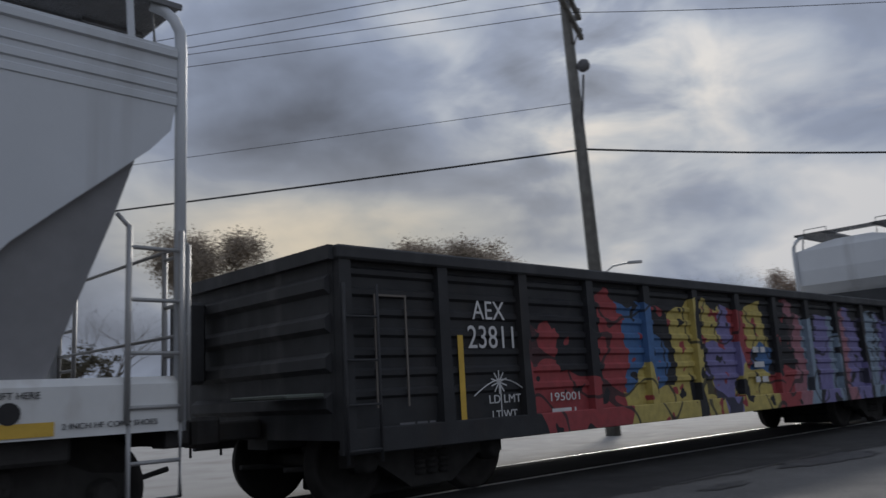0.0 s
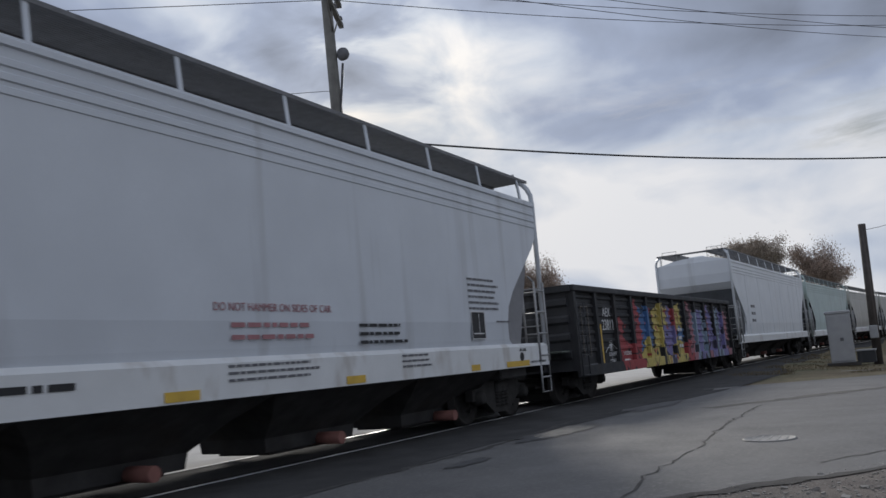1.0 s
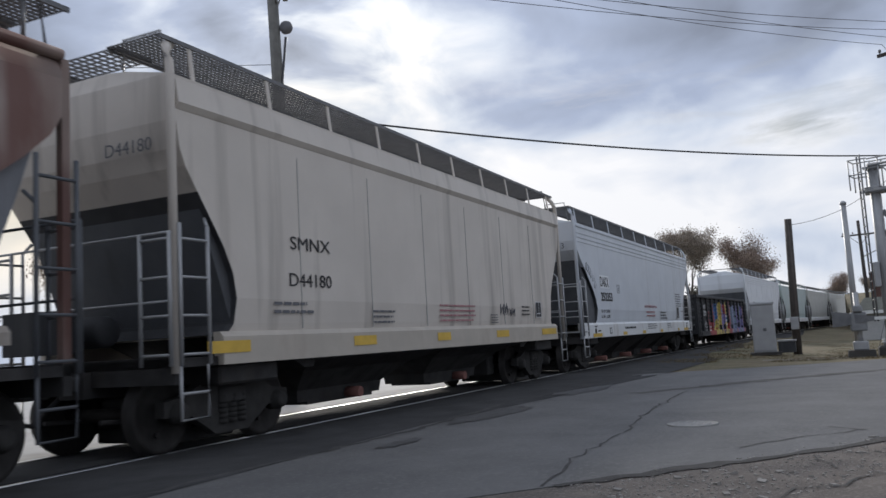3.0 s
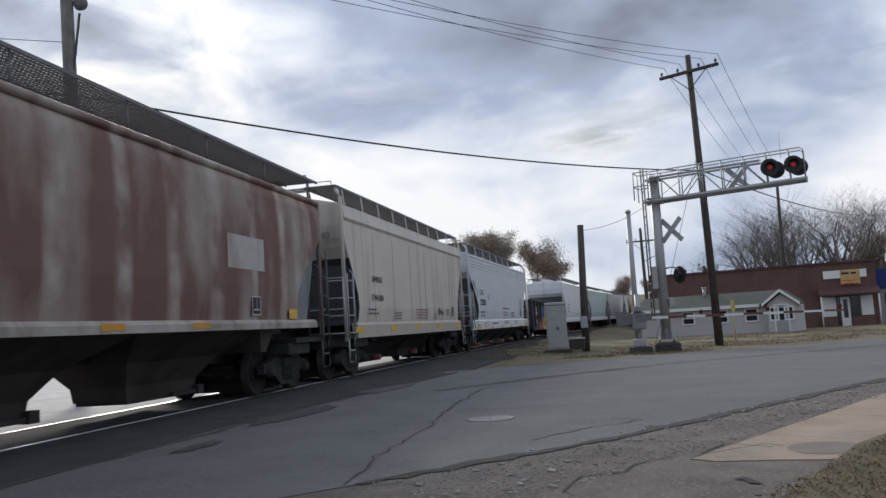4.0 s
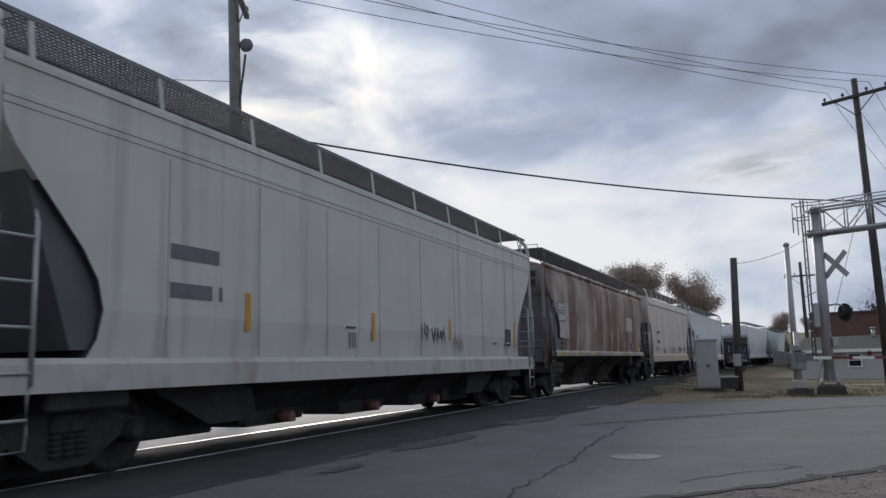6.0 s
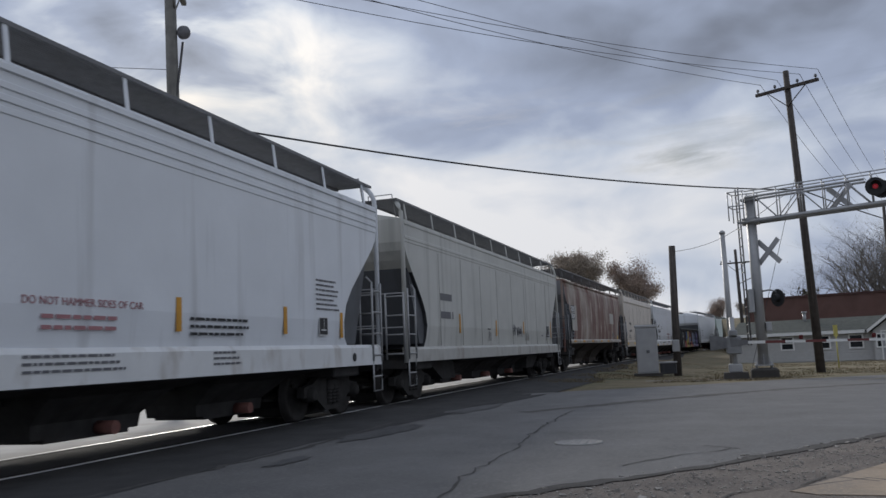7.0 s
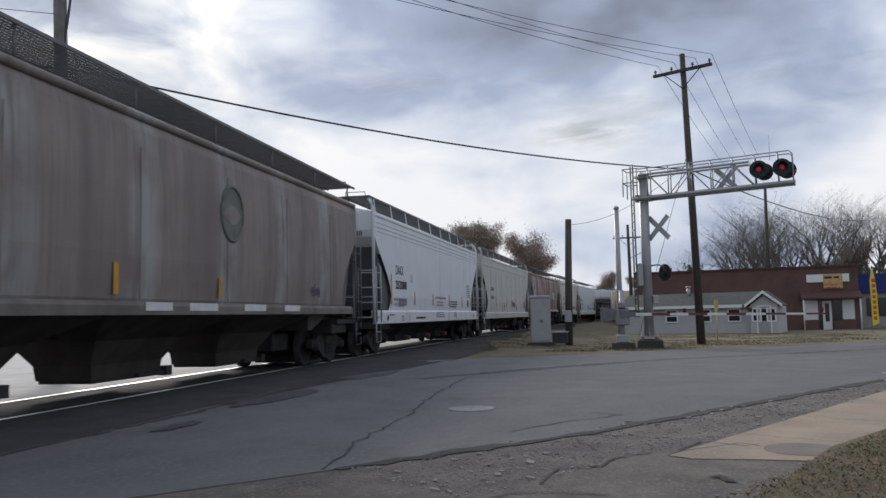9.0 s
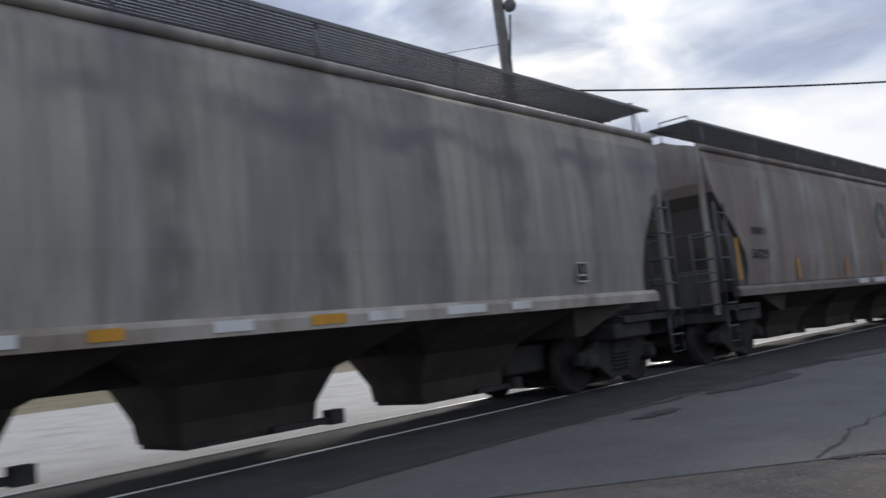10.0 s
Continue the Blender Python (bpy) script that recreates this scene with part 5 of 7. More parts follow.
    strips(c, X, ((7.4, 8.1), (8.6, 9.5), (10.5, 11.4), (12.3, 13.1)), 1.28, 1.40, sy, M_INKW, "white reflector strip")
    scribble(c, X(13.9), 1.5, 0.6, M_INKP, 35)
    end_marks(c, -H, "", "", 3.6)
    add_car(c, -103.49, 18.19)
    # last visible car
    H, X = 8.32, place(8.32, 0.33, 1.012)
    c = hopper(16.64, 4.11, 1.27, "round", M_DIRTY, M_SILLD, M_ENDT, M_UNDERB, "stained grey covered hopper car streaked with grime", sill_top=1.45, bay_width=3.35, bay_shift=0.55, cut=0.6)
    plate(c, 1.502, X(13.2), 1.64, 0.26)
    strips(c, X, ((5.4, 5.8), (7.4, 7.8), (9.2, 9.7), (10.4, 11.1), (11.6, 12.0)), 1.31, 1.41, sy, M_SILLW, "white reflector strip")
    strips(c, X, ((8.46, 8.9), (6.3, 6.6)), 1.31, 1.41, sy, M_ORANGE, "orange reflector strip")
    end_marks(c, -H, "", "", 3.6)
    add_car(c, -121.92, 16.64)


M_EMBLEM = material("faded_olive_emblem", (0.15, 0.152, 0.13), 0.65, var=0.35, scale=3, fine=20, bump=0.03)


def end_marks(c, x, a, b, z, patched=False):
    """Small reporting marks on the trailing end wall, read from behind the car."""
    for k, word in enumerate((a, b)):
        if word:
            size = 0.15 if patched else 0.22
            if patched:
                bm = bmesh.new()
                box(bm, x + 0.030, -1.12, z - 0.27 * k - 0.03, x + 0.075, -0.38, z - 0.27 * k + 0.15)
                part("paint_patch", bm, M_INK, c, "black repainted patch")
            text_part(word, size, x + 0.026, -0.42, z - 0.27 * k, M_INKW if patched else M_INKG, c, width=0.48 if patched else 0.55 if k == 0 else 0.72, rot=(90, 0, -90))


def scribble(c, x, z, size, mt, seed):
    """A quick spray tag: one wandering line."""
    rnd, bm = random.Random(seed), bmesh.new()
    px = x
    for k in range(4):
        pts, cx = [], px + k * size * 0.24
        for j in range(9):
            pts.append((cx + rnd.uniform(-0.10, 0.14) * size, -1.506, z + size * (0.1 + 0.5 * abs(math.sin(j * 1.7 + seed))) * rnd.uniform(0.7, 1.1)))
        tube(bm, pts, 0.006, 4)
    part("spray_tag", bm, mt, c, "scrawled grey spray tag")


# ---- poles and wires ----
def sag_line(a, b, sag, n=18):
    a, b = Vector(a), Vector(b)
    return [a.lerp(b, i / n) - Vector((0, 0, 4 * sag * (i / n) * (1 - i / n))) for i in range(n + 1)]


def wire(name, a, b, sag, r, mt, label):
    bm = bmesh.new()
    tube(bm, sag_line(a, b, sag), r, 5)
    return tagged(part(name, bm, mt), label, "cable", "overhead lines")


def utility_pole(base, top, r0, r1, label, arm=None, arm_z=(), wood=None):
    """A wooden pole, leaning as it does, with its crossarms along the horizontal way arm."""
    p = thing("utility_pole", pose(*base), label, "utility pole", "poles by the track")
    tip = Vector(top) - Vector(base)
    bm = bmesh.new()
    tube(bm, [(0, 0, -0.5), tip * 0.5, tip], [r0, (r0 + r1) / 2, r1], 14)
    part("shaft", bm, wood or M_POLE, p)
    for z in arm_z:
        d = Vector((*arm, 0)).normalized()
        c = tip * (z / tip.z)
        half = 1.25
        m = Matrix.Translation(c) @ Matrix.Rotation(math.atan2(d.y, d.x), 4, "Z")
        bm = bmesh.new()
        box(bm, -half, -0.06 - r1, -0.06, half, 0.06 - r1, 0.06, m, bev=0.01)
        for s in (-1, 1):
            tube(bm, [m @ Vector((s * 0.75, -r1, -0.05)), m @ Vector((0, -r1, -0.75))], 0.02, 6)
        cross = part("crossarm", bm, wood or M_POLE, p)
        for x in (-1.15, -0.45, 0.45, 1.15):
            bm = bmesh.new()
            lathe(bm, [(0.06, 0.015), (0.12, 0.03), (0.14, 0.06), (0.17, 0.06), (0.18, 0.04), (0.21, 0.055), (0.24, 0.02)], "z", (0, 0, 0), 10)
            part("insulator", bm, M_INKG, cross, m=m @ pose(x, -r1, 0))
    return p


def build_poles():
    a = utility_pole((15.53, 11.05, -0.1), (15.30, 11.28, 11.2), 0.175, 0.12, "tall weathered wooden pole with a bell-shaped lamp", (0.9, 0.44), (10.05, 10.6), M_POLEG)
    bm = bmesh.new()
    c = Vector((-0.15, 0.10, 8.6))
    tube(bm, [(-0.22, 0.10, 6.8), (-0.16, 0.0, 7.6), (-0.12, -0.05, 8.2), (-0.10, -0.08, 8.55)], 0.03, 6)
    part("conduit", bm, M_WIRE, a)
    bm = bmesh.new()
    lathe(bm, [(-0.12, 0.05), (-0.08, 0.14), (0.0, 0.165), (0.08, 0.13), (0.12, 0.05)], "x", (-0.09, -0.10, 8.78), 18)
    part("lamp_head", bm, M_INKG, a, "grey bell lamp head")
    bm = bmesh.new()
    tube(bm, [(0.1, -0.05, 10.6), (0.5, -0.3, 10.9), (0.9, -0.7, 11.25)], 0.03, 6)
    part("bracket", bm, M_WIRE, a)
    utility_pole((33.8, -3.95, -0.3), (33.72, -3.72, 11.5), 0.17, 0.11, "tall dark wooden pole with a crossarm beside the road", (-0.5, -0.87), (11.1,))
    short = utility_pole((33.98, 1.25, -0.2), (33.98, 1.10, 4.98), 0.16, 0.13, "short dark wooden pole beside the signal cabinet")
    bm = bmesh.new()
    box(bm, -0.30, -0.16, 0.95, -0.155, 0.12, 1.42, bev=0.02)
    part("meter_box", bm, M_SILVER, short, "pale metal meter box")
    p = thing("signal_pole", pose(35.99, -0.91, -0.3), "slim silver metal pole behind the gate", "pole", "poles by the track")
    bm = bmesh.new()
    tube(bm, [(0, 0, 0), (0, 0.0, 5.85)], [0.13, 0.10], 12)
    part("shaft", bm, M_SILVER, p)
    bm = bmesh.new()
    lathe(bm, [(5.85, 0.12), (5.95, 0.12), (6.0, 0.05)], "z", (0, 0, 0), 12)
    part("cap", bm, M_SILVER, p)
    far = utility_pole((69.95, -2.75, -0.7), (69.95, -2.65, 8.4), 0.16, 0.11, "distant wooden pole with a crossarm and a street lamp", (-0.2, -0.98), (8.0,))
    bm = bmesh.new()
    tube(bm, [(0, 0, 6.3), (0, -0.9, 6.7), (0, -1.3, 6.6)], 0.04, 6)
    lathe(bm, [(-0.1, 0.03), (-0.02, 0.2), (0.1, 0.1)], "z", (0, -1.4, 6.55), 12)
    part("street_lamp", bm, M_SILVER, far)
    utility_pole((83.4, -16.2, -0.8), (83.4, -16.4, 13.2), 0.2, 0.14, "tall wooden pole before the bare trees")
    lamp = thing("street_lamp", pose(32.6, 23.15, -0.1), "grey street lamp with a curved arm beyond the track", "street lamp")
    bm = bmesh.new()
    tube(bm, [(0, 0, 0), (0, 0, 6.4), (0.35, -0.5, 6.85), (0.8, -1.15, 6.95)], [0.09, 0.07, 0.05, 0.04], 8)
    part("shaft", bm, M_SILVER, lamp)
    bm = bmesh.new()
    box(bm, -0.1, -0.35, -0.07, 0.1, 0.35, 0.07, pose(0.92, -1.35, 6.95, 0, 0, 35), bev=0.03)
    part("lamp_head", bm, M_SILVER, lamp)
    # cables from pole to pole
    A, B = Vector((15.3, 11.2, 0)), Vector((33.75, -3.8, 0))
    d1, d2 = Vector((0.9, 0.44, 0)).normalized(), Vector((-0.5, -0.87, 0)).normalized()
    for k, x in enumerate((-1.15, -0.45, 0.45, 1.15)):
        a0 = A + d1 * x + Vector((0, 0, 11.0 if k % 2 else 10.3))
        b0 = B + d2 * x + Vector((0, 0, 11.25))
        wire("power_line", a0, b0, 0.35, 0.010, M_WIRE, "thin power line between wooden poles")
        wire("power_line", a0, Vector((-19, 60, 10.9 + 0.35 * k)), 0.5, 0.010, M_WIRE, "thin power line leading away from the tall pole")
        wire("power_line", b0, Vector((83.4, -16.4, 12.6)) + d2 * x * 1.2, 0.7, 0.010, M_WIRE, "thin power line towards the bare trees")
    j, q = Vector((15.4, 11.1, 6.62)), Vector((33.75, -3.85, 6.75))
    wire("telephone_cable", j, q, 0.40, 0.026, M_CABLE, "thick black cable slung between wooden poles")
    wire("telephone_cable", j, Vector((-19, 60, 6.1)), 0.3, 0.026, M_CABLE, "thick black cable leading away from the tall pole")
    wire("telephone_cable", q, Vector((83.4, -26.4, 9.4)), 0.9, 0.028, M_CABLE, "thick black cable towards the shops")
    wire("service_wire", (15.35, 11.2, 7.8), Vector((-19, 60, 7.4)), 0.3, 0.008, M_WIRE, "thin grey service wire overhead")
    wire("service_wire", (33.98, 1.1, 4.75), (35.99, -0.91, 5.4), 0.10, 0.010, M_WIRE, "thin slack wire between two short poles")
    wire("service_wire", (35.99, -0.91, 5.4), (33.75, -3.75, 7.0), 0.12, 0.010, M_WIRE, "thin slack wire to the tall pole")
    wire("guy_wire", (33.76, -3.8, 7.6), (37.0, -1.6, -0.3), 0.0, 0.010, M_WIRE, "thin guy wire of the tall pole")


M_OLDCONC = material("dark_weathered_concrete", (0.06, 0.055, 0.05), 0.9, var=0.25, scale=3, bump=0.4)


# ---- crossing signals ----
def hood_lamp(bm, c, way, r):
    """A round signal: black disc, hood and lens; returns the lens's pose."""
    d = Vector(way).normalized()
    m = Matrix.Translation(c) @ d.to_track_quat("X", "Z").to_matrix().to_4x4()

    def ring(x, rad, seg=18):
        return [m @ Vector((x, rad * math.cos(2 * math.pi * k / seg), rad * math.sin(2 * math.pi * k / seg))) for k in range(seg)]

    loft(bm, [ring(-0.02, r), ring(0.015, r)])
    loft(bm, [ring(-0.16, r * 0.42), ring(-0.02, r * 0.5)])
    rings = []
    for x in (0.01, 0.26):
        rings.append([m @ Vector((x * (0.55 + 0.45 * math.sin(a)), 0.165 * math.cos(a), 0.165 * math.sin(a))) for a in (math.pi * (-0.15 + 1.3 * k / 14) for k in range(15))])
    va, vb = [[bm.verts.new(p) for p in rr] for rr in rings]
    for k in range(14):
        bm.faces.new((va[k], va[k + 1], vb[k + 1], vb[k]))
    return m


def signal_light(parent, c, way, lit, r=0.30):
    bm = bmesh.new()
    m = hood_lamp(bm, c, way, r)
    s = part("signal_head", bm, M_CABLE, parent, "black round signal head with hood")
    bm = bmesh.new()
    lathe(bm, [(0.016, 0.085), (0.035, 0.08), (0.055, 0.05), (0.062, 0.01)], "x", (0, 0, 0), 16)
    part("lens", bm, M_LENS_ON if lit else M_LENS_OFF, s, "glowing red lens" if lit else "dark red lens", m=m)


def crossbuck(parent, c, way, size=1.22):
    d = Vector(way).normalized()
    m = Matrix.Translation(c) @ Matrix.Rotation(math.atan2(d.y, d.x) + math.pi / 2, 4, "Z")
    for a in (45, -45):
        bm = bmesh.new()
        box(bm, -size / 2, -0.012, -0.09, size / 2, 0.006 if a > 0 else 0.0, 0.09, m @ pose(0, 0.02 if a > 0 else 0, 0, 0, a, 0))
        part("crossbuck_blade", bm, M_SILVER if size > 1.1 else M_TRIM, parent, "white crossbuck blade")


def build_signals():
    mast = thing("cantilever_signal", pose(29.95, -1.74, -0.19), "silver cantilever railway signal with red lights", "railway signal")
    bm = bmesh.new()
    loft(bm, [rect(-0.45, 0.45, -0.45, 0.45, -0.1), rect(-0.43, 0.43, -0.43, 0.43, 0.26), rect(-0.36, 0.36, -0.36, 0.36, 0.32)])
    part("footing", bm, M_OLDCONC, mast)
    bm = bmesh.new()
    box(bm, -0.3, -0.3, 0.40, 0.3, 0.3, 0.44)
    for x in (-0.24, 0.24):
        for y in (-0.24, 0.24):
            tube(bm, [(x, y, 0.3), (x, y, 0.52)], 0.025, 6)
    for k in range(4):
        a = math.pi / 2 * k
        loft(bm, [[(math.cos(a) * r - math.sin(a) * w, math.sin(a) * r + math.cos(a) * w, z) for r, w, z in ((0.14, -0.01, 0.44), (0.23, -0.01, 0.44), (0.14, -0.01, 0.95))],
                  [(math.cos(a) * r - math.sin(a) * w, math.sin(a) * r + math.cos(a) * w, z) for r, w, z in ((0.14, 0.01, 0.44), (0.23, 0.01, 0.44), (0.14, 0.01, 0.95))]])
    part("base_plate", bm, M_SILVER, mast)
    bm = bmesh.new()
    tube(bm, [(0, 0, 0.44), (0, 0, 6.25)], [0.17, 0.165], 18)
    part("mast", bm, M_SILVER, mast)
    # arm truss, out over the road
    tip = Vector((28.75, -6.62, 0)) - Vector((29.95, -1.74, 0))
    L = tip.length
    m = Matrix.Rotation(math.atan2(tip.y, tip.x), 4, "Z")
    z0, z1 = 5.32, 6.28

    def pt(x, y, z):
        return m @ Vector((x, y, z + 0.03 * x))

    bm = bmesh.new()
    for y in (-0.3, 0.3):
        tube(bm, [pt(-0.35, y, z0), pt(L, y, z0)], 0.055, 8)
        tube(bm, [pt(-0.1, y, z1 - 0.12), pt(L * 0.72, y, z1 - 0.12)], 0.04, 8)
        tube(bm, [pt(-0.1, y, z1 + 0.10), pt(L - 0.15, y, z1 + 0.10), pt(L - 0.05, y, z1), pt(L - 0.05, y, z0)], 0.022, 6)
        for k in range(7):
            x = L * (k + 0.3) / 7
            tube(bm, [pt(x, y, z0), pt(x, y, z1 + 0.1)], 0.022, 6)
            if k < 5:
                xa, xb = (x, x + L / 7)
                tube(bm, [pt(xa, y, z0 if k % 2 else z1 - 0.12), pt(xb, y, z1 - 0.12 if k % 2 else z0)], 0.02, 6)
    for k in range(8):
        x = L * (k + 0.1) / 7.2
        tube(bm, [pt(x, -0.3, z0), pt(x, 0.3, z0)], 0.03, 6)
    part("arm_truss", bm, M_SILVER, mast)
    bm = bmesh.new()
    grating(bm, 0.2, L, -0.26, 0.26, 0, pitch=0.2, wires=5)
    bmesh.ops.transform(bm, matrix=m @ pose(0, 0, z0 + 0.07, 0, -1.7, 0), verts=bm.verts)
    part("walkway", bm, M_SILVER, mast)
    # clamp plates and the cage round the mast head
    for z in (5.28, 5.42, 6.1):
        bm = bmesh.new()
        box(bm, -0.26, -0.26, z - 0.03, 0.26, 0.26, z + 0.03, m)
        part("clamp_plate", bm, M_SILVER, mast)
    for x in (-0.5, 0.0):
        for y in (-0.36, 0.36):
            bar("cage_post", m @ Vector((x - 0.15, y, 5.4)), m @ Vector((x - 0.15, y, 6.4)), 0.02, M_SILVER, mast)
    for z in (5.9, 6.4):
        bar("cage_rail", m @ Vector((-0.65, -0.36, z)), m @ Vector((-0.65, 0.36, z)), 0.02, M_SILVER, mast)
        for y in (-0.36, 0.36):
            bar("cage_rail", m @ Vector((-0.65, y, z)), m @ Vector((-0.1, y, z)), 0.02, M_SILVER, mast)
    bm = bmesh.new()
    ml = Matrix.Rotation(math.radians(100), 4, "Z")
    for y in (-0.2, 0.2):
        tube(bm, [ml @ Vector((0.40, y, 1.1)), ml @ Vector((0.40, y, 6.55))], 0.028, 6)
    for k in range(18):
        tube(bm, [ml @ Vector((0.40, -0.2, 1.2 + 0.3 * k)), ml @ Vector((0.40, 0.2, 1.2 + 0.3 * k))], 0.02, 6)
    part("ladder", bm, M_GRATE, mast)
    facing = (-0.985, 0.10, 0)
    away = (0.985, -0.10, 0)
    crossbuck(mast, (-0.22, -0.46, 4.25), (-0.8, 0.6, 0), 1.12)
    crossbuck(mast, m @ Vector((L * 0.56, 0.36, 5.85)), (-0.8, 0.6, 0), 1.15)
    for x, lit in ((L * 0.78, True), (L * 0.925, True)):
        signal_light(mast, m @ Vector((x, -0.34, 5.98)), facing, lit)
        signal_light(mast, m @ Vector((x + 0.14, 0.34, 5.98)), away, False)
    signal_light(mast, (-0.1, -0.62, 2.66), (0.6, -0.75, 0), False)
    bm = bmesh.new()
    tube(bm, [(0, 0, 2.9), (-0.05, -0.4, 2.95), (-0.08, -0.62, 2.85)], 0.03, 8)
    part("bracket", bm, M_SILVER, mast)
    for nm, q in (("junction_box", (-0.17, -0.35, 1.55, 0.17, -0.17, 1.85)), ("bell_box", (-0.3, 0.14, 2.2, 0.1, 0.32, 3.0))):
        bm = bmesh.new()
        box(bm, *q, bev=0.02)
        part(nm, bm, M_SILVER, mast)
    bar("antenna", m @ Vector((L * 0.85, 0, 6.3)), m @ Vector((L * 0.85, 0, 7.2)), 0.008, M_SILVER, mast)
    # lowered gate
    gate = thing("crossing_gate", pose(29.25, -0.8, -0.18), "silver gate mechanism with a lowered red and white striped arm", "crossing gate")
    bm = bmesh.new()
    loft(bm, [rect(-0.42, 0.42, -0.42, 0.42, -0.1), rect(-0.38, 0.38, -0.38, 0.38, 0.22)])
    part("footing", bm, M_OLDCONC, gate)
    bm = bmesh.new()
    tube(bm, [(0, 0, 0.2), (0, 0, 2.05)], 0.085, 12)
    box(bm, -0.22, -0.22, 0.22, 0.22, 0.22, 0.5, bev=0.03)
    part("post", bm, M_SILVER, gate)
    bm = bmesh.new()
    box(bm, -0.28, -0.24, 0.82, 0.24, 0.24, 1.42, bev=0.04)
    box(bm, -0.34, -0.14, 1.42, 0.10, 0.14, 1.62, bev=0.03)
    part("mechanism_box", bm, M_DULLMETAL, gate)
    arm_end = Vector((28.2, -6.9, 0.98)) - Vector((29.25, -0.8, -0.18))
    mm = Matrix.Translation((0, -0.2, 1.20)) @ Matrix.Rotation(math.atan2(arm_end.y, arm_end.x), 4, "Z") @ Matrix.Rotation(math.radians(1.0), 4, "Y")
    bm = bmesh.new()
    for s in (-1, 1):
        loft(bm, [[mm @ Vector(p) for p in ((-0.9, s * 0.32, -0.25), (-0.9, s * 0.36, -0.25), (-0.9, s * 0.36, 0.25), (-0.9, s * 0.32, 0.25))],
                  [mm @ Vector(p) for p in ((0.3, s * 0.26, -0.06), (0.3, s * 0.30, -0.06), (0.3, s * 0.30, 0.06), (0.3, s * 0.26, 0.06))]])
    part("counterweight", bm, M_GRATE, gate)
    La = arm_end.length
    for k in range(10):
        x0, x1 = 0.2 + (La - 0.2) * k / 10, 0.2 + (La - 0.2) * (k + 1) / 10
        bm = bmesh.new()
        w = 0.048 - 0.002 * k
        box(bm, x0, -0.02, -w, x1, 0.02, w, mm)
        part("gate_arm", bm, M_REDS if k % 2 else M_TRIM, gate, "red stripe" if k % 2 else "white stripe")
    for x in (1.9, 4.0, La - 0.15):
        bm = bmesh.new()
        box(bm, x - 0.06, -0.05, 0.06, x + 0.06, 0.05, 0.2, mm, bev=0.015)
        part("gate_lamp", bm, M_LENS_OFF, gate)
    # signal cabinet and low box
    cab = thing("signal_cabinet", pose(33.0, 2.3, -0.08, 0, 0, 4), "tall pale metal signal cabinet beside the track", "cabinet")
    bm = bmesh.new()
    box(bm, -0.35, -0.40, 0.05, 0.35, 0.40, 1.82, bev=0.02)
    box(bm, -0.38, -0.43, 1.80, 0.38, 0.43, 1.92, bev=0.03)
    body = part("body", bm, M_SILVER, cab)
    bm = bmesh.new()
    box(bm, -0.372, -0.36, 0.12, -0.352, 0.36, 1.74, bev=0.006)
    part("door", bm, M_SILVER, cab)
    bm = bmesh.new()
    box(bm, -0.41, -0.10, 0.84, -0.373, 0.02, 0.95, bev=0.01)
    part("handle", bm, M_INKG, cab)
    bm = bmesh.new()
    box(bm, -0.5, -0.55, -0.05, 0.5, 0.55, 0.05)
    part("plinth", bm, M_OLDCONC, cab)
    low = thing("battery_box", pose(33.2, 1.55, -0.08), "low black battery box with a pale lid beside the cabinet", "box")
    bm = bmesh.new()
    box(bm, -0.25, -0.3, 0, 0.25, 0.3, 0.42, bev=0.02)
    part("body", bm, M_BLACK, low)
    bm = bmesh.new()
    box(bm, -0.28, -0.33, 0.42, 0.28, 0.33, 0.47)
    part("lid", bm, M_SILVER, low)
    # slim yellow marker post
    yp = thing("marker_post", pose(39.6, -5.35, -0.32), "slim yellow marker post in the grass", "post")
    bm = bmesh.new()
    tube(bm, [(0, 0, 0), (0, 0, 1.5)], 0.028, 8)
    loft(bm, [rect(-0.02, 0.02, -0.09, 0.09, 1.4), rect(-0.02, 0.02, -0.09, 0.09, 1.9)])
    part("shaft", bm, M_MARKER, yp)


# ---- buildings ----
def window_unit(parent, m, w, h, mt_frame=None, name="window"):
    """A framed window in the xz plane of m, facing -y."""
    bm = bmesh.new()
    f = 0.09
    for a in ((-w / 2, 0, -w / 2 + f, h), (w / 2 - f, 0, w / 2, h), (-w / 2 + f, 0, w / 2 - f, f), (-w / 2 + f, h - f, w / 2 - f, h), (-w / 2 + f, h / 2 - 0.03, w / 2 - f, h / 2 + 0.03)):
        box(bm, a[0], -0.06, a[1], a[2], 0.02, a[3], m)
    win = part(name, bm, mt_frame or M_TRIM, parent)
    bm = bmesh.new()
    box(bm, -w / 2 + f, -0.02, f, w / 2 - f, 0.0, h - f, m)
    part("pane", bm, M_GLASSD, win)


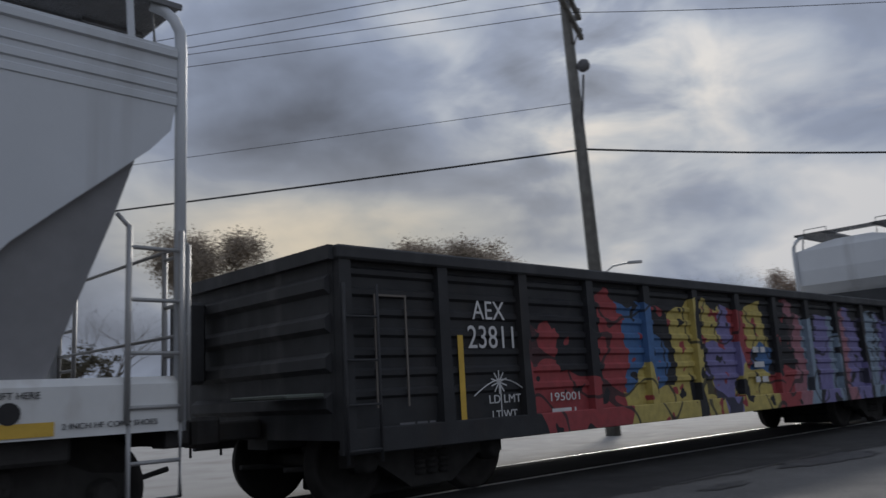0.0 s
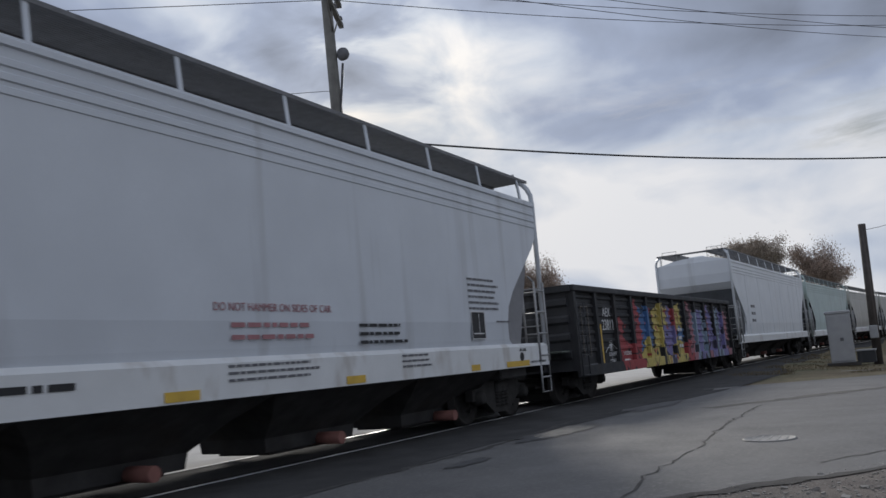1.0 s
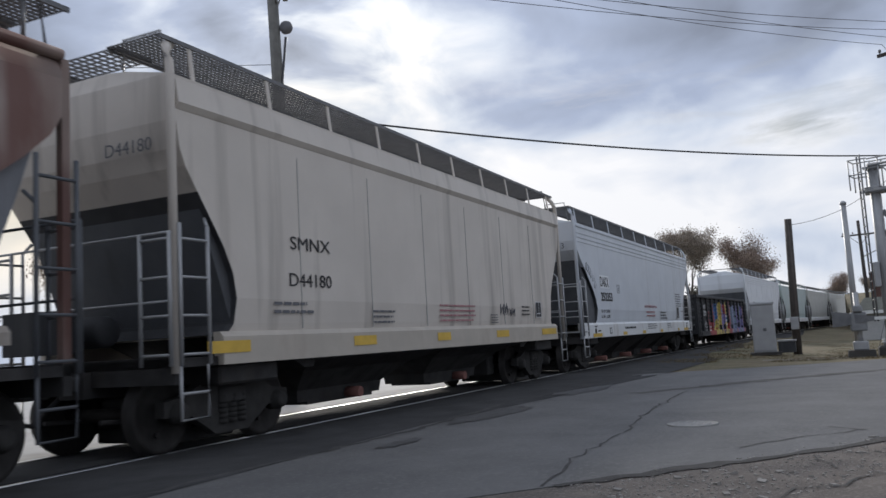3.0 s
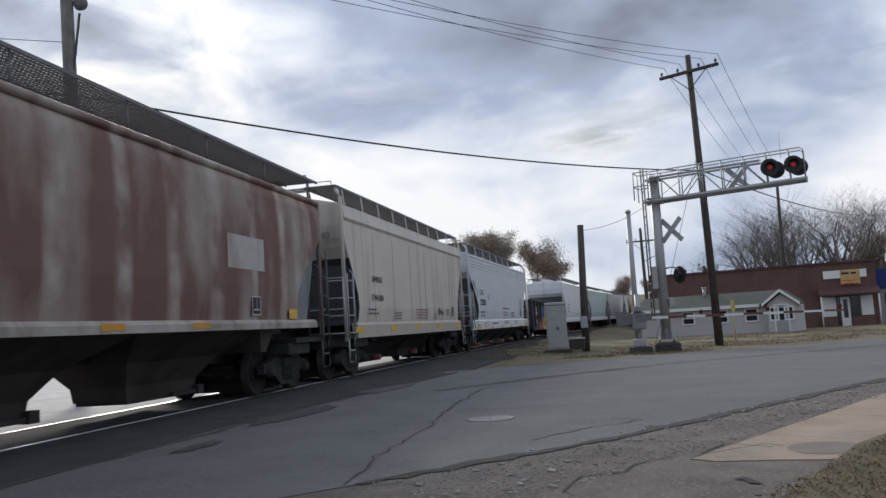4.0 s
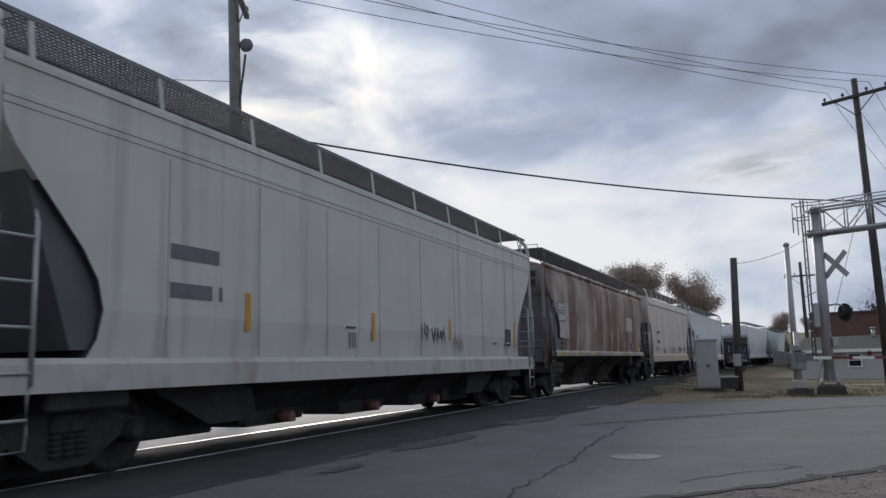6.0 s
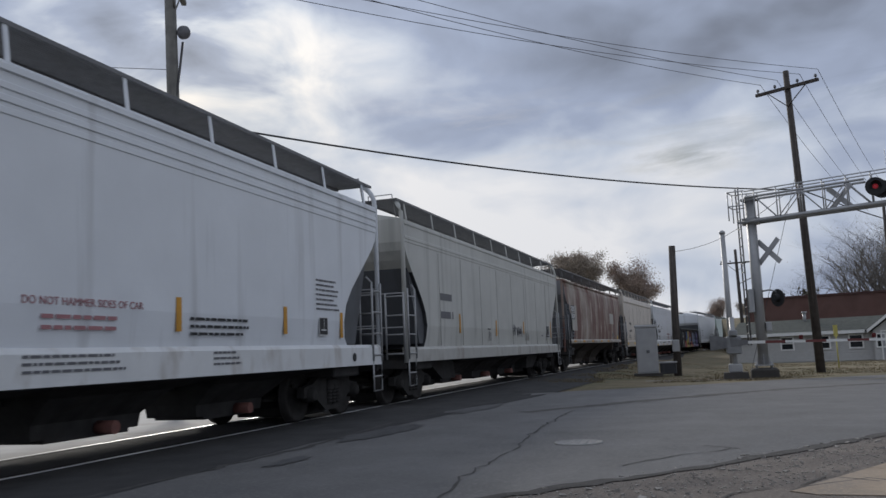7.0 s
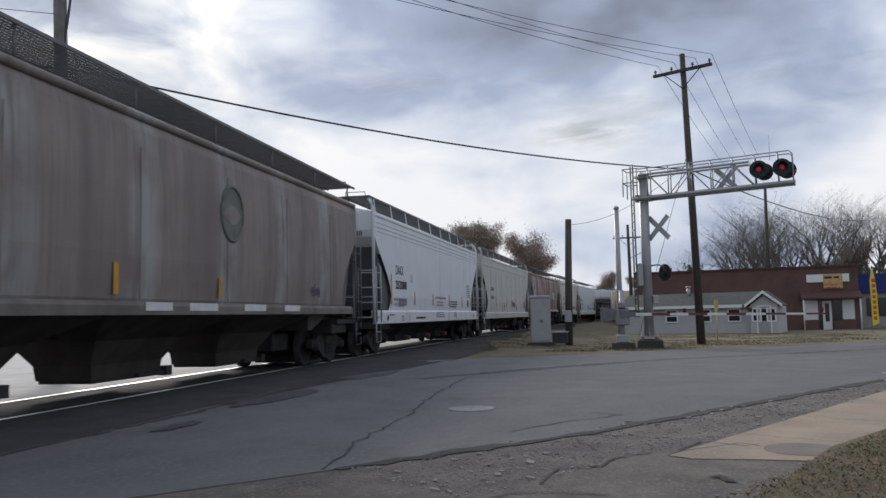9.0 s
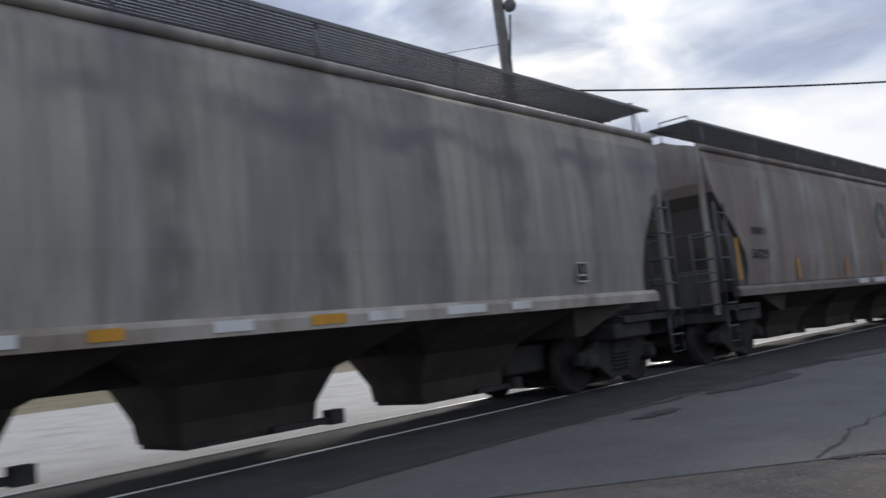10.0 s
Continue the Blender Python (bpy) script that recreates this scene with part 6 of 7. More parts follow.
def build_house():
    """A low sided house: long wall seen from the street, gabled porch at its near end."""
    A, B = Vector((62.2, -1.84, 0)), Vector((59.0, -12.05, 0))
    d = (B - A).normalized()
    L = (B - A).length
    m = Matrix(((d.x, -d.y, 0, A.x), (d.y, d.x, 0, A.y), (0, 0, 1, -0.72), (0, 0, 0, 1)))   # x along the wall, +y away from the street
    if (m @ Vector((0, 1, 0))).x < A.x:
        m = m @ Matrix.Diagonal((1, -1, 1, 1))
    house = thing("house", m.copy() if m.determinant() > 0 else Matrix.Identity(4), "low grey sided house with white trim and a gabled porch", "house")
    if m.determinant() < 0:
        raise ValueError("mirrored")
    bm = bmesh.new()
    box(bm, 0, 0, 0, L, 5.0, 2.05)
    wall = part("wall", bm, M_SIDING, house)
    for k in range(12):
        bm = bmesh.new()
        z = 0.05 + k * 0.165
        loft(bm, [[(x, -0.055, z), (x, 0.0, z), (x, 0.0, z + 0.165), (x, -0.008, z + 0.165)] for x in (0.0, L)])
        part("siding_board", bm, M_SIDING, wall)
    bm = bmesh.new()
    prof = [(-0.35, 2.0), (2.5, 2.95), (5.35, 2.0), (5.35, 2.12), (2.5, 3.08), (-0.35, 2.12)]
    loft(bm, [[(x, y, z) for y, z in prof] for x in (-0.3, L - 1.0)])
    part("roof", bm, M_SHINGLE, house)
    bm = bmesh.new()
    box(bm, -0.3, -0.39, 1.95, L - 2.3, -0.352, 2.16)
    part("fascia", bm, M_TRIM, house)
    for x in (L - 7.2, L - 4.9, L - 2.9):
        window_unit(house, pose(x, -0.04, 0.95), 0.9, 0.95)
    # porch gable
    x0, x1, yf = L - 1.75, L + 0.02, -0.75
    bm = bmesh.new()
    loft(bm, [[(x0, y, 0), (x1, y, 0), (x1, y, 2.1), ((x0 + x1) / 2, y, 2.75), (x0, y, 2.1)] for y in (yf, -0.002)])
    porch = part("porch", bm, M_SIDING, house)
    for k in range(12):
        bm = bmesh.new()
        z = 0.05 + k * 0.165
        loft(bm, [[(x, yf - 0.05, z), (x, yf, z), (x, yf, z + 0.165), (x, yf - 0.006, z + 0.165)] for x in (x0, x1)])
        part("siding_board", bm, M_SIDING, porch)
    xm = (x0 + x1) / 2
    bm = bmesh.new()
    loft(bm, [[(x0 - 0.3, y, 1.98), (xm, y, 2.92), (x1 + 0.3, y, 1.98), (x1 + 0.3, y, 2.1), (xm, y, 3.05), (x0 - 0.3, y, 2.1)] for y in (yf - 0.3, 2.4)])
    part("porch_roof", bm, M_SHINGLE, house)
    for s in (-1, 1):
        bm = bmesh.new()
        xe = x0 - 0.32 if s < 0 else x1 + 0.32
        loft(bm, [[(xe, y, 1.93), (xm, y, 2.86), (xm, y, 3.07), (xe, y, 2.13)] for y in (yf - 0.34, yf - 0.302)])
        part("barge_board", bm, M_TRIM, house)
    window_unit(house, pose(x0 + 0.42, yf - 0.03, 0.95), 0.62, 0.95)
    window_unit(house, pose(x1 - 0.42, yf - 0.03, 0.95), 0.62, 0.95)
    bm = bmesh.new()
    for a in ((-0.48, -0.40, 2.06), (0.40, 0.48, 2.06)):
        box(bm, xm + a[0], yf - 0.085, 0, xm + a[1], yf - 0.052, a[2])
    box(bm, xm - 0.40, yf - 0.085, 1.98, xm + 0.40, yf - 0.052, 2.06)
    part("door_frame", bm, M_TRIM, house)
    bm = bmesh.new()
    box(bm, xm - 0.39, yf - 0.075, 0.02, xm + 0.39, yf - 0.053, 1.97)
    door = part("door", bm, M_SILVER, house, "grey panelled door")
    bm = bmesh.new()
    box(bm, xm - 0.22, yf - 0.084, 1.0, xm + 0.22, yf - 0.076, 1.8)
    part("pane", bm, M_GLASSD, door)
    # roof vents
    bm = bmesh.new()
    tube(bm, [(L - 6.4, 2.2, 2.8), (L - 6.4, 2.2, 3.5)], 0.12, 10)
    tube(bm, [(L - 6.4, 2.2, 3.5), (L - 6.4, 2.2, 3.62)], 0.18, 10)
    part("vent_pipe", bm, M_SILVER, house)


def build_shops():
    """Long brick building; its street front carries a shop with a shed roof and a sign."""
    C = Vector((72.1, -16.7, -0.85))            # street corner of the brick front
    back = Vector((73.9, -4.5, 0)) - Vector((72.1, -16.7, 0))
    d = back.normalized()
    m = Matrix(((d.y, d.x, 0, C.x), (-d.x, d.y, 0, C.y), (0, 0, 1, C.z), (0, 0, 0, 1)))     # +y along the side wall, -y the street end, +x away
    b = thing("brick_building", m, "long dark red brick building with a corner shop", "building")
    H = 5.25
    bm = bmesh.new()
    box(bm, 0, -4.15, 0, 9, 13.6, H)
    wall = part("wall", bm, M_BRICK, b)
    bm = bmesh.new()
    box(bm, -0.12, -4.27, H, 9.1, 13.7, H + 0.14)
    part("coping", bm, M_MAROON, b)
    # corner shop front: towards -x
    for (y0, y1, z0, z1, mt, nm) in ((-0.35, 0.95, 0.95, 2.55, M_TRIM, "white_panel"), (-3.55, -2.5, 0.95, 2.55, M_TRIM, "white_panel"), (-1.55, -0.75, 0.1, 2.5, M_TRIM, "door"),
                                     (-2.4, -1.65, 0.9, 2.55, M_GLASSD, "shop_window"), (-0.72, -0.4, 0.3, 2.5, M_GLASSD, "shop_window")):
        bm = bmesh.new()
        y0, y1 = 0.85 * y0 - 0.75, 0.85 * y1 - 0.75
        box(bm, -0.05, y0, z0, -0.002, y1, z1)
        q = part(nm, bm, mt, b)
        if nm == "door":
            bm = bmesh.new()
            box(bm, -0.07, y0 + 0.18, 0.8, -0.052, y1 - 0.18, 2.3)
            part("pane", bm, M_GLASSD, q)
    for y0, y1 in ((-1.05, 0.1), (-3.8, -2.15)):
        bm = bmesh.new()
        box(bm, -0.35, y0, 0.0, -0.004, y1, 0.85, bev=0.03)
        part("planter", bm, M_BRICK, b)
    bm = bmesh.new()
    loft(bm, [[(-1.1, y, 2.62), (-1.1, y, 2.74), (-0.004, y, 3.28), (-0.004, y, 3.16)] for y in (-4.25, 0.25)])
    part("shed_roof", bm, M_MAROON, b)
    for y in (-4.1, 0.1):
        bar("porch_post", (-1.0, y, 0), (-1.0, y, 2.66), 0.05, M_TRIM, b, 8)
    sg = thing("shop_sign", m @ pose(-0.06, -2.0, 4.35, 0, 0, -90), "white sign board with a red and yellow poster", "sign")
    bm = bmesh.new()
    box(bm, -1.7, -0.06, -0.32, 1.5, -0.005, 0.32)
    part("board", bm, M_TRIM, sg)
    bm = bmesh.new()
    box(bm, -0.45, -0.10, -0.85, 1.0, -0.062, 0.3)
    poster = part("poster", bm, M_POSTER, sg, "red and yellow poster")
    bars(sg, -0.35, -0.104, -0.05, 1.25, 1, 0.3, M_INK, seed=81)
    bars(sg, -0.35, -0.104, -0.6, 1.25, 2, 0.16, M_SIGNR, seed=82)
    # pale shop beyond with a blue awning
    s2 = thing("pale_shop", pose(77.0, -21.5, -0.85, 0, 0, -12), "pale block shop with a blue awning", "building")
    bm = bmesh.new()
    box(bm, 0, -14, 0, 8, 0, 4.2)
    part("wall", bm, M_CONC, s2)
    bm = bmesh.new()
    box(bm, -0.25, -14, 3.1, -0.004, -0.2, 4.75)
    part("awning", bm, M_BLUE, s2)
    for y in (-2.6, -6.0, -9.5):
        bm = bmesh.new()
        box(bm, -0.04, y - 1.2, 1.1, -0.004, y + 1.2, 2.7)
        part("shop_window", bm, M_GLASSD, s2)
    # feather banner
    fl = thing("feather_banner", pose(52.6, -16.25, -0.55), "tall yellow feather banner with red print", "banner")
    bm = bmesh.new()
    tube(bm, [(0, 0.3, 0), (0, 0.3, 3.2), (0, 0.2, 3.7), (0, 0.05, 3.9)], 0.02, 6)
    part("shaft", bm, M_SILVER, fl)
    bm = bmesh.new()
    prof = [(0.28, 0.5), (-0.08, 0.65), (-0.06, 2.4), (0.02, 3.4), (0.12, 3.88), (0.22, 3.7), (0.28, 3.2)]
    loft(bm, [[(x, y, z) for y, z in prof] for x in (-0.006, 0.006)])
    part("cloth", bm, M_SIGNY, fl)
    bm = bmesh.new()
    for k in range(8):
        box(bm, -0.012, 0.02, 0.85 + k * 0.32, -0.0065, 0.2, 1.05 + k * 0.32)
    part("print", bm, M_SIGNR, fl)


# ---- trees ----
def tree_thing(name, seed, height, spread, leaf_mt, leaves, label, levels=4, leaf=0.16, girth=0.022, rise=0.12):
    """Tapered trunk, forking limbs, and small leaves in clumps at the twigs."""
    rnd = random.Random(seed)
    t = thing(name, Matrix.Identity(4), label, "tree")
    bm = bmesh.new()
    tips = []

    def grow(p, d, length, r, level):
        n = 3
        pts, rad = [p], [r]
        for k in range(n):
            d = (d + Vector((rnd.uniform(-1, 1), rnd.uniform(-1, 1), rnd.uniform(-0.4, 0.7))) * (0.16 if level else 0.05)).normalized()
            p = p + d * length / n
            pts.append(p)
            rad.append(r * (1 - 0.42 * (k + 1) / n))
        tube(bm, pts, rad, 7 if level < 2 else 4 if level < 3 else 3, cap=False)
        if level >= levels - 2:
            tips.extend(pts[1:])
        if level < levels:
            for k in range(rnd.choice((2, 3, 3)) + (level == 0) * 2):
                a = rnd.uniform(0, 2 * math.pi)
                side = Vector((math.cos(a), math.sin(a), 0)) * spread
                nd = (d * 0.75 + side * rnd.uniform(0.45, 0.95) + Vector((0, 0, rise))).normalized()
                start = pts[-1] if rnd.random() < 0.6 else pts[-2]
                grow(start, nd, length * rnd.uniform(0.6, 0.82), rad[-1] * 0.75, level + 1)

    grow(Vector((0, 0, -0.3)), Vector((0, 0, 1)), height * 0.30, height * girth, 0)
    k = height * 0.97 / max(p.z for p in tips)
    bmesh.ops.scale(bm, vec=(k, k, k), verts=bm.verts)
    tips = [p * k for p in tips]
    part("trunk", bm, M_BARK, t)
    if leaves:
        bm = bmesh.new()
        for k in range(leaves):
            c = rnd.choice(tips) + Vector((rnd.gauss(0, 1), rnd.gauss(0, 1), rnd.gauss(0, 0.8))) * height * 0.035
            s = leaf * rnd.uniform(0.6, 1.4)
            m = Matrix.Translation(c) @ Euler((rnd.uniform(0, 6), rnd.uniform(0, 6), rnd.uniform(0, 6))).to_matrix().to_4x4()
            bm.faces.new([bm.verts.new(m @ Vector(q)) for q in ((-s, 0, 0), (0, -s * 0.6, 0.02), (s, 0, 0), (0, s * 0.6, 0.03))])
        tagged(part("crown", bm, leaf_mt, t), kind="stuff")
    return t


def build_trees():
    kinds = [tree_thing("autumn_tree", 3, 15, 0.72, M_LEAF, 27000, "half-bare autumn tree with dry brown leaves", levels=5, leaf=0.085, rise=0.5),
             tree_thing("autumn_tree", 8, 14, 0.78, M_LEAF2, 24000, "half-bare autumn tree with russet leaves", levels=5, leaf=0.085, rise=0.45),
             tree_thing("bare_tree", 14, 14, 0.8, M_LEAF, 60, "leafless grey tree with fine branches", levels=6, leaf=0.05, girth=0.017, rise=0.04),
             tree_thing("bare_tree", 21, 13, 0.9, M_LEAF2, 50, "leafless spreading grey tree", levels=6, leaf=0.05, girth=0.017, rise=0.04),
             tree_thing("shrubby_tree", 27, 8, 1.2, M_LEAFG, 3000, "dull olive shrubby tree", leaf=0.18)]
    first = [True] * len(kinds)

    def put(k, x, y, h, turn, base=0.0):
        ref = (15, 14, 14, 13, 8)[k]
        m = pose(x, y, ground_z(x, y) + base, 0, 0, turn)
        s = h / ref
        if first[k]:
            first[k] = False
            kinds[k].matrix_basis = m @ Matrix.Diagonal((s, s, s, 1))
        else:
            o = copy_thing(kinds[k], m)
            o.scale = (s, s, s)

    for row in ((0, 33, 62, 16.0, 20), (0, 52, 54.5, 15.6, 140), (1, 49, 58, 15.2, 60), (1, 57, 50.5, 14.0, 210), (2, 79, 43, 14, 10), (2, 84, 40, 13.5, 100),
                (1, 92, 40, 13.4, 320), (0, 119, 17.5, 15.2, 70), (1, 120, 10.5, 13.6, 250), (1, 165, -2, 9.5, 30), (0, 172, -8, 8.6, 90),
                (4, 24, 68, 6.5, 0), (4, 40, 60, 6.0, 80), (4, 14, 72, 7.0, 160), (3, 10, 66, 11, 30), (4, 5, 60, 6.5, 200), (3, 26, 66, 11, 120), (4, -6, 62, 6, 30), (2, -14, 60, 12, 70),
                (4, 68, 48, 6.5, 40), (4, 100, 36, 7, 310), (4, 62, 50, 6, 10), (3, 70, 46, 9, 220), (3, 106, 34, 9, 60),
                (4, 140, 22, 8, 10), (4, 135, 26, 8, 130)):
        put(*row)
    # wooded slope behind the shops
    rnd = random.Random(77)
    for k in range(48):
        u = rnd.random()
        x, y = 88 + rnd.uniform(0, 24), -15 - 42 * u
        up = 0.5 + (x - 88) * 0.12
        kind = rnd.choice((2, 3, 2, 3, 2, 2, 4)) if u < 0.45 else rnd.choice((2, 3, 1, 1, 4))
        put(kind, x, y, rnd.uniform(9.5, 14.5) if kind != 4 else rnd.uniform(5, 8), rnd.uniform(0, 360), up)
    for k in range(14):
        put(rnd.choice((2, 3, 2)), rnd.uniform(87, 100), -10.5 - 14 * rnd.random(), rnd.uniform(9.5, 13.0), rnd.uniform(0, 360), 0.4)
    # brush and late-leaved trees along the foot of the slope
    for k in range(20):
        put(4, rnd.uniform(85.5, 95), -11 - 40 * k / 19 + rnd.uniform(-1.5, 1.5), rnd.uniform(4.0, 7.0), rnd.uniform(0, 360), 0.2)
    for row in ((1, 95, -27.5, 9.0, 40), (0, 99, -35, 11.5, 120), (1, 97, -41, 11.5, 200), (0, 103, -46, 12, 310)):
        put(*row, 0.6)
    put(2, 87.5, -22.5, 16.2, 45, 0.2)
    put(3, 88.5, -14.0, 12.0, 145, 0.2)
    put(2, 90.5, -17.5, 13.5, 215, 0.2)
    bm = bmesh.new()
    rings = []
    for i in range(25):
        y = -2 - 60 * i / 24
        rings.append([(84, y, -2.0), (88, y, 0.2 + 0.4 * noise.noise((0, y * 0.1, 0))), (100, y, 2.0), (120, y, 4.2 + noise.noise((5, y * 0.1, 0))), (122, y, -2.0)])
    loft(bm, rings)
    tagged(part("wooded_slope", bm, M_GROUND), "leaf-covered slope under the bare trees", "slope", kind="structure")


# ---- small things on the ground ----
def build_ground_details():
    mh = thing("manhole_cover", pose(9.78, 1.54, ground_z(9.78, 1.54) + 0.03), "round iron manhole cover set in the asphalt", "manhole cover")
    bm = bmesh.new()
    lathe(bm, [(-0.02, 0.285), (0.012, 0.285), (0.014, 0.27), (0.008, 0.262), (0.008, 0.02)], "z", (0, 0, 0), 28)
    part("rim", bm, M_IRON, mh)
    bm = bmesh.new()
    for k in range(5):
        y = -0.18 + 0.09 * k
        w = math.sqrt(0.25 ** 2 - y * y)
        box(bm, -w, y - 0.012, 0.006, w, y + 0.012, 0.011)
    part("tread", bm, M_IRON, mh)
    # sidewalk slabs, the last one cracked off
    d = Vector((10.9, -3.1, 0)) - Vector((6.9, -0.62, 0))
    d.normalize()
    n = Vector((-d.y, d.x, 0)) * -1
    o = Vector((6.54, -0.42, 0))
    walk_root = thing("sidewalk", Matrix.Identity(4), "tan concrete sidewalk slabs, the end one cracked", "sidewalk", kind="structure")
    for k in range(9):
        a0, a1 = k * 1.5 + 0.004, k * 1.5 + 1.496
        w = 1.35
        quad = [o + d * a0, o + d * a1, o + d * a1 + n * w, o + d * a0 + n * w]
        if k == 0:
            quad = [o + d * 0.12, o + d * a1, o + d * a1 + n * w, o + d * 0.75 + n * w, o + d * 0.52 + n * 1.0, o + d * 0.34 + n * 0.62, o + d * 0.10 + n * 0.22]
        bm = bmesh.new()
        loft(bm, [[(p.x, p.y, ground_z(p.x, p.y) - 0.05) for p in quad], [(p.x, p.y, ground_z(p.x, p.y) + 0.034) for p in quad]])
        part("slab", bm, M_WALK, walk_root)
    ut = thing("sidewalk_patch", pose(*(o + d * 0.96 + n * 0.72).xy, ground_z(8, -1.5) + 0.0345, 0, 0, math.degrees(math.atan2(d.y, d.x))), "oval grey concrete patch in the sidewalk", "patch", kind="structure")
    bm = bmesh.new()
    bm.faces.new([bm.verts.new((0.31 * math.cos(a), 0.28 * math.sin(a), 0.002)) for a in (2 * math.pi * k / 28 for k in range(28))])
    part("patch", bm, M_DULLPATCH, ut)
    # lawn with leaf litter beside the sidewalk
    strip("lawn", [(3.8, -8.0), (8.0, -8.0), (20.0, -16.0)], [(4.4, -0.55), (6.9, -1.75), (19.5, -10.8)], 0.075, M_LAWN, "dry lawn strewn with brown leaves", "lawn", thick=0.08)
    rnd = random.Random(12)

    def on_lawn(x, y):
        # right of the sidewalk's inner edge
        rel = Vector((x, y, 0)) - (o + n * 1.05)
        return rel.dot(n) > 0 and 3.9 < x < 15 and y > -9

    bm, green = bmesh.new(), bmesh.new()
    made = 0
    while made < 45000:
        x, y = rnd.uniform(3.9, 13), rnd.uniform(-8, -0.8)
        if not on_lawn(x, y):
            continue
        made += 1
        z = ground_z(x, y) + 0.08
        hgt, a = rnd.uniform(0.004, 0.026), rnd.uniform(0, 6.3)
        c, s = math.cos(a) * 0.004, math.sin(a) * 0.004
        lean = (rnd.uniform(-0.05, 0.05), rnd.uniform(-0.05, 0.05))
        blades = green if noise.noise((x * 1.6, y * 1.6, 8.8)) + rnd.uniform(-0.3, 0.3) > 0.05 else bm
        blades.faces.new([blades.verts.new(q) for q in ((x - c, y - s, z - 0.01), (x + c, y + s, z - 0.01), (x + lean[0], y + lean[1], z + hgt))])
    tagged(part("green_grass", green, M_GREENGRASS), "short dull green grass of the lawn", "grass", kind="stuff")
    tagged(part("grass", bm, M_DRYGRASS), "dry tufted grass of the lawn", "grass", kind="stuff")
    for mt, label, cnt in ((M_LITTER, "fallen brown leaves on the lawn", 13000), (M_LEAFT, "fallen tan leaves on the lawn", 9000)):
        bm = bmesh.new()
        made = 0
        while made < cnt:
            x, y = rnd.uniform(3.9, 13), rnd.uniform(-8, -0.5)
            if not on_lawn(x, y):
                continue
            made += 1
            z = ground_z(x, y) + (rnd.uniform(0.08, 0.10) if on_lawn(x, y) else 0.065)
            sc = rnd.uniform(0.008, 0.022)
            m = Matrix.Translation((x, y, z)) @ Euler((rnd.gauss(0, 0.5), rnd.gauss(0, 0.5), rnd.uniform(0, 6))).to_matrix().to_4x4()
            bm.faces.new([bm.verts.new(m @ Vector(q)) for q in ((-sc, 0, 0), (-0.2 * sc, -sc * 0.5, 0.3 * sc), (sc, 0, 0.1 * sc), (0.1 * sc, sc * 0.55, 0.25 * sc))])
        tagged(part("fallen_leaves", bm, mt), label, "leaves", kind="stuff")
    # rough dry grass about the signals
    bm = bmesh.new()
    for k in range(42000):
        x = 27 + 30 * rnd.random() ** 1.5
        y = rnd.uniform(-14, 6.5)
        edge = 22.2 + (3.0 - y) * 0.93 if y < 3 else 22.2 - (y - 3) * 0.85
        if x < edge + 0.9 + 0.8 * noise.noise((y * 0.6, 0, 7)) or noise.noise((x * 0.45, y * 0.45, 4.4)) < -0.12:
            continue
        z = ground_z(x, y)
        hgt, a = rnd.uniform(0.02, 0.07), rnd.uniform(0, 6.3)
        c, s = math.cos(a) * 0.013, math.sin(a) * 0.013
        bm.faces.new([bm.verts.new(q) for q in ((x - c, y - s, z - 0.01), (x + c, y + s, z - 0.01), (x + rnd.uniform(-0.05, 0.05), y + rnd.uniform(-0.05, 0.05), z + hgt))])
    tagged(part("rough_grass", bm, M_DRYGRASS), "rough dry grass round the crossing signals", "grass", kind="stuff")
    # asphalt chips and stones on the shoulder
    bm = bmesh.new()
    for k in range(2600):
        u, w = rnd.random() ** 1.2, rnd.random()
        a = Vector((5.0, 0.9, 0)).lerp(Vector((14.5, -6.0, 0)), u)
        b = Vector((6.0, 1.9, 0)).lerp(Vector((14.5, -5.0, 0)), u)
        p = a.lerp(b, w)
        s = rnd.uniform(0.003, 0.011) * (2.6 if rnd.random() < 0.05 else 1)
        z = ground_z(p.x, p.y) + 0.028
        box(bm, -s, -s * rnd.uniform(0.5, 1), -0.3 * s, s, s * rnd.uniform(0.5, 1), 0.5 * s, pose(p.x, p.y, z, rnd.uniform(-15, 15), rnd.uniform(-15, 15), rnd.uniform(0, 180)))
    tagged(part("gravel", bm, M_GRIT), "pale stones and asphalt chips on the shoulder", "gravel", kind="stuff")
    # cracks and seams in the asphalt
    def crack(pts, w, label, mt=M_CRACK, seed=1):
        r2, bmc = random.Random(seed), bmesh.new()
        dense = []
        for a, b in zip(pts, pts[1:]):
            nseg = max(2, int(math.dist(a, b) / 0.18))
            for i in range(nseg):
                p = Vector(a).lerp(Vector(b), i / nseg)
                dense.append(p + Vector((r2.gauss(0, 0.025), r2.gauss(0, 0.025))))
        prev = None
        for i, p in enumerate(dense):
            q = dense[min(i + 1, len(dense) - 1)] - dense[max(i - 1, 0)]
            nn = Vector((-q.y, q.x)).normalized() * w * r2.uniform(0.35, 1.1)
            z = ground_z(p.x, p.y) + 0.0345
            cur = [bmc.verts.new((p.x + nn.x, p.y + nn.y, z)), bmc.verts.new((p.x - nn.x, p.y - nn.y, z))]
            if prev:
                bmc.faces.new((prev[0], prev[1], cur[1], cur[0]))
            prev = cur
        tagged(part("road_crack", bmc, mt), label, "crack", kind="structure")

    crack([(4.0, 5.35), (6.46, 5.2), (9.4, 4.95), (13.2, 5.1)], 0.055, "ragged dark seam along the crossing's edge", seed=2)
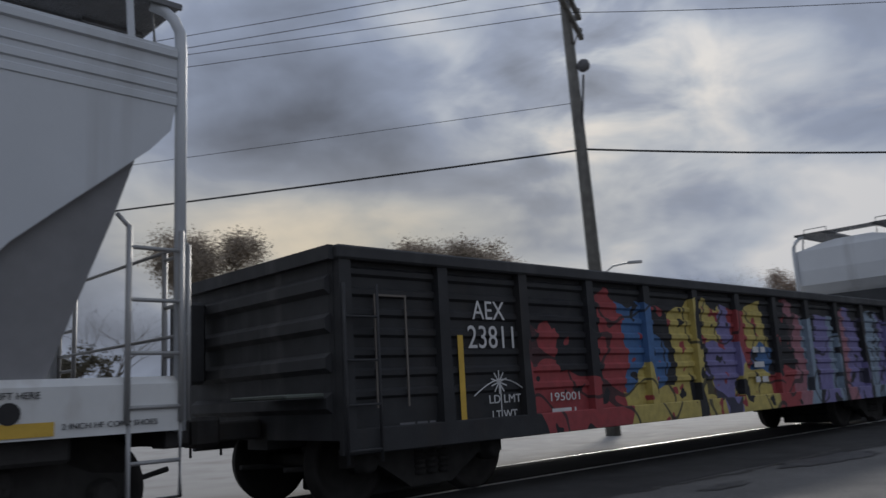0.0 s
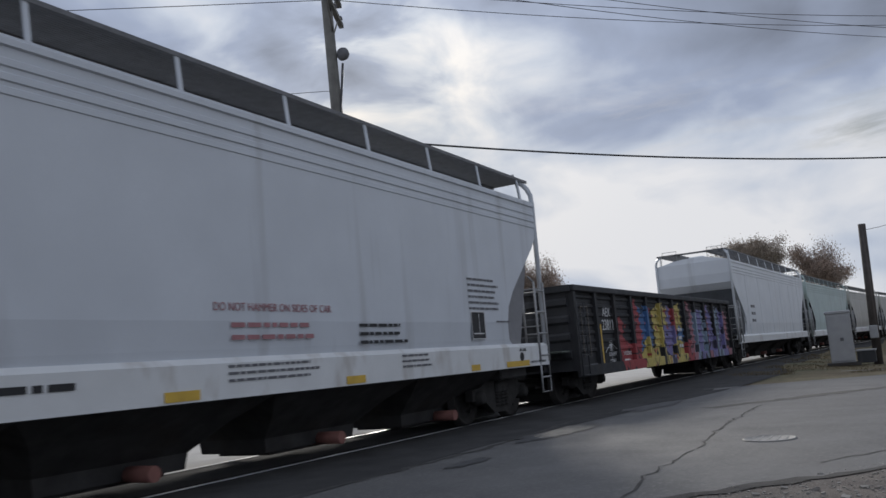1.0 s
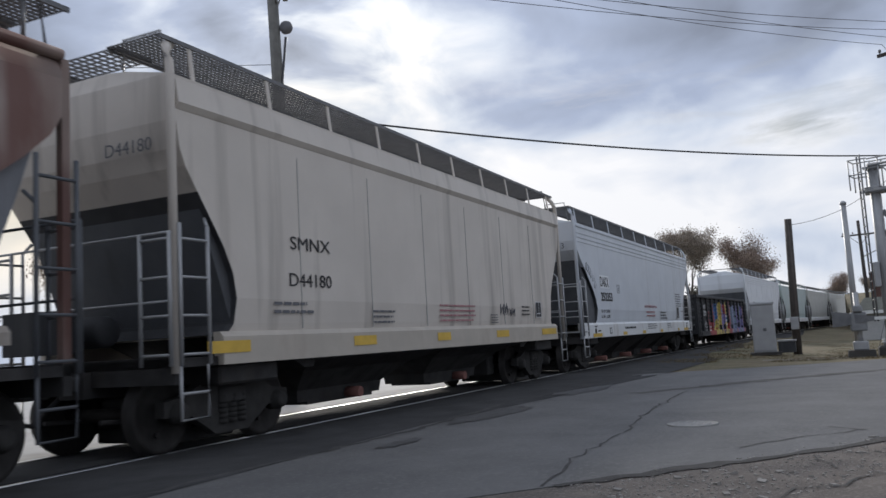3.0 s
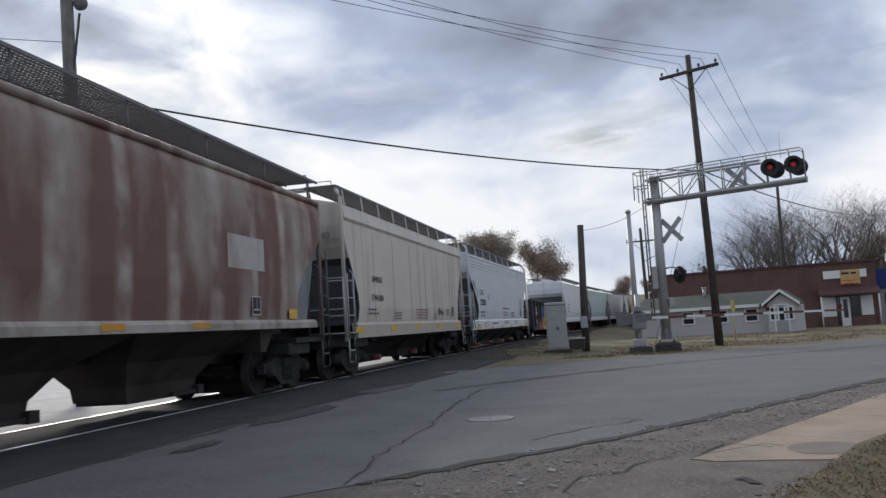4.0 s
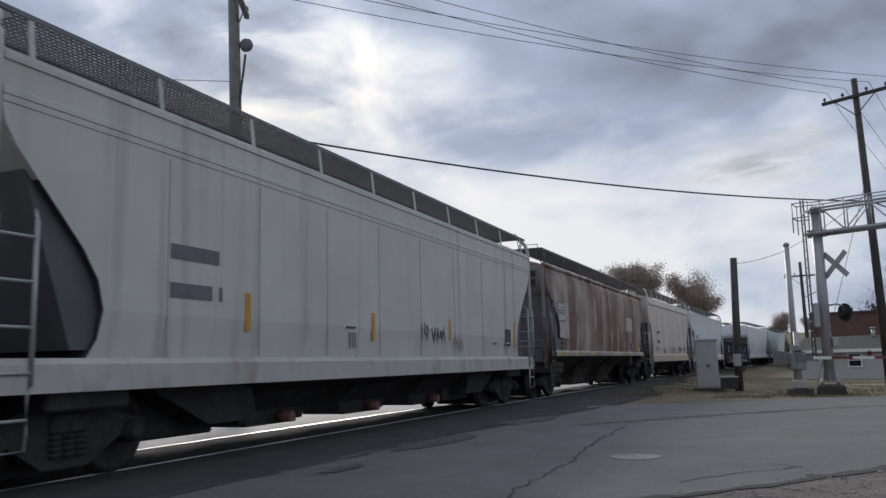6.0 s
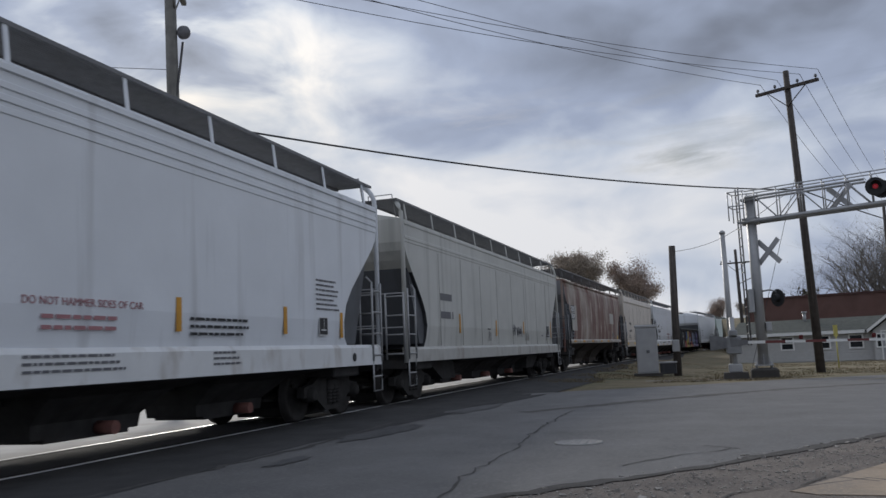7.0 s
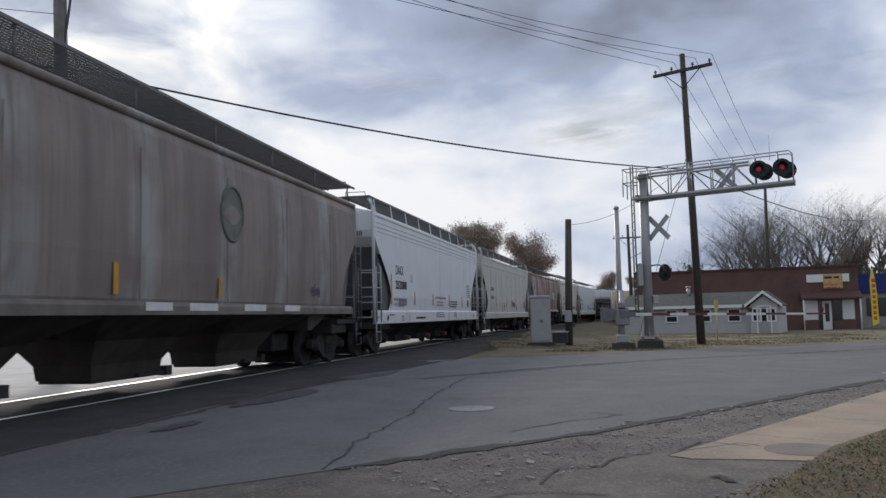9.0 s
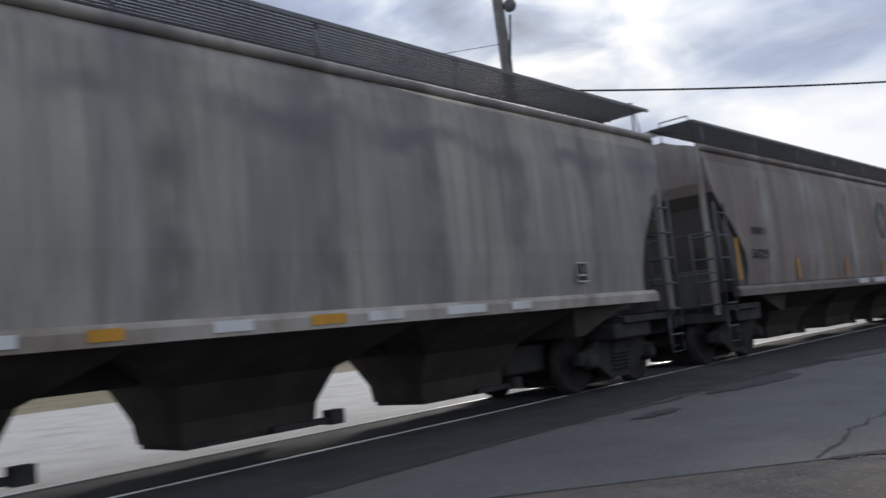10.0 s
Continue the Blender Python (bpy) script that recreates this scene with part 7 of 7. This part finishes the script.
    crack([(13.0, 5.1), (18.5, 4.6), (23, 3.0)], 0.03, "dark seam at the crossing's edge", seed=3)
    crack([(5.9, 2.05), (7.4, 2.2), (9.1, 2.2)], 0.016, "crack across the asphalt", seed=4)
    crack([(9.1, 2.2), (11.5, 2.35), (14.8, 2.4)], 0.02, "crack across the asphalt", seed=5)
    crack([(7.9, 0.9), (8.6, 0.4), (9.3, -0.3)], 0.012, "thin crack in the asphalt", seed=6)
    crack([(14.5, 3.2), (17.0, 1.2), (20.0, -1.5), (24, -6.5), (29, -12.5)], 0.24, "dusty worn wheel line on the road", M_TRACKDUST, seed=7)
    for (x, y, rx, ry, a, sd) in ((11.3, 4.6, 1.3, 0.32, -6, 1), (8.2, 4.5, 0.5, 0.12, 0, 3), (15.5, 4.4, 1.4, 0.3, -8, 5)):
        bm = bmesh.new()
        pts = []
        for k in range(72):
            t = 2 * math.pi * k / 72
            r = 0.9 + 0.5 * noise.noise((math.cos(t) * 1.6, math.sin(t) * 1.6, sd)) + 0.35 * noise.noise((math.cos(t) * 5, math.sin(t) * 5, sd + 9))
            v = Matrix.Rotation(radians(a), 2) @ Vector((rx * r * math.cos(t), ry * r * math.sin(t)))
            pts.append(bm.verts.new((x + v.x, y + v.y, ground_z(x + v.x, y + v.y) + 0.040)))
        bm.faces.new(pts)
        tagged(part("oil_stain", bm, M_DAMP), "dark damp stain on the asphalt", "stain", kind="structure")
    crack([(14.8, -4.6), (21, -9.7), (30, -17)], 0.05, "pale gritty edge of the road", M_CONC, seed=9)
    crack([(5.95, 1.95), (7.55, 0.38), (8.92, -0.70), (13.4, -4.1), (24, -12.9)], 0.10, "dark crumbled edge of the asphalt", M_EDGE, seed=11)
    for k, pts in enumerate((((5.56, 0.41), (6.01, 0.34), (6.14, 0.04), (6.66, -0.18), (6.86, -0.53)), ((5.06, 0.69), (5.29, 0.39), (5.24, 0.11), (5.13, -0.09)),
                             ((7.51, 0.24), (6.65, 0.03)), ((6.62, -0.50), (7.05, -0.78), (7.25, -1.12), (7.12, -1.45)), ((5.56, 0.41), (5.28, 0.3)), ((6.87, -0.6), (7.33, -0.81), (7.25, -1.03), (6.9, -1.31)))):
        crack(pts, 0.013, "crooked crack in the broken paving beside the road", M_CRACK, seed=40 + k)
    crack([(5.87, -0.72), (5.75, -0.80), (5.61, -0.88)], 0.07, "dark damp spot in the broken paving", M_DARKASPH, seed=50)
    crack([(9.44, 0.1), (9.0, -0.43)], 0.012, "thin crack in the asphalt", seed=51)
    crack([(24.2, -3.7), (28.3, -6.4), (33.7, -10.5), (40, -15.6)], 0.06, "faded yellow line on the road", M_FADEY, seed=52)


M_DULLPATCH = material("grey_brown_patch", (0.175, 0.148, 0.124), 0.9, var=0.2, scale=4, fine=40, bump=0.3)
M_GRIT = material("grey_stone_chips", (0.29, 0.27, 0.245), 0.9, var=0.4, scale=6, bump=0.2)
M_EDGE = material("dirty_asphalt_edge", (0.048, 0.044, 0.041), 0.9, var=0.3, scale=4, fine=60, bump=0.5)
M_DRYGRASS = material("dry_grass_blades", (0.15, 0.115, 0.058), 0.9, var=0.45, scale=2.0, bump=0)
M_GREENGRASS = material("dull_green_grass_blades", (0.085, 0.09, 0.035), 0.9, var=0.45, scale=2.0, bump=0)
M_LITTER = material("brown_fallen_leaves", (0.18, 0.12, 0.075), 0.85, var=0.45, scale=3.0, bump=0)
M_LAWN = material("worn_lawn_earth", (0.125, 0.10, 0.056), 0.95, var=0.4, scale=2.0, fine=50, bump=0.8, dirt=(0.05, 0.052, 0.025), dirt_amount=0.5, dirt_scale=(1.2, 1.2, 1.2))
M_LEAFT = material("tan_fallen_leaves", (0.29, 0.19, 0.10), 0.85, var=0.4, scale=3.0, bump=0)
M_TRACKDUST = material("dusty_wheel_track", (0.078, 0.072, 0.066), 0.85, var=0.35, scale=3, fine=60, bump=0.3)
M_DAMP = material("damp_asphalt", (0.055, 0.054, 0.054), 0.55, var=0.3, scale=3, fine=60, bump=0.2)

build_track()
build_train()
laid = set(scene.objects)
build_ground()
build_roads()
build_poles()
build_signals()
build_house()
build_shops()
build_trees()
build_ground_details()


# turn all that was laid out beside the track into the track's axes
for ob in list(scene.objects):
    if ob.parent is None and ob not in laid:
        ob.matrix_basis = SITE @ ob.matrix_basis


def motions():
    times = [i * 0.25 for i in range(41)]
    for car, mid, arm in TRAIN:
        walk(car, [(t, car_pose(mid + travelled(t), arm)) for t in times])
    # the wheels roll without slipping, 48 degrees or so in each thirtieth of a second
    rolled = [(i / 30.0, math.degrees(travelled(i / 30.0) / 0.46)) for i in range(301)]
    for wheel, x in WHEELS:
        walk(wheel, [(t, pose(x, 0, 0.46, 0, a % 360.0, 0)) for t, a in rolled])


motions()
